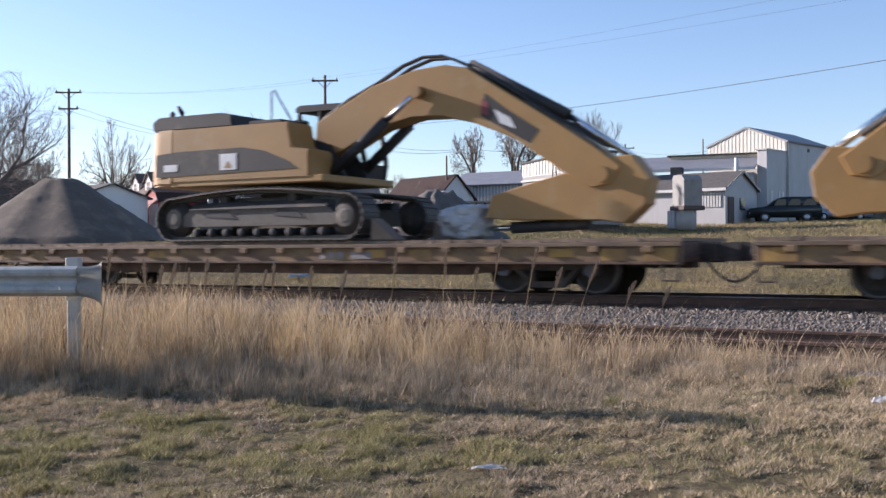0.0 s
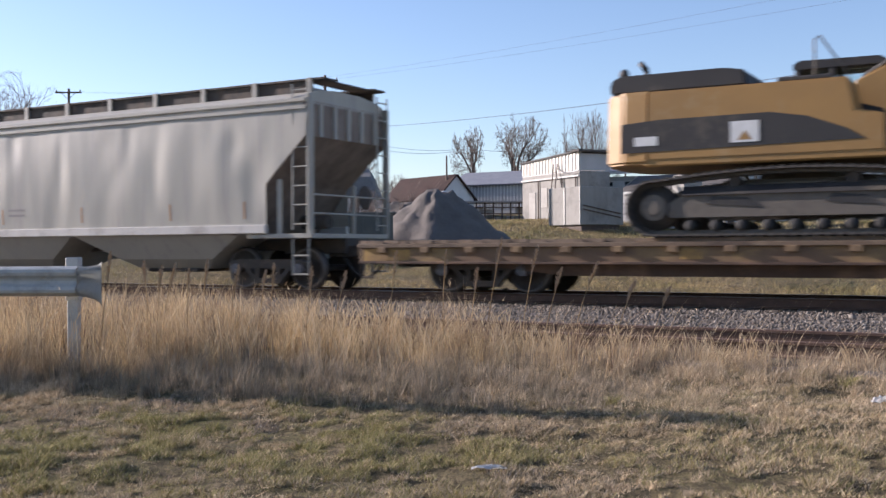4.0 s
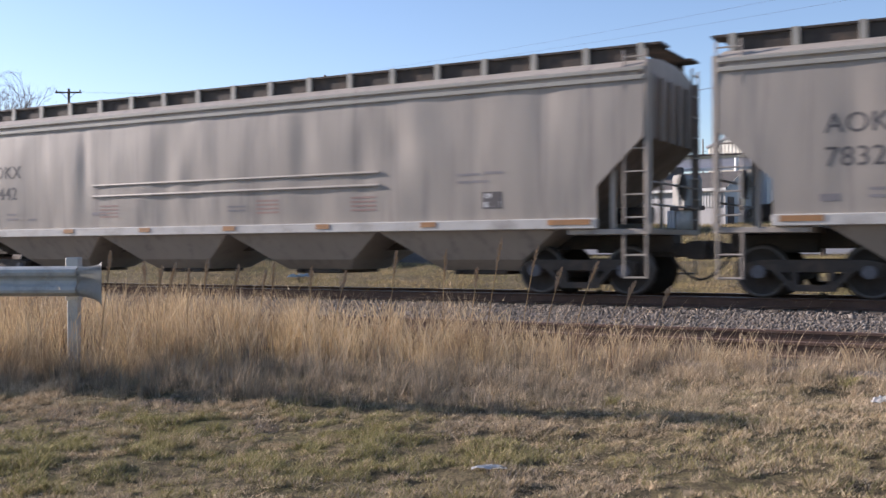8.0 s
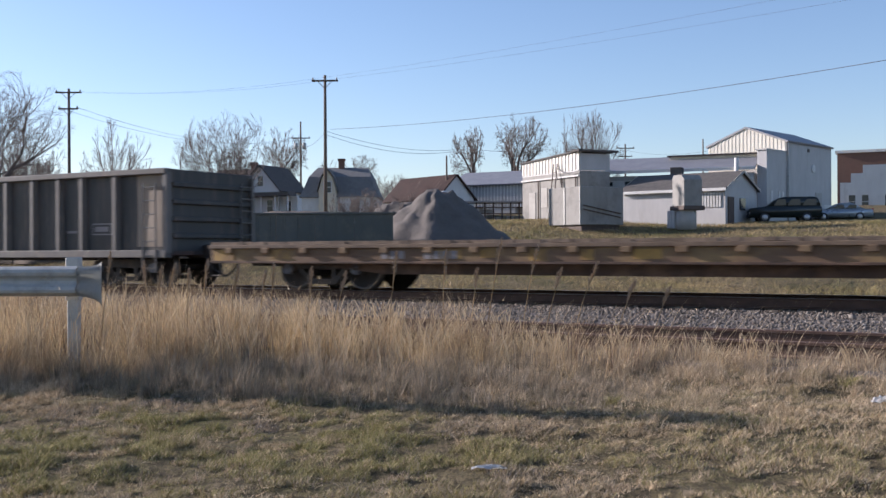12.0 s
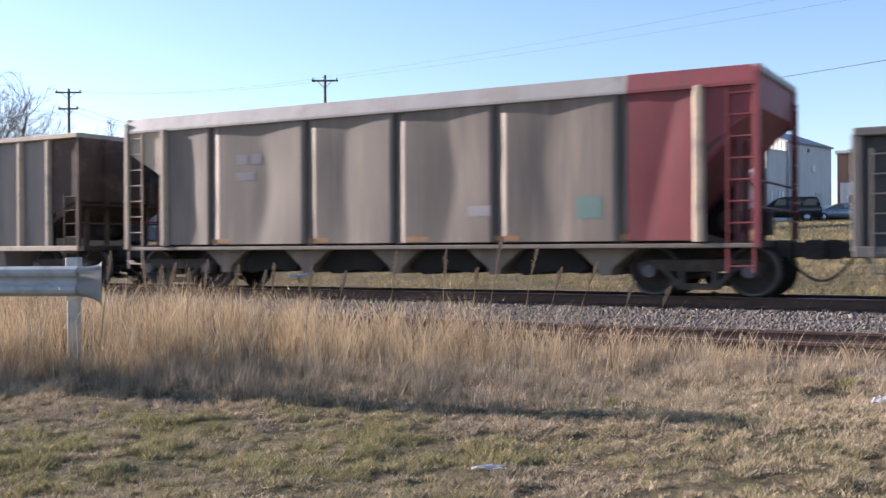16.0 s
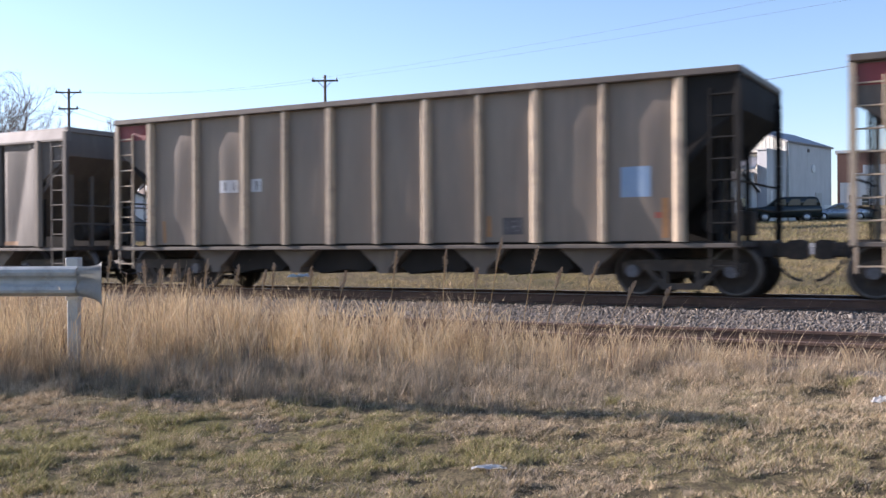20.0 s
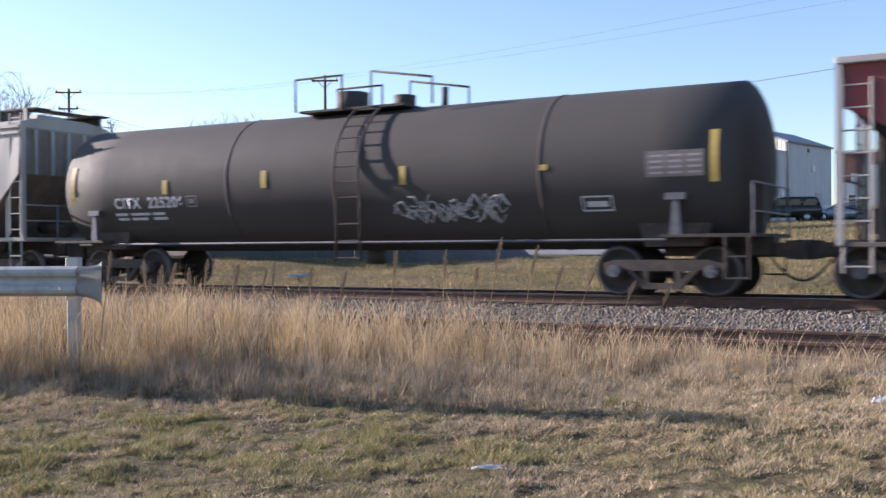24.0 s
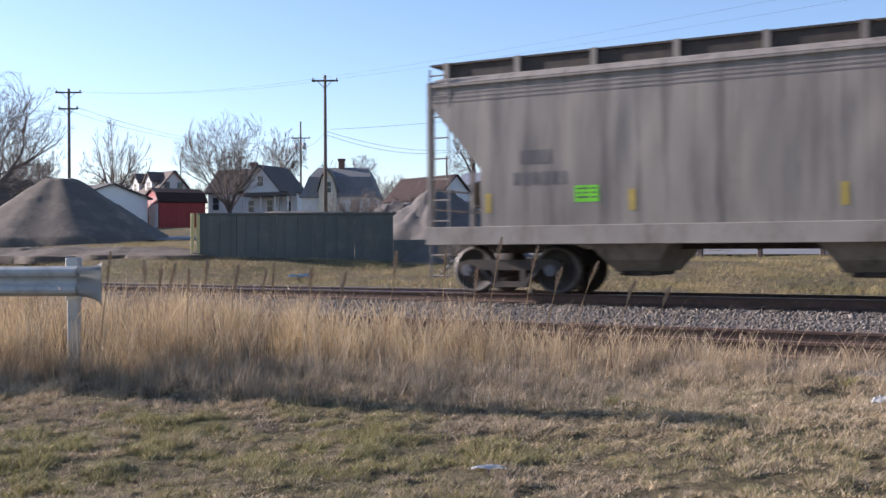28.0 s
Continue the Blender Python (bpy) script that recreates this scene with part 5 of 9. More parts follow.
# ---- parked cars ----
def parked_car(x, y, z, turn, paint, label, L, W, H, suv):
    c = thing("car", label, "car", "parked cars", m=pose(x, y, z, 0, 0, turn))
    if suv:
        low = [(-L / 2, 0.38), (L / 2, 0.38), (L / 2, 0.85), (L / 2 - 0.1, 1.0), (L / 2 - 1.25, 1.12), (-L / 2 + 0.05, 1.12), (-L / 2, 0.9)]
        top = [(L / 2 - 1.25, 1.12), (L / 2 - 1.95, H - 0.08), (L / 2 - 2.4, H), (-L / 2 + 0.5, H), (-L / 2 + 0.25, H - 0.1), (-L / 2 + 0.05, 1.12)]
        panes = ((L / 2 - 1.55, L / 2 - 2.35), (L / 2 - 2.45, L / 2 - 3.3), (L / 2 - 3.42, -L / 2 + 0.35))
    else:
        low = [(-L / 2, 0.3), (L / 2, 0.3), (L / 2, 0.65), (L / 2 - 0.2, 0.8), (L / 2 - 1.3, 0.93), (-L / 2 + 0.9, 0.95), (-L / 2 + 0.05, 0.9), (-L / 2, 0.7)]
        top = [(L / 2 - 1.3, 0.93), (L / 2 - 2.1, H - 0.05), (L / 2 - 2.6, H), (-L / 2 + 1.6, H), (-L / 2 + 0.6, 0.95)]
        panes = ((L / 2 - 1.7, L / 2 - 2.5), (L / 2 - 2.6, -L / 2 + 1.2))
    bm = bmesh.new()
    slab(bm, low, -W / 2, W / 2)
    bmesh.ops.bevel(bm, geom=list(bm.edges), offset=0.05, segments=2, affect="EDGES")
    part("body", bm, paint, c, smooth=True)
    bm = bmesh.new()
    slab(bm, top, -W / 2 + 0.1, W / 2 - 0.1)
    bmesh.ops.bevel(bm, geom=list(bm.edges), offset=0.05, segments=2, affect="EDGES")
    part("cabin", bm, paint, c, smooth=True)
    for a, b in panes:
        for s in (-1, 1):
            bm = bmesh.new()
            yy = s * (W / 2 - 0.1)
            slab(bm, [(a, 1.16 if suv else 0.98), (a - 0.3, H - 0.16), (b + 0.02, H - 0.16), (b, 1.16 if suv else 0.98)], yy - 0.012, yy + 0.012)
            part("side_window", bm, M["glass_dark"], c)
    for wx in (L / 2 - 0.95, -L / 2 + 1.0):
        for s in (-1, 1):
            bm = bmesh.new()
            lathe(bm, [(-0.11, 0.2), (-0.11, 0.31), (-0.07, 0.36), (0.07, 0.36), (0.11, 0.31), (0.11, 0.2)], n=18, centre=(wx, s * (W / 2 - 0.1), 0.36))
            w = part("wheel", bm, M["tyre"], c)
            bm = bmesh.new()
            lathe(bm, [(-0.115, 0.05), (-0.115, 0.2), (0.115, 0.2), (0.115, 0.05)], n=14, centre=(wx, s * (W / 2 - 0.1), 0.36))
            part("rim", bm, M["rim"], w)
    for s in (-1, 1):
        bm = bmesh.new()
        box(bm, -L / 2 - 0.02, -L / 2 + 0.06, s * (W / 2 - 0.25) - 0.1, s * (W / 2 - 0.25) + 0.1, 0.75, 1.0, 0.01)
        part("tail_light", bm, M["red_light"], c)
        bm = bmesh.new()
        box(bm, L / 2 - 0.06, L / 2 + 0.02, s * (W / 2 - 0.3) - 0.16, s * (W / 2 - 0.3) + 0.16, 0.6, 0.76, 0.01)
        part("headlight", bm, M["sticker_white"], c)
    bm = bmesh.new()
    box(bm, L / 2 - 0.05, L / 2 + 0.07, -W / 2 + 0.08, W / 2 - 0.08, 0.36, 0.55, 0.03)
    part("front_bumper", bm, M["tyre"], c)
    bm = bmesh.new()
    box(bm, -L / 2 - 0.07, -L / 2 + 0.05, -W / 2 + 0.08, W / 2 - 0.08, 0.38, 0.58, 0.03)
    part("rear_bumper", bm, M["tyre"], c)


parked_car(-14.76, 53.9, float(ground_z(-14.8, 53.9)), 203, M["car_dark"], "dark green-black estate car parked on the grass", 4.7, 1.85, 1.75, True)
parked_car(-12.9, 65.4, float(ground_z(-12.9, 65.4)) - 0.25, 200, M["car_silver"], "silver saloon car parked beside the works hall", 4.6, 1.75, 1.42, False)


# ---- the train ----
SPEED = 12.25            # metres a second
WHEEL_R = 0.457


def run(t):
    """How far the train has come: a little faster at first, then steady."""
    if t < 3.5:
        return SPEED * t - 0.375 - 0.5 * (3.5 - t)
    u = min(1.0, (t - 3.5) / 1.5)
    return SPEED * t - 0.375 + 0.75 * (u - u * u / 2)


movers, axles = [], []   # (thing, x at 0 s, turn) and (wheelset, thing's x at 0 s, x on the car)

bm = bmesh.new()
for s in (-1, 1):
    lathe(bm, [(s * 0.66, 0.10), (s * 0.66, 0.49), (s * 0.69, 0.49), (s * 0.70, 0.462), (s * 0.80, 0.452), (s * 0.80, 0.40), (s * 0.765, 0.37), (s * 0.74, 0.2), (s * 0.80, 0.13), (s * 0.80, 0.08)], n=28)
    for f in bm.faces:
        c = f.calc_center_median()
        if math.hypot(c.x, c.z) > 0.42 and abs(c.y) > 0.70:
            f.material_index = 1
rod(bm, (0, -1.12, 0), (0, 1.12, 0), 0.08, n=10)
for s in (-1, 1):
    rod(bm, (0, s * 1.0, 0), (0, s * 1.14, 0), 0.115, n=14, mi=2)
    for k in range(3):
        a = k * 2.094
        rod(bm, (0.06 * math.cos(a), s * 1.14, 0.06 * math.sin(a)), (0.06 * math.cos(a), s * 1.16, 0.06 * math.sin(a)), 0.02, n=6, mi=2)
me_wheelset = bpy.data.meshes.new("wheelset")
bm.to_mesh(me_wheelset)
bm.free()
for k in ("wheel", "tread", "cap"):
    me_wheelset.materials.append(M[k])

bm = bmesh.new()
for s in (-1, 1):
    y0, y1 = (s * 0.93, s * 1.08) if s > 0 else (-1.08, -0.93)
    slab(bm, [(-1.12, 0.60), (-0.86, 0.66), (0.86, 0.66), (1.12, 0.60), (1.1, 0.50), (0.76, 0.50), (0.62, 0.46), (-0.62, 0.46), (-0.76, 0.50), (-1.1, 0.50)], y0, y1)
    for q in (-1, 1):
        slab(bm, [(q * 0.72, 0.52), (q * 0.58, 0.52), (q * 0.26, 0.20), (q * 0.40, 0.20)], y0, y1)
        box(bm, q * 0.3 - 0.055, q * 0.3 + 0.055, y0, y1, 0.2, 0.48)
        slab(bm, [(q * 1.1, 0.58), (q * 0.74, 0.58), (q * 0.74, 0.44), (q * 0.80, 0.36), (q * 1.04, 0.36), (q * 1.1, 0.44)], y0 + 0.02, y1 - 0.02)
    slab(bm, [(-0.44, 0.24), (0.44, 0.24), (0.36, 0.13), (-0.36, 0.13)], y0, y1)
    for xx in (-0.18, 0.0, 0.18):
        for k in range(4):
            lathe(bm, [(-0.018, 0.03), (-0.018, 0.075), (0.018, 0.075), (0.018, 0.03)], n=8, centre=(0, 0, 0))
            vs = [v for v in bm.verts if v.index == -1]
            bmesh.ops.rotate(bm, verts=vs, cent=(0, 0, 0), matrix=Matrix.Rotation(radians(90), 3, "X"))
            bmesh.ops.translate(bm, verts=vs, vec=(xx, s * 1.0, 0.275 + k * 0.05))
            bm.verts.index_update()
box(bm, -0.2, 0.2, -1.0, 1.0, 0.44, 0.62, 0.03)
for q in (-1, 1):
    box(bm, q * 0.36 - 0.06, q * 0.36 + 0.06, -0.9, 0.9, 0.3, 0.42, 0.02)
me_truck = bpy.data.meshes.new("truck")
bm.normal_update()
bm.to_mesh(me_truck)
bm.free()
me_truck.materials.append(M["under"])


def trucks(car, q, half):
    for s in (-half, half):
        tr = shared("truck", me_truck, car, pose(s, 0, 0))
        for a in (-0.89, 0.89):
            ws = shared("wheelset", me_wheelset, tr, pose(a, 0, WHEEL_R))
            axles.append((ws, q + s + a, a))


def couplers(car, pitch, z=0.83, sill=0.9):
    """Draft gear, knuckle, cut lever and air hose at both ends."""
    for e in (-1, 1):
        bm = bmesh.new()
        x1 = e * pitch / 2
        box(bm, min(x1 - e * 1.1, x1 - e * 0.25), max(x1 - e * 1.1, x1 - e * 0.25), -0.16, 0.16, z - 0.13, z + 0.13, 0.02)
        slab(bm, [(x1 - e * 0.30, z - 0.16), (x1 - e * 0.05, z - 0.18), (x1 + e * 0.06, z - 0.14), (x1 + e * 0.06, z + 0.14), (x1 - e * 0.05, z + 0.18), (x1 - e * 0.30, z + 0.16)], -0.17 if e > 0 else -0.05, 0.05 if e > 0 else 0.17)
        part("coupler", bm, M["under"], car)
        bm = bmesh.new()
        pts = []
        for i in range(9):
            t = i / 8
            pts.append((x1 - e * (0.55 - 0.55 * t), -0.35, z - 0.12 - 0.42 * math.sin(math.pi * (0.5 * t + 0.0))))
        pipe(bm, pts, 0.025, n=6)
        part("air_hose", bm, M["hose"], car)


def rung_ladder(car, x, y, z0, z1, mat, along="y", w=0.42, n=None, name="ladder"):
    """Two stiles with rungs; along is the direction in which the rungs run."""
    bm = bmesh.new()
    d = Vector((w / 2, 0, 0)) if along == "x" else Vector((0, w / 2, 0))
    c = Vector((x, y, 0))
    for s in (-1, 1):
        rod(bm, c + d * s + Vector((0, 0, z0)), c + d * s + Vector((0, 0, z1)), 0.022, n=6)
    n = n or max(2, int((z1 - z0) / 0.42))
    for i in range(n + 1):
        z = z0 + (z1 - z0) * (i + 0.3) / (n + 0.6)
        rod(bm, c - d + Vector((0, 0, z)), c + d + Vector((0, 0, z)), 0.017, n=5)
    return part(name, bm, mat, car)


def side_bars(car, rows, mat, y=-1.6, name="painted_notice"):
    """Small unreadable notices as plain bars painted on the side: x, z, width, height."""
    f = SKINS.get(car.name)
    for x, z, w, h in rows:
        bm = bmesh.new()
        nx, nz = max(1, int(w / 0.1)), max(1, int(h / 0.1))
        g = [[bm.verts.new((x + w * i / nx, (f(x + w * i / nx, z + h * k / nz) - 0.004) if f else y, z + h * k / nz)) for k in range(nz + 1)] for i in range(nx + 1)]
        for i in range(nx):
            for k in range(nz):
                bm.faces.new((g[i][k], g[i + 1][k], g[i + 1][k + 1], g[i][k + 1]))
        part(name, bm, mat, car)


def covered_hopper(q, pitch, label, body, words, seed, old=False, cut=(2.0, 2.85), marks="sill", boards=18, bays=4, sill_z=1.23, dented=16):
    car = thing("covered_hopper_car", label, "railway wagon", "wagons of the train")
    movers.append((car, q, 0))
    L = pitch / 2 - 0.55            # end platform
    B = L - (1.0 if marks == "sill" else 1.2)   # where the full side ends at the sill
    T = L - 0.12                    # top of the body
    eave, sill, wid = 4.05, 1.22, 1.58
    # curved side sheets, cut away at the ends by the sloping hopper ends
    rng = random.Random(seed * 17)
    dents = [(rng.uniform(-8.6, 8.6), rng.uniform(2.3, 3.75), rng.uniform(0.14, 0.42), rng.uniform(0.3, 0.85), rng.choice((1, 1, -0.6)) * rng.uniform(0.007, 0.022)) for _ in range(dented)]

    def skin(x, z):
        dip = sum(d * math.exp(-((x - a) / p) ** 2 - ((z - b) / q) ** 2) for a, b, p, q, d in dents if abs(x - a) < 2.2 * p)
        return dip * min(1.0, max(0.0, (4.0 - z) * 4)) - (wid - 0.06 + 0.05 * math.sin(math.pi * (z - 1.22) / 2.9)) + min(1.0, max(0.0, (4.0 - z) * 1.6)) * 0.022 * noise.noise(Vector((x * 0.9, seed, z * 0.35))) + 0.006 * noise.noise(Vector((x * 2.6, seed + 7, z * 0.9)))

    SKINS[car.name] = skin
    n = 230
    zs = sorted({2.5, 2.68, 2.82, 3.15, 3.2, 3.42, 3.5, 3.6, 3.8, 1.22, 1.36, 1.5, 1.75, cut[0], (cut[0] + cut[1]) / 2, cut[1], 1.9, 2.1, 2.2, 2.4, 2.6, 2.75, 2.9, 3.05, 3.3, 3.7, 3.9, 4.02})
    for s in (-1, 1):
        bm = bmesh.new()
        rows = []
        for i in range(n + 1):
            row = []
            for z in zs:
                reach = B if z <= cut[0] else B + (T - B) * min(1, (z - cut[0]) / (cut[1] - cut[0]))
                x = reach * (2 * i / n - 1)
                row.append(bm.verts.new((x, -s * skin(x, z), z)))
            rows.append(row)
        for a, b in zip(rows, rows[1:]):
            for i in range(len(zs) - 1):
                f = bm.faces.new((a[i], b[i], b[i + 1], a[i + 1]) if s < 0 else (a[i], a[i + 1], b[i + 1], b[i]))
                f.smooth = True
        part("side_sheet", bm, body, car)
    # roof with its rounded eaves
    bm = bmesh.new()
    drawn(bm, [(-wid + 0.045, 4.0), (-wid + 0.03, 4.10), (-1.43, 4.2), (-1.1, 4.29), (-0.5, 4.36), (0.5, 4.36), (1.1, 4.29), (1.43, 4.2), (wid - 0.03, 4.10), (wid - 0.045, 4.0)], -T, T)
    part("roof", bm, body, car)
    for s in (-1, 1):
        y0, y1 = sorted((s * (wid - 0.09), s * (wid - 0.008)))
        for z0, z1 in (((3.86, 3.94), (4.02, 4.09)) if not old else ((4.03, 4.07),)):
            bm = bmesh.new()
            box(bm, -T, T, y0, y1, z0, z1, 0.008)
            part("eave_rail", bm, M["light_steel"] if not old else body, car)
    # hatch coaming, running boards and their brackets
    bm = bmesh.new()
    drawn(bm, [(-0.42, 4.34), (-0.40, 4.52), (0.40, 4.52), (0.42, 4.34)], -T + 0.7, T - 0.7)
    part("trough_hatch", bm, body, car)
    for s in (-1, 1):
        bm = bmesh.new()
        y0, y1 = sorted((s * 0.72, s * 1.22))
        box(bm, -L - 0.1, L + 0.1, y0, y1, 4.52, 4.56)
        part("running_board", bm, M["under"], car)
        bm = bmesh.new()
        y0, y1 = sorted((s * 1.135, s * 1.175))
        box(bm, -T + 0.1, T - 0.1, y0, y1, 4.24, 4.515)
        part("toe_board", bm, M["under"], car)
    k = boards
    for i in range(k + 1):
        x = (-T + 0.15) + (2 * T - 0.3) * i / k
        for s in (-1, 1):
            bm = bmesh.new()
            y0, y1 = sorted((s * 1.18, s * 1.24))
            box(bm, x - 0.06, x + 0.06, y0, y1, 4.2, 4.57)
            part("running_board_bracket", bm, M["light_steel"] if not old else body, car)
    for e in (-1, 1):
        bm = bmesh.new()
        box(bm, min(e * L, e * (L - 0.5)), max(e * L, e * (L - 0.5)), -1.22, 1.22, 4.515, 4.545)
        part("end_running_board", bm, M["under"], car)
        # end wall: upright upper part, sloping hopper sheet below
        bm = bmesh.new()
        slab(bm, [(e * T, 4.05), (e * T, cut[1]), (e * B, cut[0]), (e * (B - 0.9), 1.2), (e * (B - 1.0), 1.2), (e * (B - 0.1), cut[0] + 0.05), (e * (T - 0.1), cut[1] + 0.05), (e * (T - 0.1), 4.05)], -wid + 0.05, wid - 0.05)
        end = part("end_sheet", bm, M["end_brown"] if not old else body, car)
        for y in (-1.05, -0.52, 0, 0.52, 1.05):
            bm = bmesh.new()
            box(bm, min(e * T, e * (T + 0.05)), max(e * T, e * (T + 0.05)), y - 0.05, y + 0.05, cut[1], 4.0)
            part("end_rib", bm, body, end)
        # platform, posts, ladders
        bm = bmesh.new()
        box(bm, min(e * (B - 0.6), e * L), max(e * (B - 0.6), e * L), -1.5, 1.5, 1.12, 1.22, 0.01)
        part("end_platform", bm, body, car)
        for s in (-1, 1):
            bm = bmesh.new()
            box(bm, min(e * (L - 0.12), e * L), max(e * (L - 0.12), e * L), s * 1.48 - 0.05, s * 1.48 + 0.05, 1.2, 4.15)
            part("corner_post", bm, body, car)
            bm = bmesh.new()
            box(bm, min(e * (B + 0.22), e * (B + 0.30)), max(e * (B + 0.22), e * (B + 0.30)), s * 1.4 - 0.04, s * 1.4 + 0.04, 1.2, 2.4)
            part("slope_strut", bm, body, car)
            bm = bmesh.new()
            for z in (0.35, 0.75):
                rod(bm, (e * (L - 0.5), s * 1.52, z), (e * (L - 0.08), s * 1.52, z), 0.02, n=5)
            for x in (L - 0.5, L - 0.08):
                rod(bm, (e * x, s * 1.52, 0.33), (e * x, s * 1.52, 1.15), 0.022, n=5)
            part("sill_step", bm, body, car)
        rung_ladder(car, e * (L - 0.28), -1.53, 1.3, 4.4, body, "x", 0.42, 7)
        rung_ladder(car, e * (L + 0.02), 1.2, 1.3, 4.4, body, "y", 0.42, 7)
        for z in (1.65, 2.05):
            bm = bmesh.new()
            rod(bm, (e * (L - 0.02), -1.48, z), (e * (L - 0.02), 1.48, z), 0.022, n=6)
            part("cross_rail", bm, body, car)
        bm = bmesh.new()
        lathe(bm, [(-0.02, 0.24), (0.02, 0.28), (0.04, 0.24)], axis_y=False, n=18, centre=(e * (L - 0.05), 0.55, 2.05))
        part("brake_wheel", bm, M["under"], car)
        bm = bmesh.new()
        box(bm, min(e * (B - 0.5), e * (L + 0.02)), max(e * (B - 0.5), e * (L + 0.02)), -0.28, 0.28, 0.78, 1.12, 0.02)
        part("draft_sill", bm, M["under"], car)
        bm = bmesh.new()
        rod(bm, (e * (B + 0.55), 0.0, 1.5), (e * (B - 0.15), 0.0, 1.5), 0.16, n=14)
        part("air_reservoir", bm, M["under"], car)
    # white sill with orange marks
    for s in (-1, 1):
        y0, y1 = sorted((s * (wid - 0.10), s * (wid + 0.02)))
        bm = bmesh.new()
        box(bm, *((-B, B) if not old else (-L, L)), y0, y1, sill_z, 1.42 if not old else 1.30, 0.01)
        part("side_sill", bm, M["white_stripe"] if not old else M["old_sill"], car)
    if marks == "sill":
        spots = [(-B + 0.12, 0.7)] + [(-5.1 + 2.55 * i, 0.34) for i in range(5)] + [(B - 0.95, 0.85)]
    else:
        spots = [(x, 0.13) for x in ((-8.3, -5.7, -2.75, 0.2, 3.1, 6.0, 8.2) if not old else (-6.75, -3.9, -0.33, 3.2, 6.5))]
    for x, w in spots:
        bm = bmesh.new()
        if marks == "sill":
            box(bm, x, x + w, -wid - 0.03, -wid - 0.018, 1.30, 1.40)
        else:
            bm.free()
            side_bars(car, [(x, 1.55, w if old else 0.05, 0.38)], M["orange"] if not old else M["yellow_mark"], name="reflector")
            continue
        part("reflector", bm, M["orange"], car)
    # discharge hoppers
    span = 2 * B - 1.6
    for i in range(bays):
        c = -span / 2 + span * (i + 0.5) / bays
        half = span / bays / 2 * (0.48 if old else 1.0)
        bm = bmesh.new()
        v = []
        for z, hx, hy in ((1.24, half - 0.02, wid - 0.12), (0.66, half * 0.55, 1.02), (0.44, half * 0.42, 0.7)):
            v.append([bm.verts.new((c + sx * hx, sy * hy, z)) for sx, sy in ((-1, -1), (1, -1), (1, 1), (-1, 1))])
        for a, b in zip(v, v[1:]):
            for j in range(4):
                bm.faces.new((a[j], a[(j + 1) % 4], b[(j + 1) % 4], b[j]))
        bm.faces.new(v[-1])
        bmesh.ops.recalc_face_normals(bm, faces=bm.faces)
        bay = part("discharge_hopper", bm, body, car)
        bm = bmesh.new()
        box(bm, c - half * 0.3, c + half * 0.3, -0.75, 0.75, 0.36, 0.45, 0.02)
        rod(bm, (c - half * 0.22, -0.95, 0.41), (c - half * 0.22, -0.7, 0.41), 0.04)
        part("outlet_gate", bm, M["under"], bay)
    bm = bmesh.new()
    box(bm, -B, B, -0.2, 0.2, 0.85, 1.2)
    part("centre_sill", bm, M["under"], car)
    trucks(car, q, L - 1.55)
    couplers(car, pitch)
    for w in words:
        letters(w[0], w[1], w[2], "lettering", car, on_side(w[3], -wid - 0.045, w[4]), bold=0.001)
    return car, B, T


def hopper_notices(car, B):
    side_bars(car, [(-B + 0.75, 1.62, 0.3, 0.12), (-B + 1.5, 1.66, 0.42, 0.05), (-B + 1.5, 1.78, 0.36, 0.05), (-B + 2.3, 1.64, 0.3, 0.05), (-B + 4.6, 1.72, 0.5, 0.08), (5.9, 2.28, 0.5, 0.05), (6.5, 2.3, 0.4, 0.05), (5.9, 2.14, 0.7, 0.05)], M["lettering_faint"], y=-1.612)
    side_bars(car, [(x, 1.66 + 0.085 * k, 0.62, 0.04) for x in (-3.9, 0.9, 3.4) for k in range(4)], M["faded_red_print"], y=-1.612)
    side_bars(car, [(6.45, 1.64, 0.42, 0.32)], M["lettering_dark"], y=-1.612)
    side_bars(car, [(6.48, 1.67, 0.11, 0.1), (6.66, 1.67, 0.17, 0.1), (6.5, 1.84, 0.15, 0.09)], M["lettering_white"], y=-1.62)
    side_bars(car, [(0.1, 1.72 + i * 0.09, 0.5, 0.04) for i in range(2)], M["lettering_faint"], y=-1.612)
    for z in (2.17, 2.43):
        bm = bmesh.new()
        drawn(bm, [(-1.5, z - 0.03), (-1.586, z - 0.022), (-1.596, z), (-1.586, z + 0.03), (-1.5, z + 0.045)], -4.1, 4.1)
        part("stiffener", bm, M["grey_steel"], car)


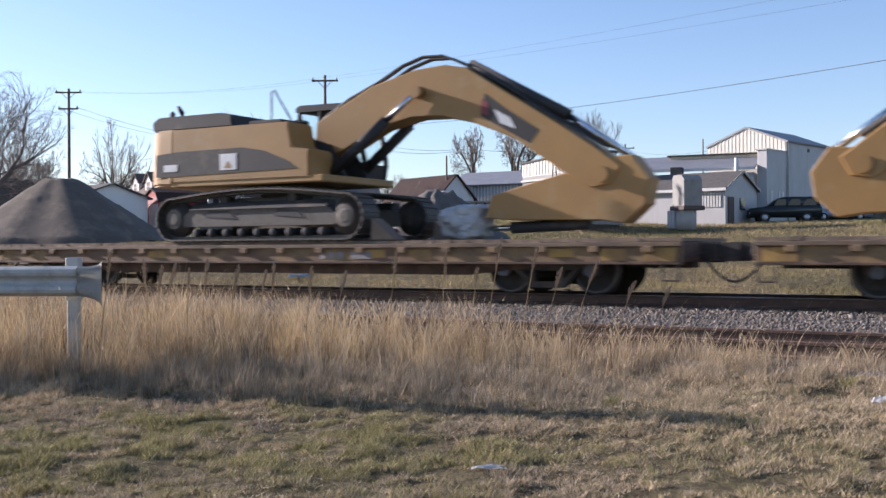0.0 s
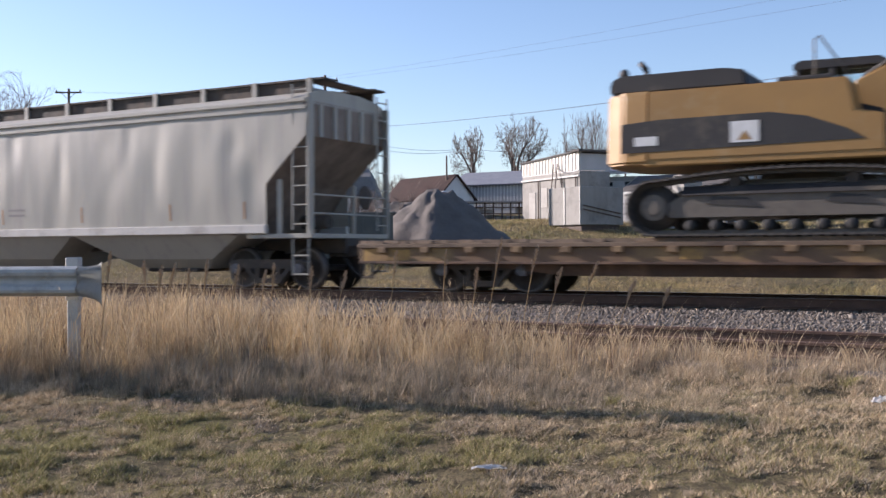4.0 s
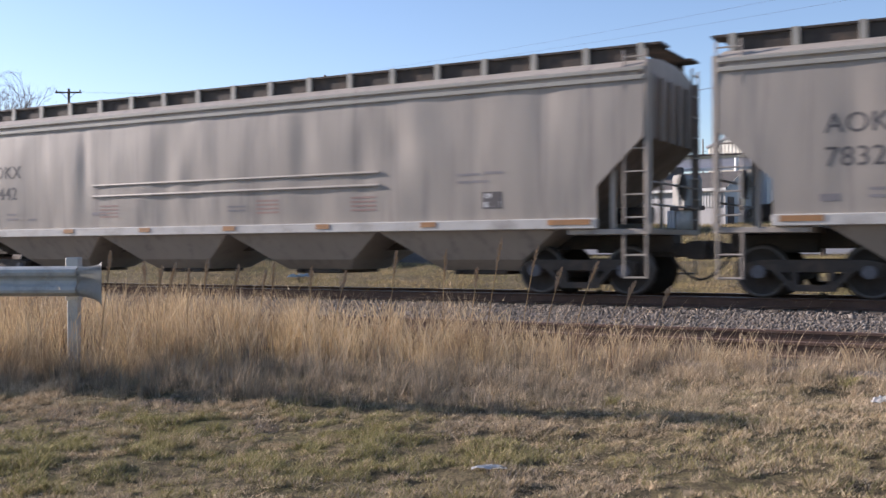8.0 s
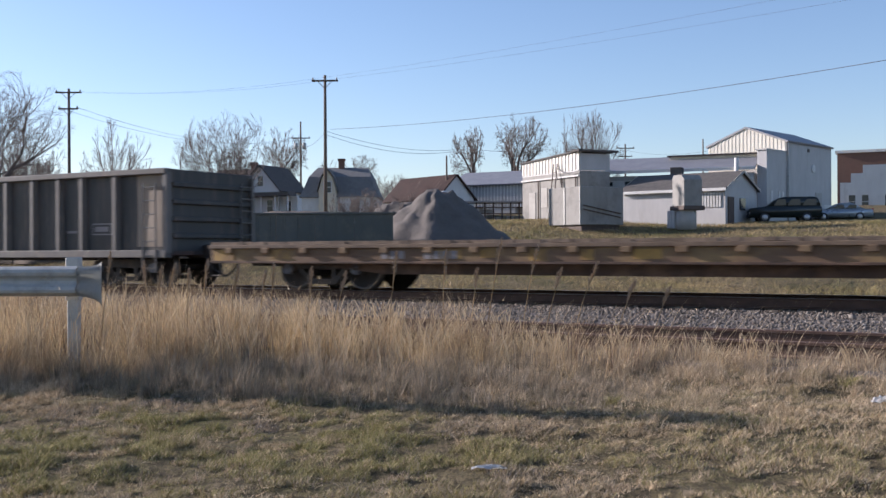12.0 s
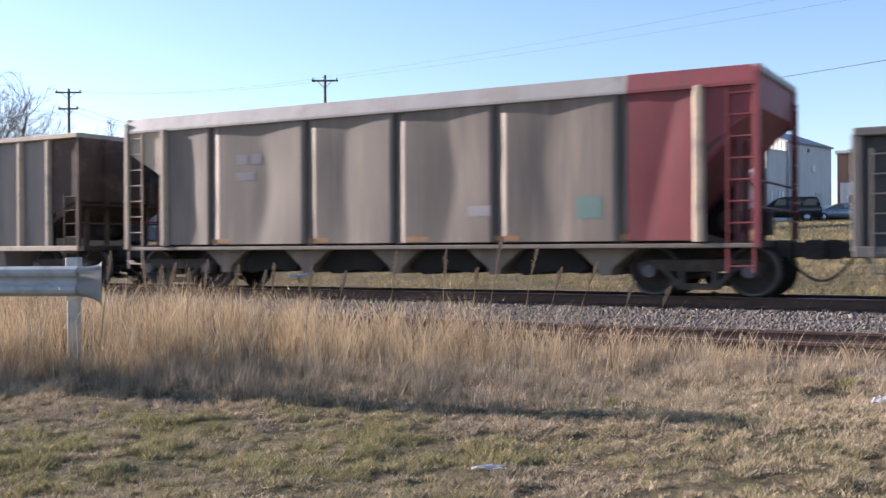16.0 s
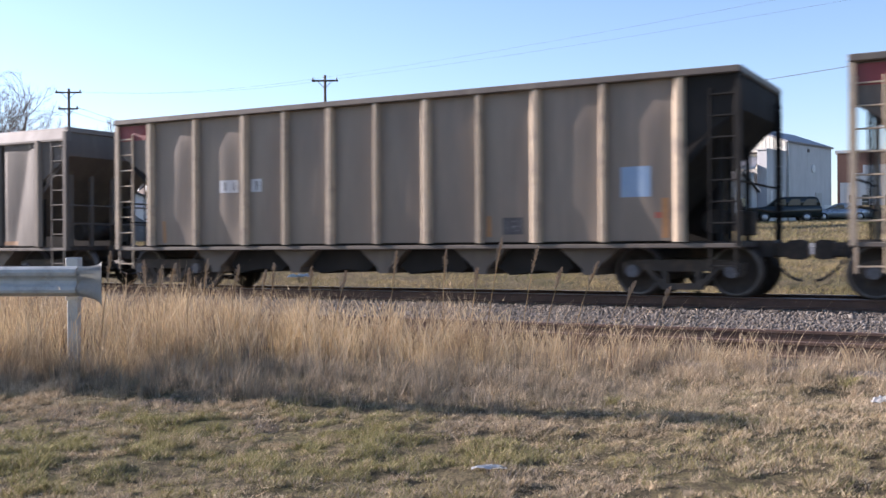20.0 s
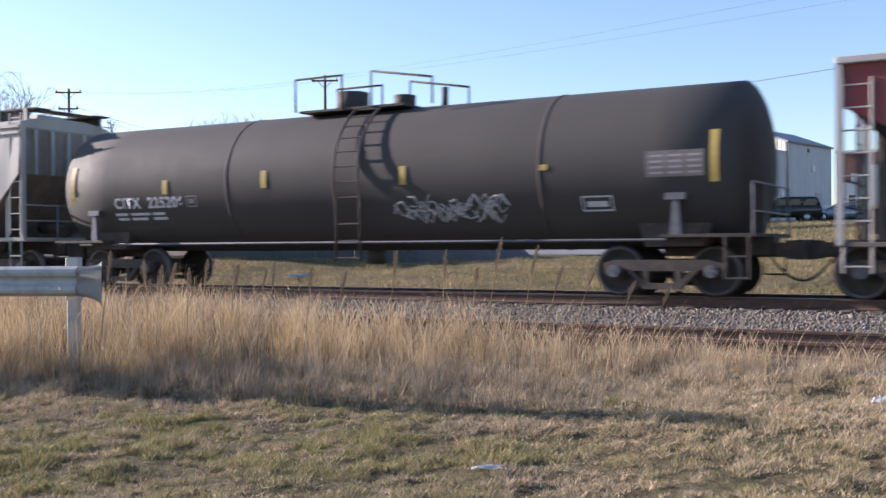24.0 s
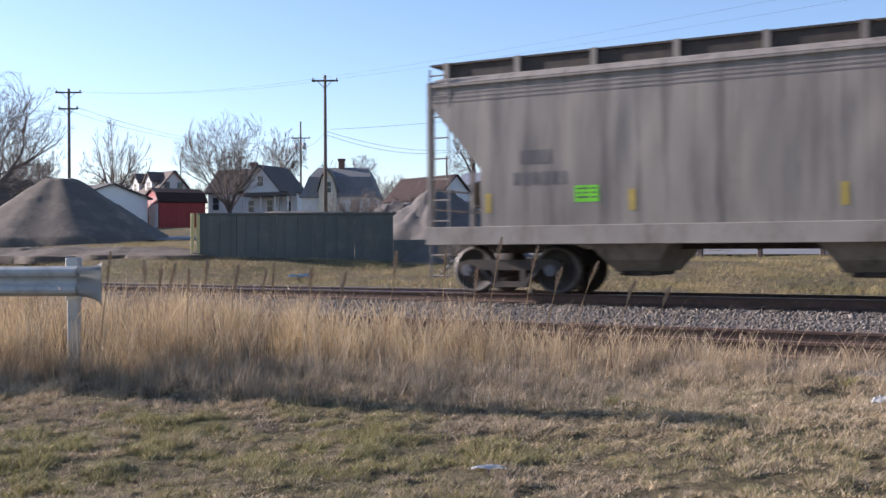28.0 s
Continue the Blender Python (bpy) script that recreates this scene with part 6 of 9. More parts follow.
def coal_car(q, label, body, rib, ends, edges, style, seed, top=3.95, rear=None, chord=None):
    """Open coal hopper or bathtub gondola with outside ribs; 16.18 m over the couplers."""
    pitch = 16.2
    car = thing("coal_hopper_car" if style != "tub" else "coal_gondola_car", label, "railway wagon", "wagons of the train")
    movers.append((car, q, 0))
    L = pitch / 2 - 0.75
    side0, side1 = edges[0], edges[-1]
    rear, chord = rear or rib, chord or rib
    panel_top = top - (0.12 if style != "bulge" else 0.31)
    wid, z0 = 1.53, 1.0
    zs = [z0 + (panel_top - z0) * i / 12 for i in range(13)]
    bulge = 0.10 if style == "bulge" else (0.012 if style == "tub" else 0.045)

    def skin(x, z):
        i = max(0, min(len(edges) - 2, next((k for k in range(len(edges) - 1) if x <= edges[k + 1]), len(edges) - 2)))
        u = max(0.0, min(1.0, (x - edges[i]) / (edges[i + 1] - edges[i])))
        v = (z - z0) / (panel_top - z0)
        fold = 0.5 - 0.5 * math.cos(2 * math.pi * u)
        fade = max(0.0, min(1.0, 0.35 + 2.4 * v)) * max(0.0, min(1.0, 0.2 + 1.3 * (1 - v))) if style == "bulge" else max(0.0, min(1.0, 4 * v, 4 * (1 - v)))
        lean = 0.25 * (v - 0.5) * (1 if i % 2 else -1)
        fold = 0.5 - 0.5 * math.cos(2 * math.pi * max(0, min(1, u + lean * u * (1 - u) * 2)))
        if style == "bulge":
            # each bay is pressed inwards in one upright crease that bows at half height; the end bays crease aslant
            k = 0.46 + 0.12 * math.sin(math.pi * v) * (1 if i % 2 else -0.5)
            if i == 0:
                k = 0.22 + 0.55 * (1 - v)
            elif i == len(edges) - 2:
                k = 0.30 + 0.45 * v
            fold = -((u / k) if u < k else (1 - u) / (1 - k)) ** 1.6
            fade = 0.45 + 0.55 * math.sin(math.pi * max(0.0, min(1.0, v))) ** 0.6
            lap = 0.026 * (1 - u)
            return lap - (wid + 0.02 + 0.030 * (edges[i + 1] - edges[i]) * fold * fade) + 0.010 * noise.noise(Vector((x * 1.1 + seed, 3, z * 0.9)))
        return -(wid - 0.01 + bulge * (fold * fade - 0.5)) + 0.010 * noise.noise(Vector((x * 0.8 + seed, 3, z * 0.7)))

    SKINS[car.name] = skin
    for s in (-1, 1):
        for a, b in zip(edges, edges[1:]):
            bm = bmesh.new()
            inset = 0.085 if style == "bulge" else 0.001
            rows = [[bm.verts.new((x, -s * skin(x, z), z)) for z in zs] for x in (a + inset + (b - a - 2 * inset) * i / 20 for i in range(21))]
            if style == "bulge":
                # folded-in edges beside the recessed posts
                for x, at_start in ((a + inset, True), (b - inset, False)):
                    back = [bm.verts.new((x, -s * (skin(x, z) + 0.075), z)) for z in zs]
                    rows = [back] + rows if at_start else rows + [back]
            for r0, r1 in zip(rows, rows[1:]):
                for i in range(len(zs) - 1):
                    f = bm.faces.new((r0[i], r1[i], r1[i + 1], r0[i + 1]) if s < 0 else (r0[i], r0[i + 1], r1[i + 1], r1[i]))
                    f.smooth = True
            part("side_panel", bm, body, car)
    bm = bmesh.new()
    for s in (-1, 1):
        y0, y1 = sorted((s * (wid - 0.22), s * (wid - 0.16)))
        box(bm, side0, side1, y0, y1, z0 - 0.12, top - 0.1)
    part("inner_lining", bm, M["black_end"], car)
    for i, x in enumerate(edges):
        wide = 0.12 if i % 2 == 0 else 0.085
        if style == "tub":
            wide = 0.10
        out = 0.10 if style != "bulge" or i in (0, len(edges) - 1) else -0.045
        for s in (-1, 1):
            bm = bmesh.new()
            foot = wid - 0.02 if out > 0 else wid - 0.08
            o = [(x - wide, s * foot), (x - wide * 0.25, s * (wid + out)), (x + wide * 0.6, s * (wid + out)), (x + wide, s * foot)]
            a = [bm.verts.new((px, py, z0 - 0.02)) for px, py in o]
            b = [bm.verts.new((px, py, panel_top + 0.02)) for px, py in o]
            for j in range(4):
                bm.faces.new((a[j], a[(j + 1) % 4], b[(j + 1) % 4], b[j]))
            bm.faces.new(a)
            bm.faces.new(b[::-1])
            bmesh.ops.recalc_face_normals(bm, faces=bm.faces)
            part("rib", bm, rib if style != "bulge" or i in (0, len(edges) - 1) else body, car)
    bm = bmesh.new()
    for s in (-1, 1):
        y0, y1 = sorted((s * (wid - 0.06), s * (wid + 0.12)))
        if style == "bulge":
            drawn(bm, [(s * (wid - 0.1), panel_top - 0.02), (s * (wid + 0.06), panel_top - 0.02), (s * (wid + 0.06), panel_top + 0.03), (s * (wid - 0.02), top), (s * (wid - 0.1), top)], -L, L)
        else:
            box(bm, -L, L, y0, y1, top - 0.12, top, 0.015)
    for e in (-1, 1):
        box(bm, min(e * L, e * (L - 0.14)), max(e * L, e * (L - 0.14)), -wid, wid, top - 0.12, top + 0.01, 0.015)
    part("top_chord", bm, chord, car)
    bm = bmesh.new()
    for s in (-1, 1):
        # a flat edge below the panels, parted from them by a dark gap on the hoppers
        y0, y1 = sorted((s * (wid - 0.1), s * (wid + (0.11 if style == "tub" else 0.05))))
        box(bm, -L, L, y0, y1, z0 - 0.13, z0 - (0.005 if style == "tub" else 0.05), 0.012)
    part("side_sill", bm, {"tub": rib, "bulge": body, "rib": M["dark_brown"]}[style], car)
    for e in (-1, 1):
        S = side1 if e > 0 else -side0
        # side end panels, cut by the slope sheet
        for s in (-1, 1):
            bm = bmesh.new()
            y0, y1 = sorted((s * (wid - 0.05), s * (wid + 0.0)))
            if style == "tub":
                slab(bm, [(e * S, top - 0.1), (e * L, top - 0.1), (e * L, 2.15), (e * S, 1.75)], y0, y1)
            else:
                slab(bm, [(e * S, top - 0.1), (e * L, top - 0.1), (e * L, top - 0.75), (e * S, 2.55)], y0, y1)
            part("end_panel", bm, ends if e > 0 else rear, car)
            bm = bmesh.new()
            box(bm, min(e * L, e * (L - 0.1)), max(e * L, e * (L - 0.1)), s * (wid + 0.02) - 0.05, s * (wid + 0.02) + 0.05, z0 - 0.1, top - 0.1)
            part("corner_post", bm, ends if e > 0 else (rib if style == "rib" else rear), car)
        bm = bmesh.new()
        if style == "tub":
            slab(bm, [(e * L, top - 0.1), (e * L, 2.1), (e * (S - 0.6), 1.2), (e * (S - 0.7), 1.25), (e * (L - 0.08), 2.2), (e * (L - 0.08), top - 0.1)], -wid + 0.05, wid - 0.05)
            for y in (-0.75, 0.75):
                box(bm, min(e * L, e * (L + 0.08)), max(e * L, e * (L + 0.08)), y - 0.07, y + 0.07, 2.0, top - 0.1)
        else:
            slab(bm, [(e * (L - 0.05), top - 0.1), (e * (L - 0.05), top - 0.7), (e * (S - 0.9), 1.25), (e * (S - 1.0), 1.3), (e * (L - 0.12), top - 0.62), (e * (L - 0.12), top - 0.1)], -wid + 0.05, wid - 0.05)
        part("slope_sheet", bm, ends if e > 0 else M["black_end"], car)
        bm = bmesh.new()
        box(bm, min(e * (S - 0.2), e * L), max(e * (S - 0.2), e * L), -1.45, 1.45, z0 - 0.12, z0 - 0.02)
        part("end_platform", bm, M["under"], car)
        for y in (-1.0, -0.35, 0.35, 1.0):
            bm = bmesh.new()
            xa, za = (e * (L - 0.45), 2.0) if style == "tub" else (e * (L - 0.55), 3.0)
            box(bm, min(xa, xa + 0.09), max(xa, xa + 0.09), y - 0.05, y + 0.05, z0 - 0.05, za)
            part("end_strut", bm, ends, car)
        rung_ladder(car, e * (L - 0.32), -wid - 0.03, z0 - 0.55, top - 0.35 if style != "tub" else 2.3, ends if e > 0 else rib, "x", 0.44, 8 if style != "tub" else 5)
        rung_ladder(car, e * (L + 0.03), 1.2, z0 - 0.1, top - 0.35, ends, "y", 0.42, 7)
        for z in (z0 + 0.55, z0 + 1.0):
            bm = bmesh.new()
            rod(bm, (e * (L - 0.02), -wid, z), (e * (L - 0.02), wid, z), 0.022, n=6)
            part("cross_rail", bm, ends, car)
        bm = bmesh.new()
        box(bm, min(e * (S - 0.5), e * (L + 0.25)), max(e * (S - 0.5), e * (L + 0.25)), -0.3, 0.3, 0.68, 1.0, 0.02)
        part("draft_sill", bm, M["under"], car)
        bm = bmesh.new()
        rod(bm, (e * (L - 0.75), -0.55, 1.35), (e * (L - 0.75), 0.35, 1.35), 0.22, n=14)
        box(bm, min(e * (L - 0.5), e * (L - 0.25)), max(e * (L - 0.5), e * (L - 0.25)), 0.3, 0.7, 1.1, 1.55, 0.02)
        part("brake_gear", bm, M["under"], car)
    if style == "tub":
        for s in (-1, 1):
            bm = bmesh.new()
            y = [s * (wid - 0.05), s * (wid - 0.12), s * (wid - 0.5), s * 0.3, s * 0.3]
            sec = list(zip(y, (0.9, 0.5, 0.30, 0.28, 0.9)))
            drawn(bm, sec, -L + 2.55, L - 2.9)
            part("tub", bm, body, car)
    else:
        for c in (-4.5, -2.25, 0.0, 2.25, 4.5):
            bm = bmesh.new()
            slab(bm, [(c - 0.62, 0.9), (c + 0.62, 0.9), (c + 0.14, 0.50), (c + 0.12, 0.38), (c - 0.12, 0.38), (c - 0.14, 0.50)], -1.3, 1.3)
            part("discharge_hopper", bm, body if style == "bulge" else M["dark_brown"], car)
        for c in (-3.4, -1.15, 1.1, 3.35):
            bm = bmesh.new()
            slab(bm, [(c - 0.50, 0.9), (c + 0.50, 0.9), (c + 0.78, 0.52), (c + 0.62, 0.40), (c + 0.1, 0.46), (c - 0.55, 0.36), (c - 0.80, 0.52)], -1.12, 1.12)
            part("dump_door", bm, M["black_end"], car)
    bm = bmesh.new()
    box(bm, -L, L, -0.25, 0.25, 0.62, 0.9)
    part("centre_sill", bm, M["under"], car)
    trucks(car, q, 6.16)
    couplers(car, pitch)
    return car, edges, wid


def gondola(q, pitch, label, words, seed):
    """Low-sided open gondola with many outside ribs."""
    car = thing("gondola_car", label, "railway wagon", "wagons of the train")
    movers.append((car, q, 0))
    L, wid, z0, top = pitch / 2 - 0.68, 1.47, 0.86, 2.74
    ribs = (-8.14, -6.35, -5.27, -4.42, -3.48, -2.5, -1.51, -0.53, 0.6, 1.6, 2.6, 3.6, 4.55, 5.37, 6.5, 8.14)
    def skin(x, z):
        return -(wid - 0.04) + 0.04 * noise.noise(Vector((x * 1.1, seed, z * 0.8))) * math.sin(math.pi * max(0, min(1, (z - z0) / (top - z0))))

    SKINS[car.name] = skin
    for s in (-1, 1):
        bm = bmesh.new()
        rows = [[bm.verts.new((x, -s * skin(x, z), z)) for z in (z0 + (top - z0) * i / 8 for i in range(9))] for x in (-L + 2 * L * i / 90 for i in range(91))]
        for a, b in zip(rows, rows[1:]):
            for i in range(8):
                f = bm.faces.new((a[i], b[i], b[i + 1], a[i + 1]) if s < 0 else (a[i], a[i + 1], b[i + 1], b[i]))
                f.smooth = True
        part("side_sheet", bm, M["gon_green"], car)
    for s in (-1, 1):
        bm = bmesh.new()
        y0, y1 = sorted((s * (wid - 0.14), s * (wid - 0.1)))
        box(bm, -L, L, y0, y1, z0, top)
        part("inner_sheet", bm, M["deck_dark"], car)
        for x in ribs:
            bm = bmesh.new()
            y0, y1 = s * (wid - 0.05), s * (wid + 0.09)
            o = [(x - 0.10, y0), (x - 0.06, y1), (x + 0.06, y1), (x + 0.10, y0)]
            a, b = [bm.verts.new((px, py, z0 - 0.05)) for px, py in o], [bm.verts.new((px, py, top - 0.05)) for px, py in o]
            for j in range(4):
                bm.faces.new((a[j], a[(j + 1) % 4], b[(j + 1) % 4], b[j]))
            bm.faces.new(a), bm.faces.new(b[::-1])
            bmesh.ops.recalc_face_normals(bm, faces=bm.faces)
            part("rib", bm, M["gon_rib"], car)
        bm = bmesh.new()
        y0, y1 = sorted((s * (wid - 0.12), s * (wid + 0.11)))
        box(bm, -L, L, y0, y1, top - 0.1, top + 0.04, 0.02)
        part("top_chord", bm, M["gon_rib"], car)
        bm = bmesh.new()
        box(bm, -L, L, y0, y1, z0 - 0.16, z0 + 0.02, 0.015)
        part("side_sill", bm, M["gon_rib"], car)
    for e in (-1, 1):
        bm = bmesh.new()
        box(bm, min(e * L, e * (L - 0.1)), max(e * L, e * (L - 0.1)), -wid, wid, z0 - 0.1, top + 0.03, 0.015)
        end = part("end_wall", bm, M["gon_green"], car)
        for z in (1.15, 1.55, 1.95, 2.35):
            bm = bmesh.new()
            box(bm, min(e * L, e * (L + 0.09)), max(e * L, e * (L + 0.09)), -wid + 0.1, wid - 0.1, z, z + 0.12, 0.02)
            part("end_corrugation", bm, M["gon_green"], end)
        rung_ladder(car, e * (L - 0.5), -wid - 0.11, z0 - 0.5, top - 0.3, M["gon_rib"], "x", 0.42, 6)
        rung_ladder(car, e * (L + 0.12), 1.15, z0 - 0.3, top - 0.2, M["gon_rib"], "y", 0.42, 6)
        bm = bmesh.new()
        box(bm, min(e * (L - 0.5), e * (L + 0.3)), max(e * (L - 0.5), e * (L + 0.3)), -0.3, 0.3, 0.68, 1.0, 0.02)
        part("draft_sill", bm, M["under"], car)
    bm = bmesh.new()
    box(bm, -L, L, -wid + 0.1, wid - 0.1, z0 - 0.1, z0)
    part("floor_plate", bm, M["deck_dark"], car)
    bm = bmesh.new()
    slab(bm, [(-L, 0.9), (-L + 2.6, 0.62), (L - 2.6, 0.62), (L, 0.9)], -0.3, 0.3)
    part("centre_sill", bm, M["under"], car)
    side_bars(car, [(-7.4, z0 + 0.1, 0.9, 1.62), (7.15, z0 + 0.1, 0.9, 1.68)], M["coal_body"], name="weathered_panel")
    trucks(car, q, L - 1.75)
    couplers(car, pitch)
    for w in words:
        letters(w[0], w[1], w[2], "lettering", car, on_side(w[3], -wid - 0.0, w[4]), bold=0.005)
    return car, L, wid


def tank_car(q, pitch, label):
    car = thing("tank_car", label, "railway wagon", "wagons of the train")
    movers.append((car, q, 0))
    L = pitch / 2 - 0.55
    H, R, zc = L - 0.05, 1.53, 2.38
    SKINS[car.name] = lambda x, z: -math.sqrt(max(0.01, R * R - (z - zc) ** 2)) - 0.002
    bm = bmesh.new()
    prof = [(-H, 0.02), (-H + 0.02, 0.5), (-H + 0.08, 0.95), (-H + 0.17, 1.24), (-H + 0.27, 1.43), (-H + 0.38, R)]
    mid = [(-H + 0.38 + (2 * H - 0.76) * i / 12, R) for i in range(1, 12)]
    lathe(bm, prof + mid + [(-d, r) for d, r in prof[::-1]], axis_y=False, n=48, centre=(0, 0, zc))
    part("vessel", bm, M["tank_black"], car)
    for x in (-3.0, 4.6):
        bm = bmesh.new()
        lathe(bm, [(x - 0.02, R + 0.001), (x - 0.02, R + 0.012), (x + 0.02, R + 0.012), (x + 0.02, R + 0.001)], axis_y=False, n=48, centre=(0, 0, zc))
        part("weld_band", bm, M["tank_black"], car)
    # walkway, ladder and fittings near mid length
    bm = bmesh.new()
    box(bm, -1.5, 1.2, -0.8, 0.8, zc + R - 0.03, zc + R + 0.02)
    part("platform", bm, M["under"], car)
    for x0, x1, zt, zb in ((-1.6, -0.35, 0.72, 0.72), (0.4, 1.9, 0.75, 0.5)):
        for y in (-0.8, 0.8):
            bm = bmesh.new()
            pipe(bm, [(x0, y, zc + R), (x0, y, zc + R + zt), (x1, y, zc + R + zb), (x1, y, zc + R - 0.05)], 0.03, n=6)
            part("handrail", bm, M["under"], car)
    bm = bmesh.new()
    rod(bm, (-0.62, 0, zc + R - 0.05), (-0.62, 0, zc + R + 0.46), 0.36, n=20)
    part("protective_housing", bm, M["tank_black"], car)
    for x, r, h in ((0.75, 0.24, 0.3), (1.75, 0.07, 0.4)):
        bm = bmesh.new()
        rod(bm, (x, 0, zc + R - 0.05), (x, 0, zc + R + h), r, n=14)
        part("valve", bm, M["under"], car)
    bm = bmesh.new()
    lad = R + 0.14
    for x in (0.02, 0.62):
        pts = [(x, -math.sin(radians(a)) * lad, zc + math.cos(radians(a)) * lad) for a in range(20, 111, 9)] + [(x, -lad * 0.94, 0.62)]
        pipe(bm, pts, 0.03, n=6)
    for i in range(8):
        a = radians(28 + i * 11)
        rod(bm, (0.02, -math.sin(a) * lad, zc + math.cos(a) * lad), (0.62, -math.sin(a) * lad, zc + math.cos(a) * lad), 0.02, n=5)
    for z in (0.7, 1.05, 1.4):
        rod(bm, (0.02, -lad * 0.94, z), (0.62, -lad * 0.94, z), 0.02, n=5)
    part("ladder", bm, M["under"], car)
    # yellow reflector strips
    for x, a_lo, a_hi in ((-7.95, 70, 104), (-4.9, 86, 98), (-2.0, 82, 96), (1.55, 84, 98), (4.62, 88, 92), (7.8, 70, 104)):
        bm = bmesh.new()
        for i in range(6):
            a0, a1 = (radians(a_lo + (a_hi - a_lo) * k / 6) for k in (i, i + 1))
            rr = R + 0.012
            v = [bm.verts.new((x + dx, -math.sin(a) * rr, zc + math.cos(a) * rr)) for dx, a in ((0, a0), (0.15, a0), (0.15, a1), (0, a1))]
            bm.faces.new(v)
        part("reflector", bm, M["yellow_mark"], car)
    for e in (-1, 1):
        bm = bmesh.new()
        box(bm, min(e * (H - 1.9), e * (L + 0.05)), max(e * (H - 1.9), e * (L + 0.05)), -0.32, 0.32, 0.72, 1.08, 0.02)
        slab(bm, [(e * (H - 2.2), 1.6), (e * (H - 2.0), 0.9), (e * (H - 0.9), 0.9), (e * (H - 0.75), 1.4)], -1.1, 1.1)
        part("stub_sill", bm, M["under"], car)
        bm = bmesh.new()
        box(bm, min(e * (H - 1.6), e * L), max(e * (H - 1.6), e * L), -1.5, 1.5, 1.06, 1.12)
        part("end_platform", bm, M["under"], car)
        bm = bmesh.new()
        for y in (-1.45, -0.5, 0.5, 1.45):
            rod(bm, (e * (L - 0.04), y, 1.1), (e * (L - 0.04), y, 2.0), 0.02, n=5)
        for z in (1.5, 2.0):
            rod(bm, (e * (L - 0.04), -1.45, z), (e * (L - 0.04), 1.45, z), 0.02, n=5)
        part("end_rail", bm, M["cap"], car)
        for s in (-1, 1):
            bm = bmesh.new()
            slab(bm, [(e * (H - 1.42), 1.1), (e * (H - 1.22), 1.1), (e * (H - 1.27), 1.75), (e * (H - 1.37), 1.75)], min(s * 1.42, s * 1.5), max(s * 1.42, s * 1.5))
            box(bm, min(e * (H - 1.5), e * (H - 1.14)), max(e * (H - 1.5), e * (H - 1.14)), s * 1.46 - 0.06, s * 1.46 + 0.06, 1.72, 1.84)
            part("side_bracket", bm, M["cap"], car)
            bm = bmesh.new()
            for z in (0.35, 0.72):
                rod(bm, (e * (L - 0.5), s * 1.5, z), (e * (L - 0.1), s * 1.5, z), 0.02, n=5)
            for x in (L - 0.5, L - 0.1):
                rod(bm, (e * x, s * 1.5, 0.33), (e * x, s * 1.5, 1.08), 0.02, n=5)
            part("sill_step", bm, M["under"], car)
    bm = bmesh.new()
    rod(bm, (-H + 1.6, -1.15, 1.02), (H - 1.6, -1.15, 1.02), 0.03, n=6)
    part("brake_pipe", bm, M["cap"], car)
    bm = bmesh.new()
    rod(bm, (0, 0, 0.55), (0, 0, 0.95), 0.2, n=12)
    part("bottom_outlet", bm, M["under"], car)
    trucks(car, q, L - 1.75)
    couplers(car, pitch)
    for text, size, x, z in (("CITX  225206", 0.25, -6.5, 1.87),):
        letters(text, size, M["lettering_white"], "lettering", car, on_side(x, -R - 0.012, z) @ pose(0, 0, 0, 0, 0, 0), 1.1, 0.01)
    side_bars(car, [(-6.55, 1.70, 0.4, 0.06), (-6.05, 1.70, 0.62, 0.06), (-5.35, 1.70, 0.4, 0.06), (-6.5, 1.59, 0.35, 0.06), (-6.05, 1.59, 0.5, 0.06), (-5.35, 1.59, 0.42, 0.06)], M["lettering_white"], y=-1.33)
    side_bars(car, [(-4.2, 1.86, 0.3, 0.025), (-4.2, 2.09, 0.3, 0.025), (-4.2, 1.86, 0.025, 0.25), (-3.925, 1.86, 0.025, 0.25), (-4.12, 1.94, 0.14, 0.1)], M["lettering_faint"], y=-R + 0.03)
    side_bars(car, [(5.4, 1.55, 0.6, 0.03), (5.4, 1.8, 0.6, 0.03), (5.4, 1.55, 0.03, 0.28), (5.97, 1.55, 0.03, 0.28), (5.5, 1.63, 0.4, 0.1)], M["lettering_white"], y=-R + 0.13)
    side_bars(car, [(6.65, 2.12, 1.05, 0.46)], M["lettering_dull"], y=-R - 0.004, name="notice_panel")
    side_bars(car, [(6.72 + 0.34 * j, 2.17 + 0.1 * k, 0.26, 0.04) for j in range(3) for k in range(4)], M["lettering_faint"], y=-R - 0.008)
    # spray-painted tangle in faded white
    rng = random.Random(4)
    for i in range(26):
        bm = bmesh.new()
        x, z = 1.2 + rng.random() * 2.4, 1.5 + rng.random() * 0.35
        yy = -math.sqrt(max(0.1, R * R - (z - zc) ** 2)) - 0.012
        pts = [(x + 0.12 * j, yy - 0.0, z + 0.14 * math.sin(j * 1.7 + i)) for j in range(5)]
        pts = [(a, -math.sqrt(R * R - (c - zc) ** 2) - 0.006, c) for a, _, c in pts]
        pipe(bm, pts, 0.014, n=4)
        part("sprayed_line", bm, M["lettering_white"], car)
    return car


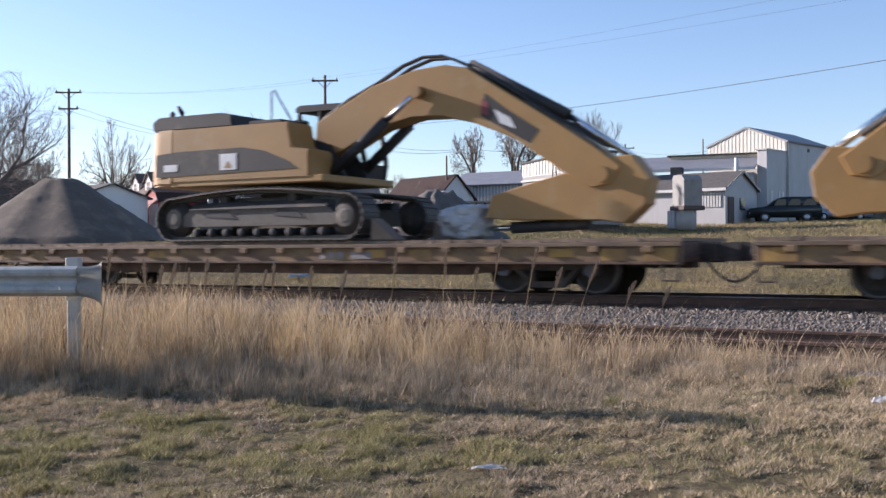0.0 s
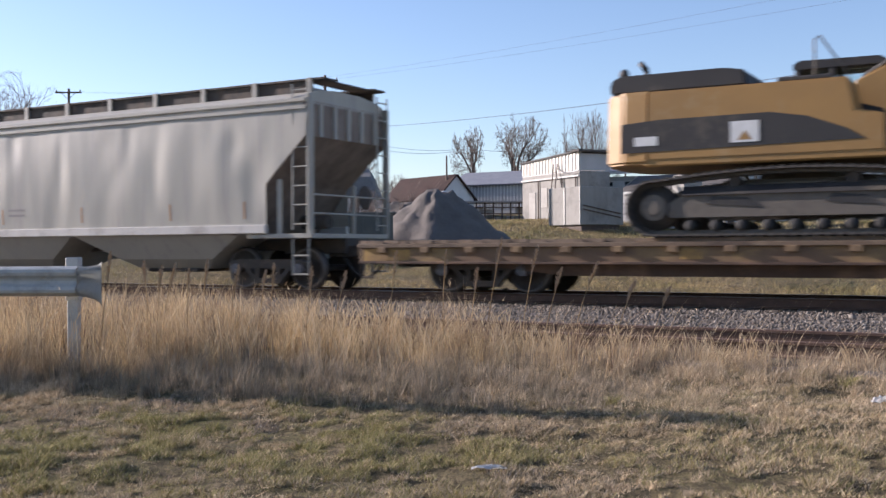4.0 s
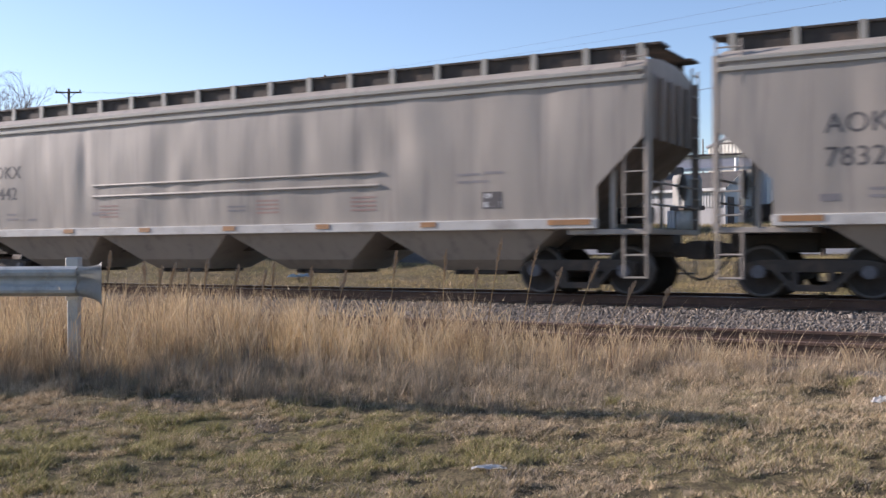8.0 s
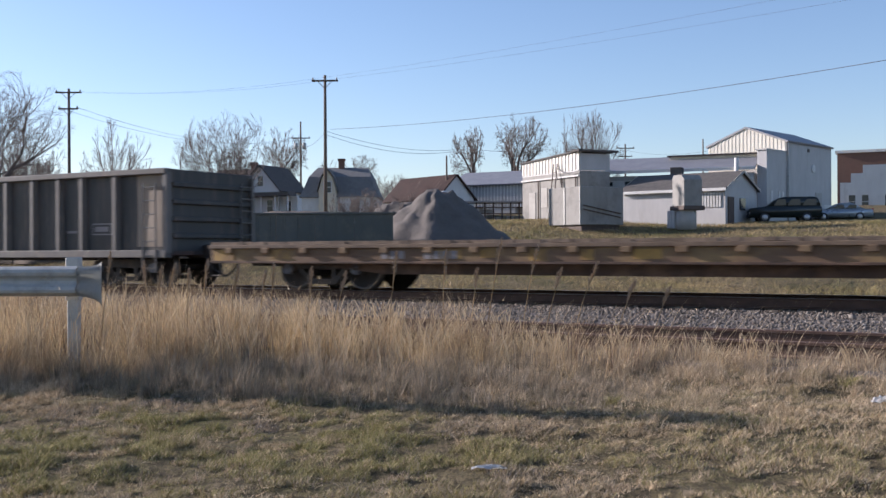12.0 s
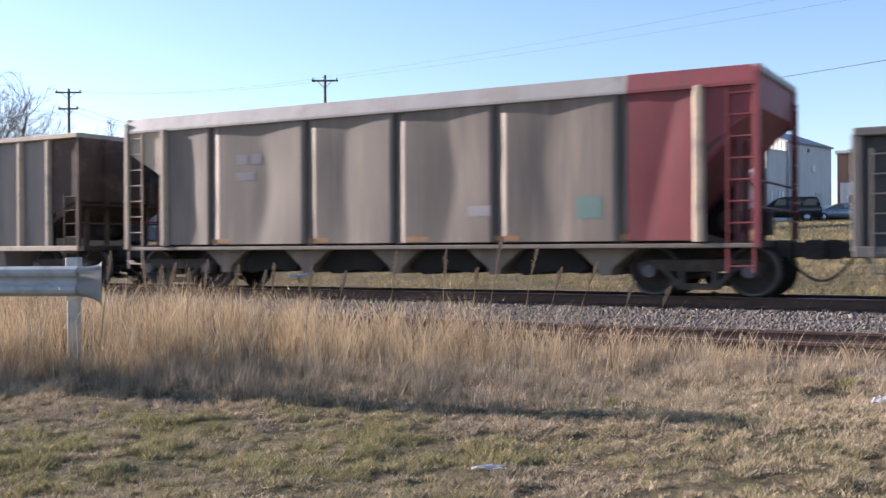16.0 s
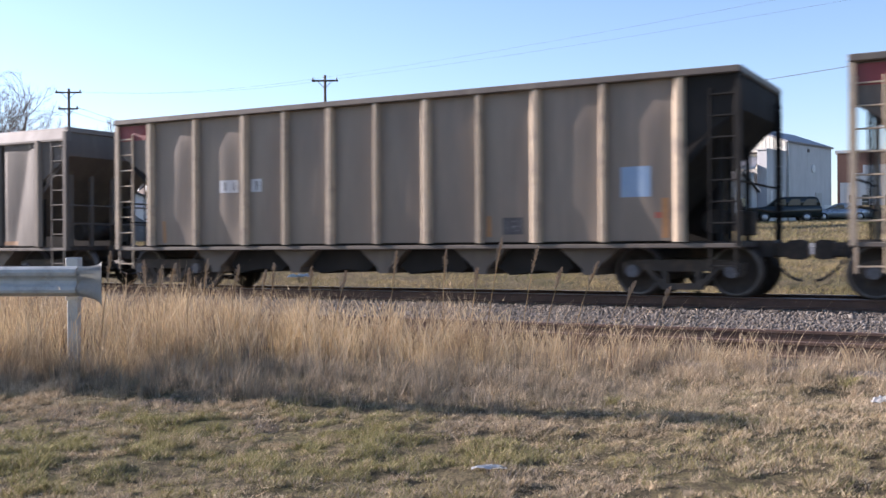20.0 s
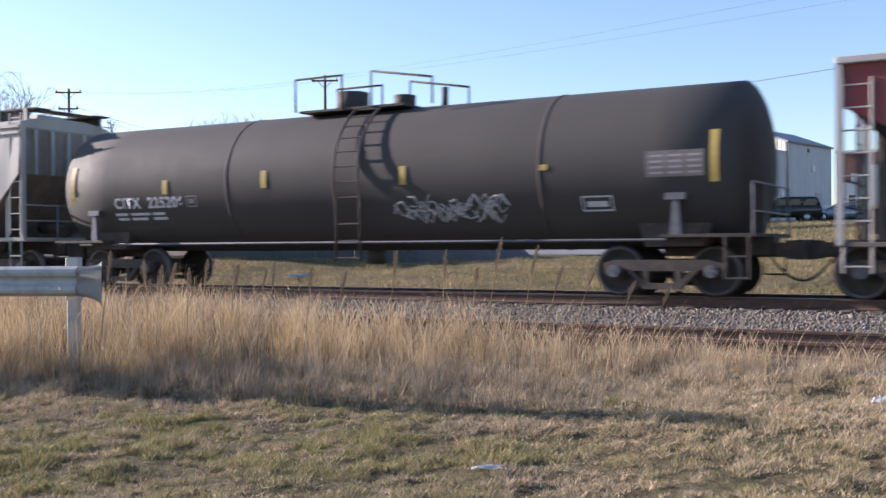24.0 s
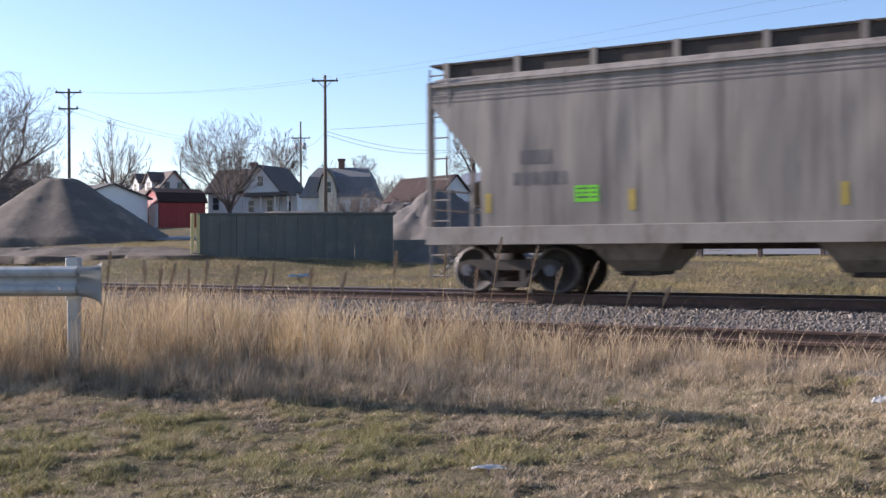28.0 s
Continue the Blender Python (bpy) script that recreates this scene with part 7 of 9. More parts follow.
def flat_car(q, pitch, label, seed, loaded):
    car = thing("flat_car", label, "railway wagon", "wagons of the train")
    movers.append((car, q, 0))
    L, wid, top = pitch / 2 - 0.62, 1.5, 0.98
    for s in (-1, 1):
        bm = bmesh.new()
        web = [(-L, top - 0.02), (L, top - 0.02), (L, 0.62), (L - 2.6, 0.55), (L - 4.4, 0.36), (-L + 4.4, 0.36), (-L + 2.6, 0.55), (-L, 0.62)]
        y0, y1 = sorted((s * (wid - 0.42), s * (wid - 0.36)))
        slab(bm, web, y0, y1)
        part("fish_belly_sill", bm, M["deck_dark"], car)
        bm = bmesh.new()
        y0, y1 = sorted((s * (wid - 0.06), s * (wid + 0.0)))
        box(bm, -L, L, y0, y1, 0.60, top - 0.08, 0.008)
        part("side_sill", bm, M["deck_rust"], car)
        bm = bmesh.new()
        y0, y1 = sorted((s * (wid - 0.08), s * (wid + 0.07)))
        box(bm, -L, L, y0, y1, top - 0.08, top, 0.01)
        part("sill_flange", bm, M["deck_edge"], car)
        bm = bmesh.new()
        box(bm, -L, L, y0, s * (wid + 0.03) if s > 0 else y1, 0.58, 0.63, 0.006) if s > 0 else box(bm, -L, L, s * (wid + 0.03), y1, 0.58, 0.63, 0.006)
        part("lower_flange", bm, M["deck_dark"], car)
        n = 18
        for i in range(n):
            x = -L + 0.6 + (2 * L - 1.2) * i / (n - 1)
            bm = bmesh.new()
            y0, y1 = sorted((s * (wid - 0.0), s * (wid + 0.10)))
            box(bm, x - 0.09, x + 0.09, y0, y1, 0.80, top - 0.07, 0.01)
            part("stake_pocket", bm, M["deck_pocket"], car)
    rng = random.Random(seed)
    for i in range(17):
        if rng.random() < 0.4:
            x = -L + 0.72 + (2 * L - 1.2) * i / 17
            bm = bmesh.new()
            box(bm, x, x + rng.uniform(0.2, 0.6), -wid - 0.006, -wid, 0.64 + rng.uniform(0, 0.1), 0.86)
            part("paint_patch", bm, M["deck_yellow"], car)
    for e in (-1, 1):
        bm = bmesh.new()
        box(bm, min(e * L, e * (L - 0.12)), max(e * L, e * (L - 0.12)), -wid, wid, 0.62, top, 0.015)
        part("end_sill", bm, M["deck_dark"], car)
        bm = bmesh.new()
        box(bm, min(e * (L - 0.7), e * (L - 0.12)), max(e * (L - 0.7), e * (L - 0.12)), -wid - 0.012, -wid - 0.002, 0.64, 0.88)
        part("end_paint", bm, M["deck_yellow"], car)
        bm = bmesh.new()
        box(bm, min(e * (L - 0.4), e * (L + 0.28)), max(e * (L - 0.4), e * (L + 0.28)), -0.3, 0.3, 0.66, 0.96, 0.02)
        part("draft_sill", bm, M["under"], car)
        bm = bmesh.new()
        rod(bm, (e * (L - 0.35), -wid - 0.02, 0.3), (e * (L - 0.05), -wid - 0.02, 0.3), 0.02, n=5)
        for x in (L - 0.35, L - 0.05):
            rod(bm, (e * x, -wid - 0.02, 0.3), (e * x, -wid - 0.02, 0.62), 0.02, n=5)
        part("sill_step", bm, M["under"], car)
        bm = bmesh.new()
        rod(bm, (e * (L + 0.06), -1.35, 0.72), (e * (L + 0.06), -0.2, 0.8), 0.018, n=5)
        part("cut_lever", bm, M["under"], car)
    n = 96
    bm = bmesh.new()
    w = 2 * L / n
    box(bm, -w / 2 + 0.006, w / 2 - 0.006, -wid + 0.02, wid - 0.02, top + 0.004, top + 0.07)
    first = part("deck_plank", bm, M["deck_wood"], car)
    first.matrix_basis = pose(-L + w / 2, 0, 0)
    for i in range(1, n):
        shared("deck_plank", first.data, car, pose(-L + w / 2 + w * i, rng.uniform(-0.012, 0.012), rng.uniform(-0.006, 0.006)))
    bm = bmesh.new()
    box(bm, -L + 0.2, L - 0.2, -0.3, 0.3, 0.5, 0.95)
    part("centre_sill", bm, M["under"], car)
    trucks(car, q, 6.5)
    couplers(car, pitch, 0.8)
    return car, L, wid


def excavator(q, turn, label, reach=1.0):
    """Tracked excavator lashed on a flat car, boom forward along +x, bucketless stick folded under."""
    ex = thing("excavator", label, "excavator", "excavators on flat cars")
    D = 1.06
    movers.append((ex, q, turn))
    Y, K = M["cat_yellow"], M["cat_black"]
    # tracks
    for s in (-1, 1):
        yc = s * 1.28
        bm = bmesh.new()
        slab(bm, [(-2.1, D + 0.34), (2.1, D + 0.34), (2.25, D + 0.5), (1.9, D + 0.72), (-1.9, D + 0.72), (-2.25, D + 0.5)], yc - 0.2, yc + 0.2)
        fr = part("track_frame", bm, M["cat_frame"], ex)
        # dark plates laid on the frame stand in for the shade of its recesses
        for xx, w in ((-1.0, 0.9), (0.9, 0.8)):
            bm = bmesh.new()
            slab(bm, [(xx - w / 2, D + 0.56), (xx + w / 2, D + 0.5), (xx + w / 2 - 0.2, D + 0.66), (xx - w / 2 + 0.1, D + 0.7)], min(yc + s * 0.2, yc + s * 0.215), max(yc + s * 0.2, yc + s * 0.215))
            part("frame_recess", bm, K, fr)
        for i in range(9):
            bm = bmesh.new()
            lathe(bm, [(-0.22, 0.03), (-0.21, 0.075), (-0.19, 0.095), (-0.12, 0.095), (-0.12, 0.07), (0.12, 0.07), (0.12, 0.095), (0.19, 0.095), (0.21, 0.075), (0.22, 0.03)], n=12, centre=(-1.75 + i * 0.44, yc, D + 0.2))
            part("track_roller", bm, M["tyre"], fr)
        for x, nm in ((-2.38, "idler_wheel"), (2.38, "drive_sprocket")):
            bm = bmesh.new()
            lathe(bm, [(-0.22, 0.1), (-0.20, 0.27), (-0.1, 0.30), (-0.1, 0.40), (0.1, 0.40), (0.1, 0.30), (0.20, 0.27), (0.22, 0.1)], n=20, centre=(x, yc, D + 0.52))
            part(nm, bm, M["under"], fr)
            bm = bmesh.new()
            lathe(bm, [(s * 0.215, 0.02), (s * 0.225, 0.2), (s * 0.24, 0.23), (s * 0.245, 0.16), (s * 0.26, 0.12), (s * 0.262, 0.02)], n=18, centre=(x, yc, D + 0.52))
            for f in bm.faces:
                f.smooth = False
            part("hub_cover", bm, M["cat_frame"], fr)
        # the chain of shoes
        path = []
        for i in range(27):
            path.append((-2.35 + 4.7 * i / 26, D + 0.02, 0.0))
        for i in range(1, 9):
            a = -90 + i * 20
            path.append((2.38 + 0.49 * math.cos(radians(a)), D + 0.51 + 0.49 * math.sin(radians(a)), a + 90))
        for i in range(27):
            u = i / 26
            path.append((2.35 - 4.7 * u, D + 1.0 + 0.16 * math.sin(math.pi * u), 180))
        for i in range(1, 9):
            a = 90 + i * 20
            path.append((-2.38 + 0.49 * math.cos(radians(a)), D + 0.51 + 0.49 * math.sin(radians(a)), a + 90))
        bm = bmesh.new()
        box(bm, -0.1, 0.1, -0.31, 0.31, 0.0, 0.035)
        box(bm, -0.015, 0.015, -0.31, 0.31, -0.03, 0.0)
        box(bm, -0.09, 0.09, -0.12, 0.12, 0.035, 0.10)
        first = part("track_shoe", bm, M["cat_shoe"], ex)
        for j, (x, z, a) in enumerate(path):
            m = pose(x, yc, z, 0, -a, 0)
            if j == 0:
                first.matrix_basis = m
            else:
                shared("track_shoe", first.data, ex, m)
        for x in (-1.0, 0.9):
            bm = bmesh.new()
            rod(bm, (x, yc - 0.12, D + 0.94), (x, yc + 0.12, D + 0.94), 0.11, n=12)
            part("carrier_roller", bm, M["under"], ex)
        bm = bmesh.new()
        drawn(bm, [(yc - 0.25, D + 0.72), (yc + 0.25, D + 0.72), (yc + 0.1, D + 0.88), (yc - 0.1, D + 0.88)], -1.9, 1.9)
        part("frame_cover", bm, K, ex)
    bm = bmesh.new()
    box(bm, -1.3, 1.3, -1.1, 1.1, D + 0.55, D + 0.98, 0.06)
    rod(bm, (0, 0, D + 0.95), (0, 0, D + 1.3), 0.85, n=28)
    part("undercarriage", bm, M["cat_frame"], ex)
    # upper works
    bm = bmesh.new()
    box(bm, -2.6, 1.75, -1.42, 1.42, D + 1.25, D + 1.42, 0.03)
    part("turntable_deck", bm, Y, ex)
    # counterweight, rounded in plan
    bm = bmesh.new()
    plan = [(-2.5, -1.45), (-3.0, -1.42), (-3.35, -1.2), (-3.52, -0.7), (-3.56, 0), (-3.52, 0.7), (-3.35, 1.2), (-3.0, 1.42), (-2.5, 1.45)]
    lo = [bm.verts.new((x, y, D + 1.30)) for x, y in plan]
    hi = [bm.verts.new((x + 0.03, y * 0.985, D + 2.60)) for x, y in plan]
    for i in range(len(plan)):
        j = (i + 1) % len(plan)
        bm.faces.new((lo[i], lo[j], hi[j], hi[i]))
    bm.faces.new(lo[::-1]), bm.faces.new(hi)
    bmesh.ops.recalc_face_normals(bm, faces=bm.faces)
    bmesh.ops.bevel(bm, geom=list(bm.edges), offset=0.05, segments=2, affect="EDGES")
    part("counterweight", bm, Y, ex)
    # logo on the back of the counterweight, plain shapes
    bm = bmesh.new()
    box(bm, -3.585, -3.565, -0.5, 0.5, D + 1.62, D + 2.28)
    logo = part("logo_plate", bm, K, ex)
    bm = bmesh.new()
    for y in (-0.30, 0.0, 0.30):
        box(bm, -3.60, -3.586, y - 0.12, y + 0.12, D + 1.80, D + 2.18)
    part("logo_block", bm, M["sticker_white"], logo)
    bm = bmesh.new()
    vs = [bm.verts.new((-3.606, y, z)) for y, z in ((-0.16, D + 1.72), (0.16, D + 1.72), (0.0, D + 1.98))]
    bm.faces.new(vs)
    part("logo_wedge", bm, Y, logo)
    # side bodies: engine housing right and left of the deck
    for s in (-1, 1):
        front = 0.85 if s < 0 else -0.55
        ya, yb = sorted((s * 1.44, s * 0.55))
        bm = bmesh.new()
        slab(bm, [(-2.52, D + 1.35), (front + 0.55, D + 1.35), (front + 0.55, D + 1.95), (front + 0.1, D + 2.05), (front, D + 2.58), (-2.52, D + 2.58)], ya, yb)
        bmesh.ops.bevel(bm, geom=list(bm.edges), offset=0.035, segments=2, affect="EDGES")
        part("engine_housing" if s > 0 else "tank_housing", bm, Y, ex)
        # dark swoosh panel
        bm = bmesh.new()
        yy = sorted((s * 1.442, s * 1.45))
        if s < 0:
            slab(bm, [(-3.0, D + 1.50), (1.1, D + 1.56), (0.8, D + 1.75), (0.2, D + 1.98), (-0.4, D + 2.08), (-2.3, D + 2.07), (-3.0, D + 2.02)], *yy)
            part("dark_side_panel", bm, K, ex)
            side = -1.452
            for x, w, h, z in ((-2.75, 0.42, 0.16, 1.62), (-1.05, 0.48, 0.36, 1.6)):
                bm = bmesh.new()
                box(bm, x, x + w, side - 0.006, side, D + z, D + z + h)
                lab = part("decal", bm, M["sticker_white"], ex)
                if h > 0.3:
                    bm = bmesh.new()
                    vs = [bm.verts.new((x + a, side - 0.009, D + z + b)) for a, b in ((0.12, 0.04), (0.36, 0.04), (0.24, 0.2))]
                    bm.faces.new(vs)
                    part("decal_wedge", bm, Y, lab)
        else:
            slab(bm, [(-2.3, D + 1.62), (-0.85, D + 1.62), (-0.85, D + 2.15), (-2.3, D + 2.15)], *yy)
            part("grille_panel", bm, K, ex)
            for i in range(10):
                bm = bmesh.new()
                x = -2.26 + i * 0.148
                box(bm, x, x + 0.05, 1.45, 1.475, D + 1.64, D + 2.12)
                part("grille_slat", bm, M["hose"], ex)
            for i in range(10):
                bm = bmesh.new()
                x = -2.2 + i * 0.15
                box(bm, x, x + 0.11, 1.443, 1.452, D + 2.24, D + 2.46)
                part("vent_slot", bm, M["cat_frame"], ex)
            bm = bmesh.new()
            slab(bm, [(-0.1, D + 1.48), (-2.36, D + 1.48), (-2.36, D + 2.14), (-1.0, D + 2.14), (-0.55, D + 2.04), (-0.1, D + 1.88)], 1.437, 1.4412)
            part("dark_side_panel", bm, K, ex)
            for x in (-1.97, -1.6, -1.23):
                bm = bmesh.new()
                box(bm, x - 0.03, x + 0.03, 1.45, 1.48, D + 1.62, D + 2.15)
                part("grille_divider", bm, Y, ex)
            bm = bmesh.new()
            slab(bm, [(-2.36, D + 1.6), (-2.5, D + 1.6), (-2.5, D + 1.9), (-2.36, D + 2.1)], 1.437, 1.443)
            part("red_stripe", bm, M["red_end"], ex)
            for x, w, z, h in ((-1.75, 0.5, 1.66, 0.14), (-0.65, 0.45, 1.55, 0.28)):
                bm = bmesh.new()
                box(bm, x, x + w, 1.476, 1.482, D + z, D + z + h)
                part("decal", bm, M["sticker_white"], ex)
    # hood, exhaust, rails
    bm = bmesh.new()
    slab(bm, [(-3.25, D + 2.58), (-0.8, D + 2.58), (-0.85, D + 2.86), (-1.2, D + 2.92), (-3.1, D + 2.92), (-3.28, D + 2.8)], -1.3, 1.3)
    bmesh.ops.bevel(bm, geom=list(bm.edges), offset=0.04, segments=2, affect="EDGES")
    part("engine_hood", bm, K, ex)
    bm = bmesh.new()
    rod(bm, (-0.45, 0.7, D + 2.5), (-0.45, 0.7, D + 2.75), 0.17, n=16)
    lathe(bm, [(0, 0.1), (0.02, 0.22), (0.09, 0.22), (0.13, 0.1)], n=16)
    vs = [v for v in bm.verts if abs(v.co.z) < 0.5]
    bmesh.ops.rotate(bm, verts=vs, cent=(0, 0, 0), matrix=Matrix.Rotation(radians(90), 3, "X"))
    bmesh.ops.translate(bm, verts=vs, vec=(-0.45, 0.7, D + 2.78))
    part("air_precleaner", bm, K, ex)
    bm = bmesh.new()
    rod(bm, (-2.7, -0.9, D + 2.9), (-2.7, -0.9, D + 3.05), 0.05, n=8)
    rod(bm, (-2.7, -0.9, D + 3.05), (-2.82, -0.9, D + 3.2), 0.06, 0.05, n=8)
    part("exhaust_pipe", bm, K, ex)
    bm = bmesh.new()
    rod(bm, (-3.2, -0.7, D + 2.9), (-3.2, -0.7, D + 3.0), 0.05, n=8)
    lathe(bm, [(-0.05, 0.05), (0, 0.1), (0.05, 0.05)], n=12, centre=(-3.2, -0.7, D + 3.05))
    part("camera_bracket", bm, K, ex)
    bm = bmesh.new()
    pipe(bm, [(0.3, -1.3, D + 2.5), (0.3, -1.3, D + 3.25), (0.38, -1.3, D + 3.3), (0.85, -1.3, D + 2.6)], 0.02, n=6)
    part("grab_rail", bm, M["cat_frame"], ex)
    bm = bmesh.new()
    box(bm, -0.3, 0.6, -1.35, -0.6, D + 2.58, D + 2.66, 0.02)
    part("tool_box_lid", bm, K, ex)
    # cab, on the machine's left
    bm = bmesh.new()
    def cb(x, z):
        return -0.3 + (x + 0.15) * 0.85, D + 1.35 + (z - D - 1.35) * 0.93

    posts = [((-0.15, D + 1.35), (-0.15, D + 3.15)), ((0.55, D + 1.35), (0.55, D + 3.25)), ((1.9, D + 1.4), (2.0, D + 1.85)), ((2.0, D + 1.85), (1.85, D + 2.6)), ((1.85, D + 2.6), (1.55, D + 3.22)), ((-0.15, D + 3.15), (0.0, D + 3.27))]
    for y in (0.5, 1.42):
        for p, q2 in posts:
            (xa, za), (xb, zb) = cb(*p), cb(*q2)
            rod(bm, (xa, y, za), (xb, y, zb), 0.06, n=6)
    part("cab_frame", bm, K, ex)
    bm = bmesh.new()
    slab(bm, [cb(*p) for p in ((-0.24, D + 3.18), (1.6, D + 3.18), (1.66, D + 3.24), (1.5, D + 3.33), (-0.1, D + 3.35), (-0.24, D + 3.28))], 0.44, 1.47)
    part("cab_roof", bm, K, ex)
    bm = bmesh.new()
    slab(bm, [cb(*p) for p in ((-0.2, D + 1.35), (1.9, D + 1.35), (2.0, D + 1.8), (1.2, D + 1.85), (0.6, D + 2.1), (-0.2, D + 2.15))], 0.46, 1.46)
    part("cab_body", bm, K, ex)
    for pts, y0, y1 in (((( 0.0, D + 2.2), (0.5, D + 2.2), (0.5, D + 3.12), (0.0, D + 3.12)), 1.40, 1.43),
                        (((0.62, D + 2.15), (1.2, D + 1.9), (1.9, D + 1.85), (1.78, D + 2.6), (1.5, D + 3.12), (0.62, D + 3.12)), 1.40, 1.43),
                        (((0.0, D + 2.2), (1.78, D + 2.0), (1.78, D + 2.6), (1.5, D + 3.12), (0.0, D + 3.12)), 0.48, 0.51)):
        bm = bmesh.new()
        slab(bm, [cb(*p) for p in pts], y0, y1)
        part("cab_glass", bm, M["glass_cab"], ex)
    bm = bmesh.new()
    slab(bm, [cb(*p) for p in ((0.7, D + 1.9), (1.1, D + 1.9), (1.05, D + 2.05), (0.8, D + 2.15), (0.75, D + 2.65), (0.62, D + 2.65))], 0.75, 1.15)
    part("seat", bm, M["hose"], ex)
    bm = bmesh.new()
    pipe(bm, [(*cb(1.5, 0)[:1], 1.46, D + 2.5), (*cb(1.62, 0)[:1], 1.62, D + 2.6), (*cb(1.62, 0)[:1], 1.62, D + 2.9)], 0.02, n=6)
    box(bm, cb(1.52, 0)[0], cb(1.68, 0)[0], 1.58, 1.66, D + 2.72, D + 2.98, 0.02)
    part("cab_mirror", bm, K, ex)
    # boom
    bm = bmesh.new()
    def out(x, z):
        """Boom points drawn in for the machine with the shorter reach."""
        return 1.0 + (x - 1.0) * reach if x > 1 else x, 2.0 + (z - 2.0) * (1 - (1 - reach) * 0.6)

    def at3(x, y, z):
        x, z = out(x, z)
        return x, y, z

    boom = [(0.75, 3.15), (1.0, 2.95), (1.5, 3.05), (2.4, 3.5), (3.3, 3.68), (4.0, 3.66), (4.8, 3.46), (5.7, 3.10), (6.7, 2.42), (7.35, 2.05), (7.75, 2.1), (7.95, 2.45), (7.3, 2.92), (6.58, 3.39), (5.2, 4.25), (4.62, 4.62), (4.1, 4.72), (3.4, 4.68), (2.3, 4.42), (0.8, 3.72)]
    slab(bm, [out(x, z) for x, z in boom], -0.34, 0.34)
    bmesh.ops.bevel(bm, geom=[e for e in bm.edges if e.verts[0].co.y * e.verts[1].co.y > 0], offset=0.02, segments=1, affect="EDGES")
    bo = part("boom", bm, Y, ex)
    for s in (-1, 1):
        bm = bmesh.new()
        yy = sorted((s * 0.34, s * 0.346))
        slab(bm, [out(*p) for p in ((5.05, 4.05), (5.5, 3.72), (6.25, 3.24), (6.05, 2.98), (5.3, 3.4), (4.95, 3.6))], *yy)
        part("boom_decal", bm, K, bo)
        bm = bmesh.new()
        yy = sorted((s * 0.347, s * 0.352))
        slab(bm, [out(*p) for p in ((5.25, 3.72), (5.62, 3.52), (5.75, 3.28), (5.4, 3.42))], *yy)
        part("boom_logo", bm, M["sticker_white"], bo)
        bm = bmesh.new()
        slab(bm, [out(*p) for p in ((4.98, 3.95), (5.12, 3.86), (5.12, 3.58), (4.96, 3.66))], *yy)
        part("boom_stripe", bm, M["red_end"], bo)
        # boom cylinders
        bm = bmesh.new()
        rod(bm, at3(1.35, s * 0.55, 2.55), at3(2.75, s * 0.5, 3.62), 0.12, n=14)
        cyl = part("boom_cylinder", bm, K, ex)
        bm = bmesh.new()
        rod(bm, at3(2.7, s * 0.5, 3.58), at3(3.5, s * 0.46, 4.18), 0.065, n=12)
        part("cylinder_rod", bm, M["chrome"], cyl)
        bm = bmesh.new()
        rod(bm, at3(3.5, s * 0.34, 4.18), at3(3.5, s * 0.56, 4.18), 0.13, n=14)
        part("pin_boss", bm, Y, bo)
        bm = bmesh.new()
        slab(bm, [out(*p) for p in ((0.9, 2.45), (1.7, 2.45), (1.5, 2.75), (1.25, 3.2), (0.6, 3.4))], min(s * 0.4, s * 0.5), max(s * 0.4, s * 0.5))
        part("boom_bracket", bm, K, ex)
    # stick cylinder on the boom's back
    bm = bmesh.new()
    rod(bm, at3(4.55, 0, 4.72), at3(6.75, 0, 3.52), 0.13, n=14)
    cyl = part("stick_cylinder", bm, K, ex)
    bm = bmesh.new()
    rod(bm, at3(6.7, 0, 3.55), at3(8.1, 0, 2.62), 0.07, n=12)
    part("cylinder_rod", bm, M["chrome"], cyl)
    # hydraulic hoses along the back
    for y in (-0.22, -0.12, 0.12, 0.22):
        bm = bmesh.new()
        pipe(bm, [at3(0.9, y, 3.8), at3(1.6, y, 4.2), at3(2.4, y, 4.52), at3(3.0, y, 4.82), at3(3.5, y, 4.96), at3(4.0, y, 4.94), at3(4.45, y, 4.74), at3(5.4, y, 4.22), at3(6.5, y, 3.52), at3(7.6, y, 2.85)], 0.028, n=6)
        part("hydraulic_hose", bm, M["hose"], ex)
    # stick, folded back under the boom
    bm = bmesh.new()
    slab(bm, [out(*p) for p in ((5.05, 1.50), (5.15, 1.95), (6.2, 2.22), (7.2, 2.45), (7.6, 2.62), (8.15, 2.66), (8.5, 2.2), (8.42, 1.72), (8.0, 1.35), (7.5, 1.42), (5.6, 1.45))], -0.3, 0.3)
    bmesh.ops.bevel(bm, geom=[e for e in bm.edges if e.verts[0].co.y * e.verts[1].co.y > 0], offset=0.02, segments=1, affect="EDGES")
    st = part("stick", bm, Y, ex)
    bm = bmesh.new()
    rod(bm, at3(5.5, 0, 1.30), at3(7.2, 0, 1.36), 0.12, n=14)
    cyl = part("bucket_cylinder", bm, K, ex)
    bm = bmesh.new()
    rod(bm, at3(5.0, 0, 1.29), at3(5.5, 0, 1.30), 0.06, n=10)
    part("cylinder_rod", bm, M["chrome"], cyl)
    bm = bmesh.new()
    rod(bm, at3(7.55, -0.42, 2.3), at3(7.55, 0.42, 2.3), 0.16, n=16)
    part("stick_pin", bm, Y, ex)
    bm = bmesh.new()
    bmesh.ops.create_icosphere(bm, subdivisions=4, radius=1.0)
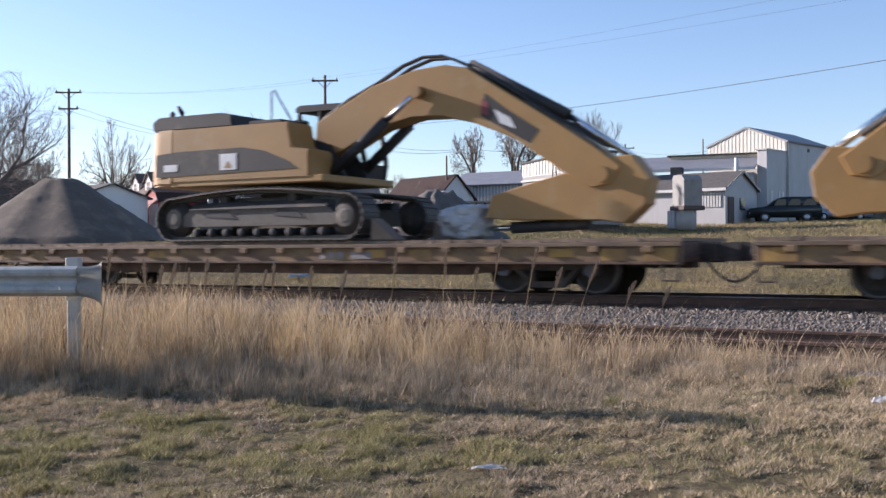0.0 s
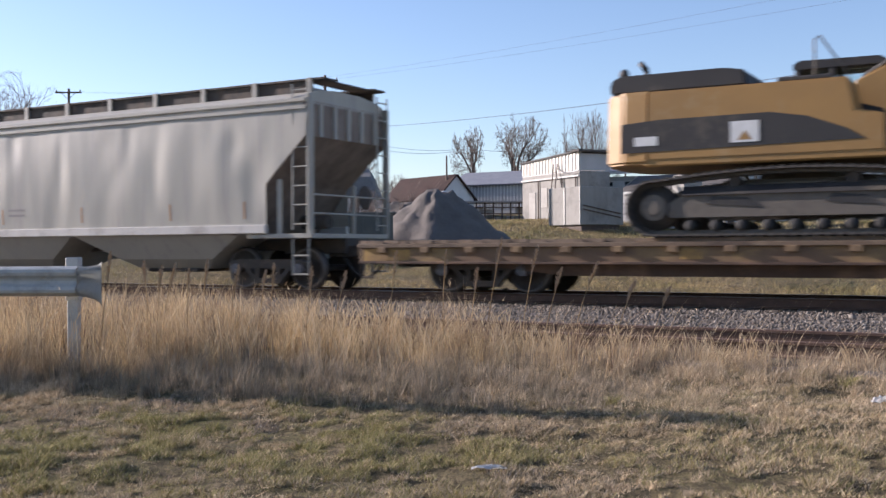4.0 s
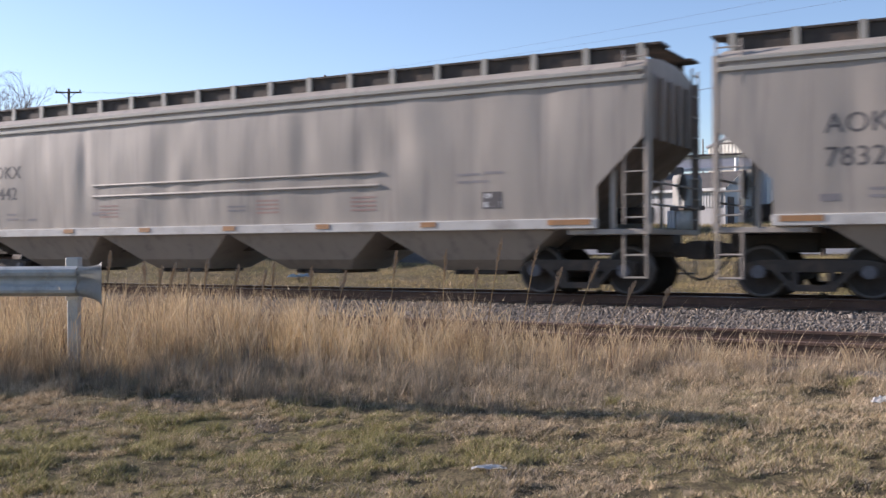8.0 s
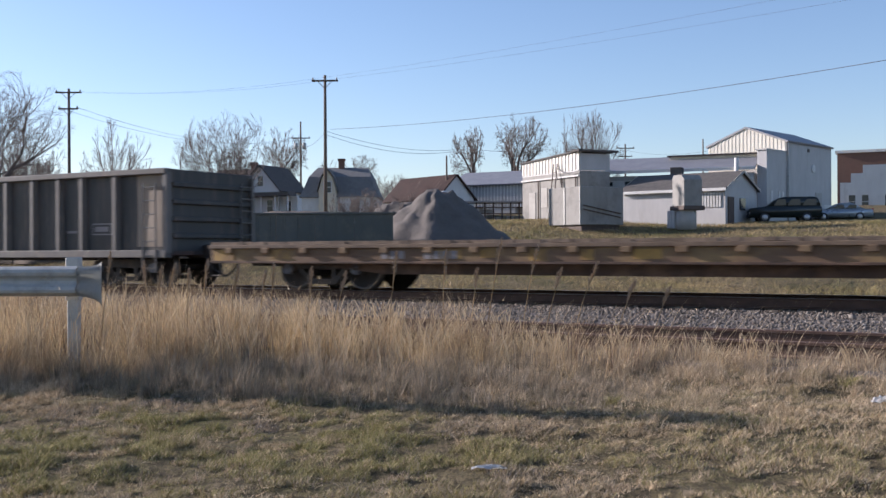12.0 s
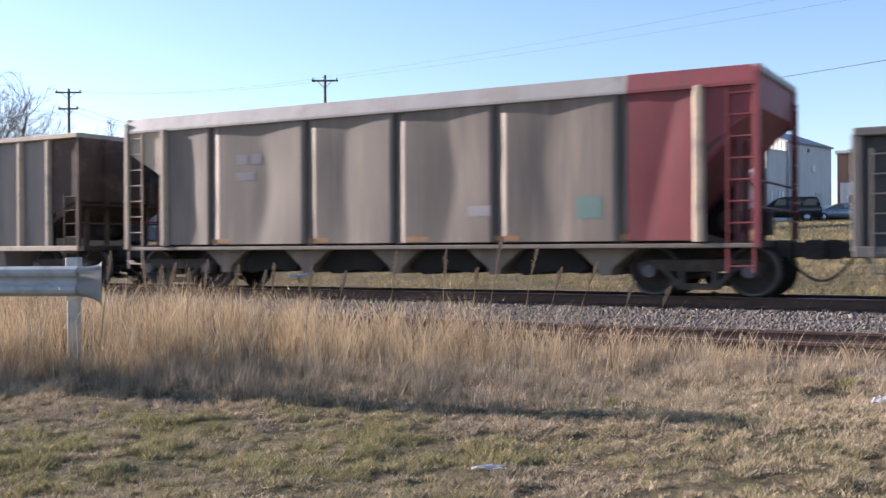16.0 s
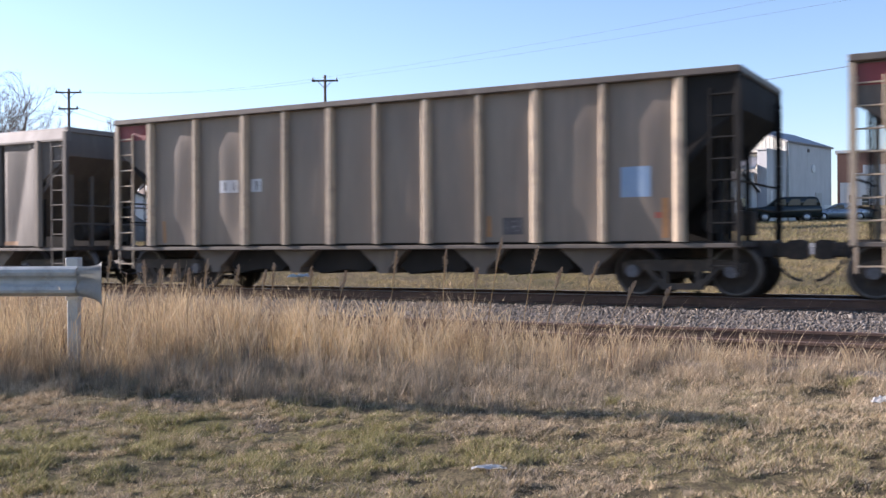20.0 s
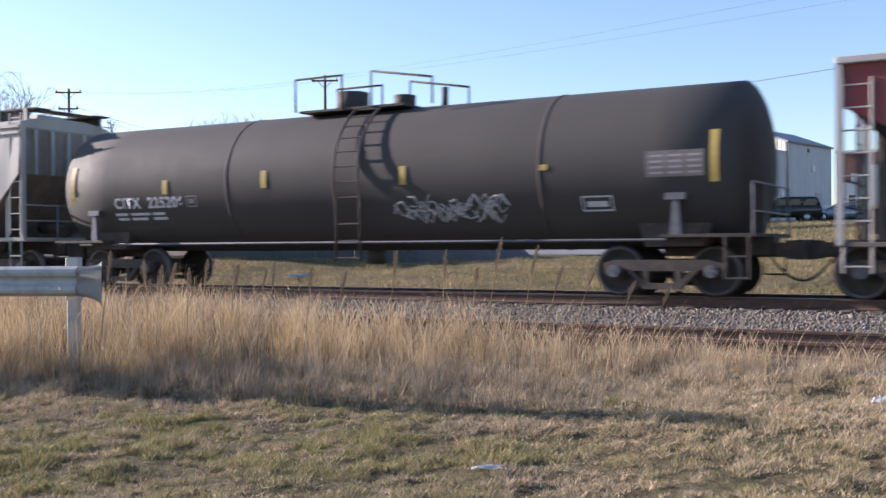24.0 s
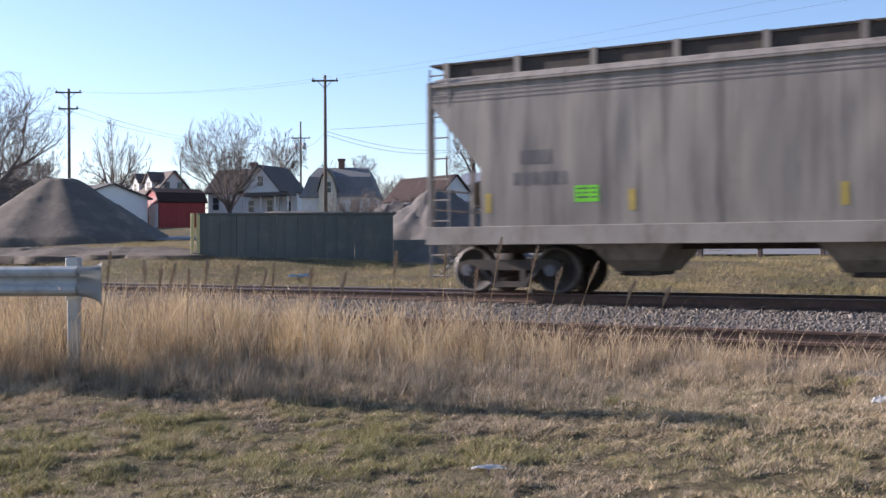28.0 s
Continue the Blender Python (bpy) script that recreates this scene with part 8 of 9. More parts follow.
    for v in bm.verts:
        c = v.co
        k = 1 + 0.22 * noise.noise(c * 1.7) + 0.10 * noise.noise(c * 5.0)
        sq = max(abs(c.x), abs(c.y), abs(c.z)) ** -0.55
        v.co = Vector(((4.48 if reach > 0.95 else 4.15) + 0.52 * c.x * k * sq, 0.44 * c.y * k * sq, max(D + 0.01, D + 0.37 + 0.36 * c.z * k * sq)))
    part("wrapped_coupling", bm, M["wrap"], ex, "white plastic-wrapped stick coupling")
    for s in (-1, 1):
        bm = bmesh.new()
        slab(bm, [(3.0, D + 0.01), (3.6, D + 0.01), (3.02, D + 0.45)], s * 1.28 - 0.2, s * 1.28 + 0.2)
        part("wheel_chock", bm, M["deck_wood"], ex)
    return ex


# the cars, front to rear, by the places of their couplings at 0 s
for a, b, lab, sd in ((17.2, -2.55, "rust-brown flat car carrying a yellow excavator facing rearward", 40), (-2.55, -22.3, "rust-brown flat car with yellow patches carrying an excavator", 41),
                      (-22.3, -42.05, "rust-brown flat car with worn plank deck carrying an excavator", 42), (-42.05, -61.5, "rust-brown flat car with faded paint carrying an excavator", 43)):
    c, L, wid = flat_car((a + b) / 2, a - b, lab, sd, True)
    side_bars(c, [(1.5, 0.68, 0.16, 0.14), (1.72, 0.68, 0.16, 0.14), (1.94, 0.68, 0.16, 0.14), (2.3, 0.68, 0.5, 0.14)], M["lettering_faint"], y=-wid - 0.012)
excavator(6.5, 180, "yellow tracked excavator with dark panels, boom trailing", 0.90)
excavator(-12.65, 0, "yellow tracked excavator with dark panels, boom leading")
excavator(-32.15, 180, "yellow tracked excavator with glazed cab, boom trailing", 0.90)
excavator(-52.25, 0, "yellow tracked excavator with dark panels, boom leading")

INK, FADED, WHITE = M["lettering_dark"], M["lettering_faint"], M["lettering_white"]
c, B, T = covered_hopper(-72.1, 21.15, "light grey covered hopper car with dented sides", M["light_steel"], [("TILX", 0.25, M["lettering_dull"], -8.3, 2.42), ("636187", 0.25, M["lettering_dull"], -8.3, 1.95)], 1, cut=(2.3, 3.3), marks="side", boards=13, bays=3, dented=26)
side_bars(c, [(-6.85, 2.3, 0.2, 0.03), (-6.85, 2.5, 0.2, 0.03), (0.45, 1.75, 0.6, 0.05), (0.45, 1.88, 0.6, 0.05), (-4.2, 1.62, 0.6, 0.06)], FADED, y=-1.612)
c, B, T = covered_hopper(-92.98, 20.65, "grey covered hopper car with dark lettering and white sill", M["grey_steel"], [("AOKX", 0.33, INK, -7.95, 2.72), ("78328", 0.33, INK, -7.95, 2.18)], 2)
hopper_notices(c, B)
c, B, T = covered_hopper(-113.62, 20.65, "grey covered hopper car with dark lettering and dented sides", M["grey_steel"], [("AOKX", 0.33, INK, -8.03, 2.72), ("78442", 0.33, INK, -8.03, 2.18)], 3)
hopper_notices(c, B)
for a, b, lab, sd in ((-123.95, -143.9, "empty rust-brown flat car with yellow end paint", 51), (-143.9, -163.7, "empty rust-brown flat car with a worn plank deck", 52)):
    c, L, wid = flat_car((a + b) / 2, a - b, lab, sd, False)
    side_bars(c, [(-4.7 + k * 0.2, 0.68, 0.14, 0.16) for k in range(3)] + [(-3.7 + k * 0.2, 0.68, 0.15, 0.16) for k in range(4)], FADED, y=-wid - 0.012)

def gondola_poster(car):
    """White panel with a blue foot and two blue wedges, pasted in one bay."""
    f = SKINS[car.name]
    side_bars(car, [(-0.2, 1.5, 0.64, 0.3)], M["blue_sign"], name="panel_notice")
    side_bars(car, [(-0.2, 1.805, 0.64, 0.695)], M["poster_white"], name="panel_notice")
    for z0, z1 in ((2.14, 2.42), (2.10, 1.92)):
        bm = bmesh.new()
        bm.faces.new([bm.verts.new((x, f(x, z) - 0.010, z)) for x, z in ((-0.13, z0), (0.12, z1), (0.37, z0))])
        part("notice_wedge", bm, M["blue_sign"], car)


c, L, wid = gondola(-172.55, 17.7, "dark green-black open gondola car with ribbed sides", [], 61)
gondola_poster(c)
side_bars(c, [(5.65, 1.25, 0.66, 0.03), (5.65, 1.5, 0.66, 0.03), (5.65, 1.25, 0.03, 0.28), (6.28, 1.25, 0.03, 0.28), (5.75, 1.33, 0.45, 0.12), (4.75, 1.3, 0.35, 0.06)], FADED, y=-wid + 0.0)
c, L, wid = gondola(-190.3, 17.75, "dark green-black open gondola car with white lettering", [("TZPR", 0.24, WHITE, -6.12, 1.98), ("9132", 0.24, WHITE, -6.05, 1.62)], 62)
gondola_poster(c)
side_bars(c, [(-6.1, 1.4, 0.7, 0.06), (-6.1, 1.3, 0.6, 0.05)], WHITE, y=-wid + 0.02)
side_bars(c, [(5.65, 1.25, 0.66, 0.03), (5.65, 1.5, 0.66, 0.03), (5.65, 1.25, 0.03, 0.28), (6.28, 1.25, 0.03, 0.28), (5.75, 1.33, 0.45, 0.12), (4.75, 1.3, 0.35, 0.06), (-0.2, 0.92, 0.5, 0.04), (6.8, 0.95, 0.3, 0.06)], FADED, y=-wid + 0.0)

SIX = [-6.15, -4.68, -2.0, 0.2, 2.45, 4.95, 6.3]
TEN = [-6.26, -4.86, -3.46, -2.33, -1.16, 0.0, 1.17, 2.35, 3.54, 4.87, 6.27]
TUB = [-6.35 + 1.0475 * i for i in range(13)]
ALU = [-6.17, -5.35, -4.5, -3.4, -2.3, -1.2, 0.0, 1.2, 2.3, 3.4, 4.5, 5.35, 6.17]


def sill_marks(car, xs, wid):
    side_bars(car, [(x, 1.02, 0.5, 0.1) for x in xs], M["orange"], y=-wid - 0.03, name="reflector")


def red_bay(car, e0, e1, x_end, wid):
    """The red-painted end bay with its folded sheet and chord."""
    bm = bmesh.new()
    f, n, m = SKINS[car.name], 20, 14
    rows = [[bm.verts.new((e0 + (e1 - e0) * i / n, f(e0 + (e1 - e0) * i / n, 1.005 + 2.62 * k / m) - 0.008, 1.005 + 2.62 * k / m)) for k in range(m + 1)] for i in range(n + 1)]
    for a, b in zip(rows, rows[1:]):
        for i in range(m):
            bm.faces.new((a[i], b[i], b[i + 1], a[i + 1])).smooth = True
    part("red_bay_sheet", bm, M["red_end"], car)
    bm = bmesh.new()
    lo, hi = sorted((x_end, e0 if abs(e0) < abs(e1) else e1))
    drawn(bm, [(-wid + 0.02, 3.61), (-wid - 0.068, 3.615), (-wid - 0.068, 3.675), (-wid + 0.012, 3.958), (-wid + 0.08, 3.958)], lo, hi)
    part("red_chord", bm, M["red_end"], car)


c, e, w = coal_car(-207.3, "dusty brown coal hopper car with bulging panels and red end", M["coal_side"], M["coal_rib"], M["red_end"], SIX, "bulge", 71, 3.95, M["coal_rib"], M["chord_grey"])
red_bay(c, e[-2] + 0.088, e[-1] - 0.10, 7.36, w)
sill_marks(c, (-4.7, -2.0, 0.4, 2.4, 4.9), w)
side_bars(c, [(-4.0, 2.75, 0.3, 0.22), (-3.6, 2.75, 0.3, 0.22), (-4.0, 2.4, 0.5, 0.18), (1.8, 1.5, 0.5, 0.2)], FADED, y=-w - 0.06)
side_bars(c, [(4.05, 1.42, 0.5, 0.4)], M["teal_tag"], y=-w - 0.06)
c, e, w = coal_car(-223.55, "dusty grey-tan bathtub coal gondola with pale ribs and a red logo", M["bnsf_body"], M["coal_rib"], M["deck_dark"], TUB, "tub", 72, 3.75, M["coal_rib"])
for k in range(4):
    x = TUB[6] + 0.2 + k * 1.02
    bm = bmesh.new()
    slab(bm, [(x, 2.70), (x + 0.5, 2.70), (x + 0.62, 2.90), (x + 0.12, 2.90)], -w - 0.03, -w - 0.022)
    part("logo_bar", bm, M["logo_red"], c)
    bm = bmesh.new()
    box(bm, x - 0.06, x + 0.6, -w - 0.03, -w - 0.022, 2.61, 2.645)
    part("logo_underline", bm, INK, c)
side_bars(c, [(-4.85, 2.3, 0.5, 0.16), (-3.95, 2.3, 0.4, 0.16), (-4.85, 2.02, 0.5, 0.16), (-3.95, 2.02, 0.5, 0.16)], M["lettering_dull"], y=-w - 0.025)
side_bars(c, [(2.55, 1.55, 0.3, 0.18), (6.35, 3.3, 0.4, 0.06), (6.35, 3.18, 0.3, 0.05)], INK, y=-w - 0.025)
side_bars(c, [(-2.9, 1.5, 0.25, 0.2), (1.35, 1.5, 0.35, 0.3)], M["blue_tag"], y=-w - 0.025)
for q, lab, sd in ((-240.2, "dusty grey-brown coal hopper car with tan ribs and black end", 73), (-256.6, "dusty grey-brown coal hopper car with blue patch and tan ribs", 75)):
    c, e, w = coal_car(q, lab, M["coal_body"], M["coal_rib"], M["black_end"], TEN, "rib", sd, 3.95, M["dark_brown"], M["dark_brown"])
    side_bars(c, [(5.2, 1.78, 0.56, 0.54)], M["blue_tag"], y=-w - 0.045)
    side_bars(c, [(5.83, 1.4, 0.12, 0.1)], M["logo_red"], y=-w - 0.045)
    side_bars(c, [(-4.15, 2.14, 0.5, 0.28), (-3.28, 2.14, 0.32, 0.28)], WHITE, y=-w - 0.045)
    side_bars(c, [(-4.02, 2.18, 0.05, 0.2), (-4.02, 2.18, 0.16, 0.04), (-4.02, 2.34, 0.16, 0.04), (-3.78, 2.18, 0.05, 0.2), (-3.14, 2.18, 0.05, 0.2), (-3.14, 2.34, 0.13, 0.04), (-3.14, 2.26, 0.10, 0.04)], M["lettering_dark"], y=-w - 0.05)
    side_bars(c, [(2.85, 1.14, 0.42, 0.32)], INK, y=-w - 0.045)
    side_bars(c, [(2.92, 1.2, 0.28, 0.2)], FADED, y=-w - 0.05)
    side_bars(c, [(5.95, 1.05, 0.12, 0.7), (2.5, 1.1, 0.1, 0.4), (-5.9, 1.05, 0.1, 0.5)], M["orange"], y=-w - 0.04, name="rust_streak")
    bm = bmesh.new()
    box(bm, -7.3, -6.4, -w - 0.012, -w - 0.002, 3.45, 3.8)
    part("red_corner", bm, M["red_end"], c)
c, e, w = coal_car(-273.0, "dark brown coal hopper car with bulging panels and red rear", M["dark_brown"], M["coal_body"], M["dark_brown"], SIX, "bulge", 77, 3.92, M["red_end"], M["brown_chord"])
red_bay(c, e[0] + 0.10, e[1] - 0.088, -7.36, w)
sill_marks(c, (-4.9, -2.1, 0.2, 2.4, 5.0), w)
side_bars(c, [(3.85, 1.42, 0.55, 0.36)], M["teal_tag"], y=-w - 0.06)
side_bars(c, [(1.45, 1.42, 0.36, 0.28)], INK, y=-w - 0.06)
c, e, w = coal_car(-289.4, "pale aluminium coal hopper car with dark lettering and red rear corner", M["white_body"], M["white_body"], M["dark_brown"], ALU, "rib", 79, 3.93, M["red_end"])
for txt, x, z in (("FU", -5.02, 2.5), ("RX", -4.12, 2.5), ("93", -5.02, 1.99), ("14", -4.02, 1.99), ("26", -2.92, 1.99)):
    letters(txt, 0.37, INK, "lettering", c, on_side(x, -w - 0.045, z), 1.05, 0.006, 0.012)
side_bars(c, [(-5.0, 1.72, 0.4, 0.05), (-5.0, 1.6, 0.35, 0.05), (-4.0, 1.66, 0.35, 0.05), (-2.95, 1.66, 0.35, 0.05), (-1.9, 2.2, 0.5, 0.3)], FADED, y=-w - 0.045)
side_bars(c, [(-5.95, 1.08, 0.4, 0.16), (-2.9, 1.06, 0.5, 0.1), (5.6, 1.08, 0.3, 0.16)], M["orange"], y=-w - 0.045, name="reflector")
tank_car(-306.6, 18.2, "black tank car with white lettering and yellow reflector strips")
c, B, T = covered_hopper(-326.2, 20.9, "pale grey covered hopper car with dark lettering", M["light_steel"], [("AOKX", 0.33, INK, -8.1, 2.72), ("78436", 0.33, INK, -8.1, 2.18)], 4)
hopper_notices(c, B)
c, B, T = covered_hopper(-345.35, 17.2, "weathered grey covered hopper car with a bright green tag", M["old_steel"], [], 5, True, cut=(2.4, 3.66), marks="side", boards=10, bays=3, sill_z=0.95, dented=22)
side_bars(c, [(-4.92, 1.72, 0.46, 0.30)], M["green_tag"], y=-1.63, name="tag")
side_bars(c, [(-4.88, 1.79, 0.38, 0.03), (-4.88, 1.87, 0.38, 0.03), (-4.88, 1.95, 0.38, 0.03)], INK, y=-1.636)
side_bars(c, [(-6.0, 2.45, 0.62, 0.26)], M["lettering_dull"], y=-1.625)
side_bars(c, [(-6.15 + k * 0.19, 2.06, 0.13, 0.24) for k in range(6)], M["lettering_dull"], y=-1.625)
side_bars(c, [(-5.0, 1.12, 0.22, 0.12)], WHITE, y=-1.635)
for z in (3.72, 3.80, 3.88):
    side_bars(c, [(-7.9, z, 15.8, 0.028)], M["lettering_dull"], y=-1.61, name="weld_line")


# ---- the near side: guard rail and grass ----
def guard_rail():
    g = thing("guard_rail", "galvanised steel guard rail with a rounded end on a steel post", "guard rail", m=pose(-9.67, -10.98, 0, 0, 0, 29.5))
    wave = [(-0.005, 0.355), (-0.03, 0.37), (-0.075, 0.395), (-0.085, 0.43), (-0.075, 0.465), (-0.03, 0.50), (-0.018, 0.53), (-0.03, 0.56), (-0.075, 0.595), (-0.085, 0.63), (-0.075, 0.665), (-0.03, 0.69), (0.0, 0.70)]
    sec = wave + [(y + 0.006, z) for y, z in wave[::-1]]
    bm = bmesh.new()
    drawn(bm, sec, -9.0, 0.12)
    part("beam", bm, M["galv"], g)
    bm = bmesh.new()
    n = 10
    rows = []
    for i in range(n + 1):
        u = i / n
        x = 0.12 + 0.30 * math.sin(u * math.pi / 2)
        dy = -0.10 * u * u
        rows.append([bm.verts.new((x, (y * (1 - u) + -0.05 * u) - 0.02 + dy * 0.3, z + (z - 0.53) * 0.62 * u * u - 0.03 * u)) for y, z in wave])
    for a, b in zip(rows, rows[1:]):
        for i in range(len(wave) - 1):
            bm.faces.new((a[i], b[i], b[i + 1], a[i + 1])).smooth = True
    bmesh.ops.solidify(bm, geom=bm.faces[:], thickness=0.008)
    part("end_wing", bm, M["galv"], g)
    for x in (0.0, -1.9, -3.8, -5.7, -7.6):
        bm = bmesh.new()
        box(bm, x - 0.075, x + 0.075, 0.12, 0.27, 0.30, 0.80, 0.008)
        box(bm, x - 0.06, x + 0.06, 0.13, 0.26, -1.0, 0.31, 0.008)
        box(bm, x - 0.05, x + 0.05, 0.0, 0.12, 0.40, 0.66, 0.008)
        post = part("post", bm, M["galv"], g)
        bm = bmesh.new()
        for z in (0.44, 0.60):
            rod(bm, (x, -0.03, z), (x, -0.012, z), 0.018, n=8)
        part("bolt", bm, M["under"], post)


guard_rail()


def shadow_pole():
    """An unseen pole, added up the road to cast the long shadow along the grass."""
    g = thing("utility_pole", "unseen wooden pole added to cast a long shadow on the grass", "utility pole", m=pose(-22.0, -13.58, float(ground_z(-22.0, -13.58))))
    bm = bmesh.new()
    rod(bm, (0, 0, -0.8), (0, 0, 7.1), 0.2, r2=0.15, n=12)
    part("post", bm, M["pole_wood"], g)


shadow_pole()


def blades(name, x, y, z, h, w, lean, seed, mat, label, bend=0.35, segs=2, wind=(0.05, 0.0)):
    """Curved grass blades, one loose strip each, from arrays of feet, heights and widths."""
    rng = np.random.default_rng(seed)
    n = len(x)
    a = rng.uniform(0, 2 * np.pi, n)
    dirx, diry = np.cos(a) * lean + wind[0], np.sin(a) * lean + wind[1]
    f = rng.uniform(-1.6, 1.0, n)
    wx, wy = np.cos(f) * w / 2, np.sin(f) * w / 2
    rows = []
    for k in range(segs + 1):
        u = k / segs
        off = u ** 1.8 * h * bend
        px, py, pz = x + dirx * off, y + diry * off, z + h * u * (1 - 0.12 * lean * u)
        taper = 1 - 0.85 * u
        rows.append(np.stack([px - wx * taper, py - wy * taper, pz], 1))
        rows.append(np.stack([px + wx * taper, py + wy * taper, pz], 1))
    V = np.stack(rows, 1)
    m = 2 * (segs + 1)
    base = (np.arange(n) * m)[:, None]
    quads = np.concatenate([base + np.array([2 * k, 2 * k + 1, 2 * k + 3, 2 * k + 2]) for k in range(segs)], 0)
    return stuff(name, V.reshape(-1, 3), quads, mat, label, "grass")


def edge_y(x):
    """The front edge of the tall grass, which runs away from the camera to the right."""
    return np.interp(x, [-20, -10.6, -5.3, -2.1, 2.0], [-14.5, -12.0, -9.95, -8.75, -8.1])


def field(n, x0, x1, y0, y1, seed):
    rng = np.random.default_rng(seed)
    return rng.uniform(x0, x1, n), rng.uniform(y0, y1, n), rng


def clump(x, y, seed, scale):
    """A patchy density from sines."""
    return 0.5 + 0.5 * np.sin(x * 2.1 * scale + seed) * np.sin(y * 2.7 * scale + 1.3 * seed) + 0.3 * np.sin(x * 5.3 * scale + y * 4.1 * scale + seed)


def tufts(n, x0, x1, y0, y1, per, spread, seed):
    """Feet of blades gathered in tufts."""
    rng = np.random.default_rng(seed)
    cx, cy, size = rng.uniform(x0, x1, n), rng.uniform(y0, y1, n), rng.lognormal(0, 0.4, n)
    k = rng.integers(0, n, n * per)
    a, r = rng.uniform(0, 6.283, n * per), spread * np.abs(rng.normal(0, 0.6, n * per)) * size[k]
    return cx[k] + r * np.cos(a), cy[k] + r * np.sin(a), size[k] * np.exp(-(r / (spread * size[k])) ** 2 * 0.5), rng


def grass():
    # short worn turf before the camera: tufts over dark hollows, straw, grey and green in patches
    x, y, rng = field(1500000, -13.5, 1.5, -16.5, -8.2, 71)
    keep = (y < edge_y(x) + 0.5) & (x > -1.42 * (y + 19.3) - 0.5) & (x < -0.03 * (y + 19.3) + 0.8) & (np.hypot(x, y + 19.3) > 5.6)
    x, y = x[keep], y[keep]
    tuft, wide, green = patchy(x, y, 0.15, 5), patchy(x, y, 0.9, 6), 0.6 * patchy(x, y, 1.3, 9) + 0.4 * patchy(x, y, 0.3, 10)
    rise = smooth(tuft, 0.38, 0.68)
    keep = rng.random(len(x)) < 0.62 + 0.38 * rise
    x, y, rise, wide, green = x[keep], y[keep], rise[keep], wide[keep], green[keep]
    h = (0.013 + 0.055 * rise) * rng.uniform(0.45, 1.15, len(x)) * (0.5 + 1.0 * wide)
    side = np.clip((x + 5.6 + 0.9 * np.sin(y * 2.1)) / 3.0, 0, 1)
    far = np.clip((y - (edge_y(x) - 2.1)) / 1.2, 0, 1)
    chance = smooth(green, 0.40, 0.56) * (1 - 0.78 * side) * (1 - 0.8 * far)
    pick = rng.random(len(x))
    live = pick < chance * 0.75
    grey = ~live & (rng.random(len(x)) < smooth(patchy(x, y, 0.7, 13), 0.42, 0.62) * (0.7 - 0.45 * side))
    dry = ~live & ~grey
    for on, sd, mt, lab in ((live, 72, "grass_green", "patches of short green turf"), (dry, 70, "grass_dry", "short dry straw-coloured turf"), (grey, 69, "grass_grey", "matted grey-brown dead turf")):
        a, b = x[on], y[on]
        blades("short_grass", a, b, turf_z(a, b) - 0.01, h[on] * (1.15 if mt == "grass_green" else 0.9), rng.uniform(0.004, 0.010, len(a)), 0.9, sd, M[mt], lab, 0.8, 1, (0.25, 0.1))
    # coarse straw tufts over the turf
    x, y, f, rng = tufts(1500, -13, 1.5, -16.0, -8.5, 60, 0.07, 83)
    keep = (y < edge_y(x) + 0.3) & (np.hypot(x, y + 19.3) > 5.6) & (patchy(x, y, 0.8, 21) > 0.42)
    x, y, f = x[keep], y[keep], f[keep]
    near = np.clip(1.0 - (edge_y(x) - y) / 3.2, 0.45, 1.0)
    blades("straw_tufts", x, y, turf_z(x, y) - 0.01, rng.uniform(0.04, 0.15, len(x)) * (0.4 + 0.7 * f) * near, rng.uniform(0.003, 0.006, len(x)), 0.8, 84, M["grass_dull"], "coarse straw tufts in the turf", 0.7, 2, (0.2, 0.0))
    # a few taller tufts of uncut grass close to the camera
    rng = np.random.default_rng(97)
    cx, cy = np.array([(-5.54, -14.73), (-5.31, -14.77), (-5.58, -14.87), (-3.25, -10.56), (-1.48, -9.1), (-1.92, -8.89)]).T
    k = rng.integers(0, len(cx), 900)
    a, r = rng.uniform(0, 6.283, 900), np.abs(rng.normal(0, 0.06, 900))
    x, y = cx[k] + r * np.cos(a), cy[k] + r * np.sin(a)
    blades("uncut_grass", x, y, turf_z(x, y) - 0.01, rng.uniform(0.05, 0.14, 900), rng.uniform(0.003, 0.006, 900), 0.9, 98, M["grass_green"], "uncut tufts of yellowed grass in the turf", 0.8, 2, (0.5, 0.0))
    # loose straw lying on the turf
    x, y, rng = field(9000, -13.5, 1.5, -16.3, -8.4, 88)
    keep = (y < edge_y(x) + 0.4) & (np.hypot(x, y + 19.3) > 5.8) & (rng.random(len(x)) < smooth(patchy(x, y, 0.8, 6), 0.4, 0.65))
    x, y = x[keep], y[keep]
    blades("loose_straw", x, y, turf_z(x, y) + 0.02, rng.uniform(0.012, 0.03, len(x)), rng.uniform(0.005, 0.011, len(x)), 1.4, 89, M["seed_head"], "loose pale straw on the turf", 2.2, 1)
    # matted dead grass along the edge, in humps
    x, y, rng = field(420000, -14, 2.5, -14.5, -7.9, 73)
    d = y - edge_y(x)
    reach = 1.3 + 3.0 * np.clip((x + 5.0) / 4.0, 0, 1)
    hump = smooth(patchy(x, y, 0.28, 31), 0.36, 0.66)
    keep = (d > -3.6) & (d < 1.6) & (rng.random(len(x)) < np.exp(-(d - 0.2) ** 2 / reach) * (0.15 + 0.85 * hump))
    x, y, d, hump = x[keep], y[keep], d[keep], hump[keep]
    h = rng.uniform(0.05, 0.26, len(x)) * np.clip(0.55 + 0.35 * (d + 0.8), 0.3, 1.1) * (0.4 + 0.8 * hump)
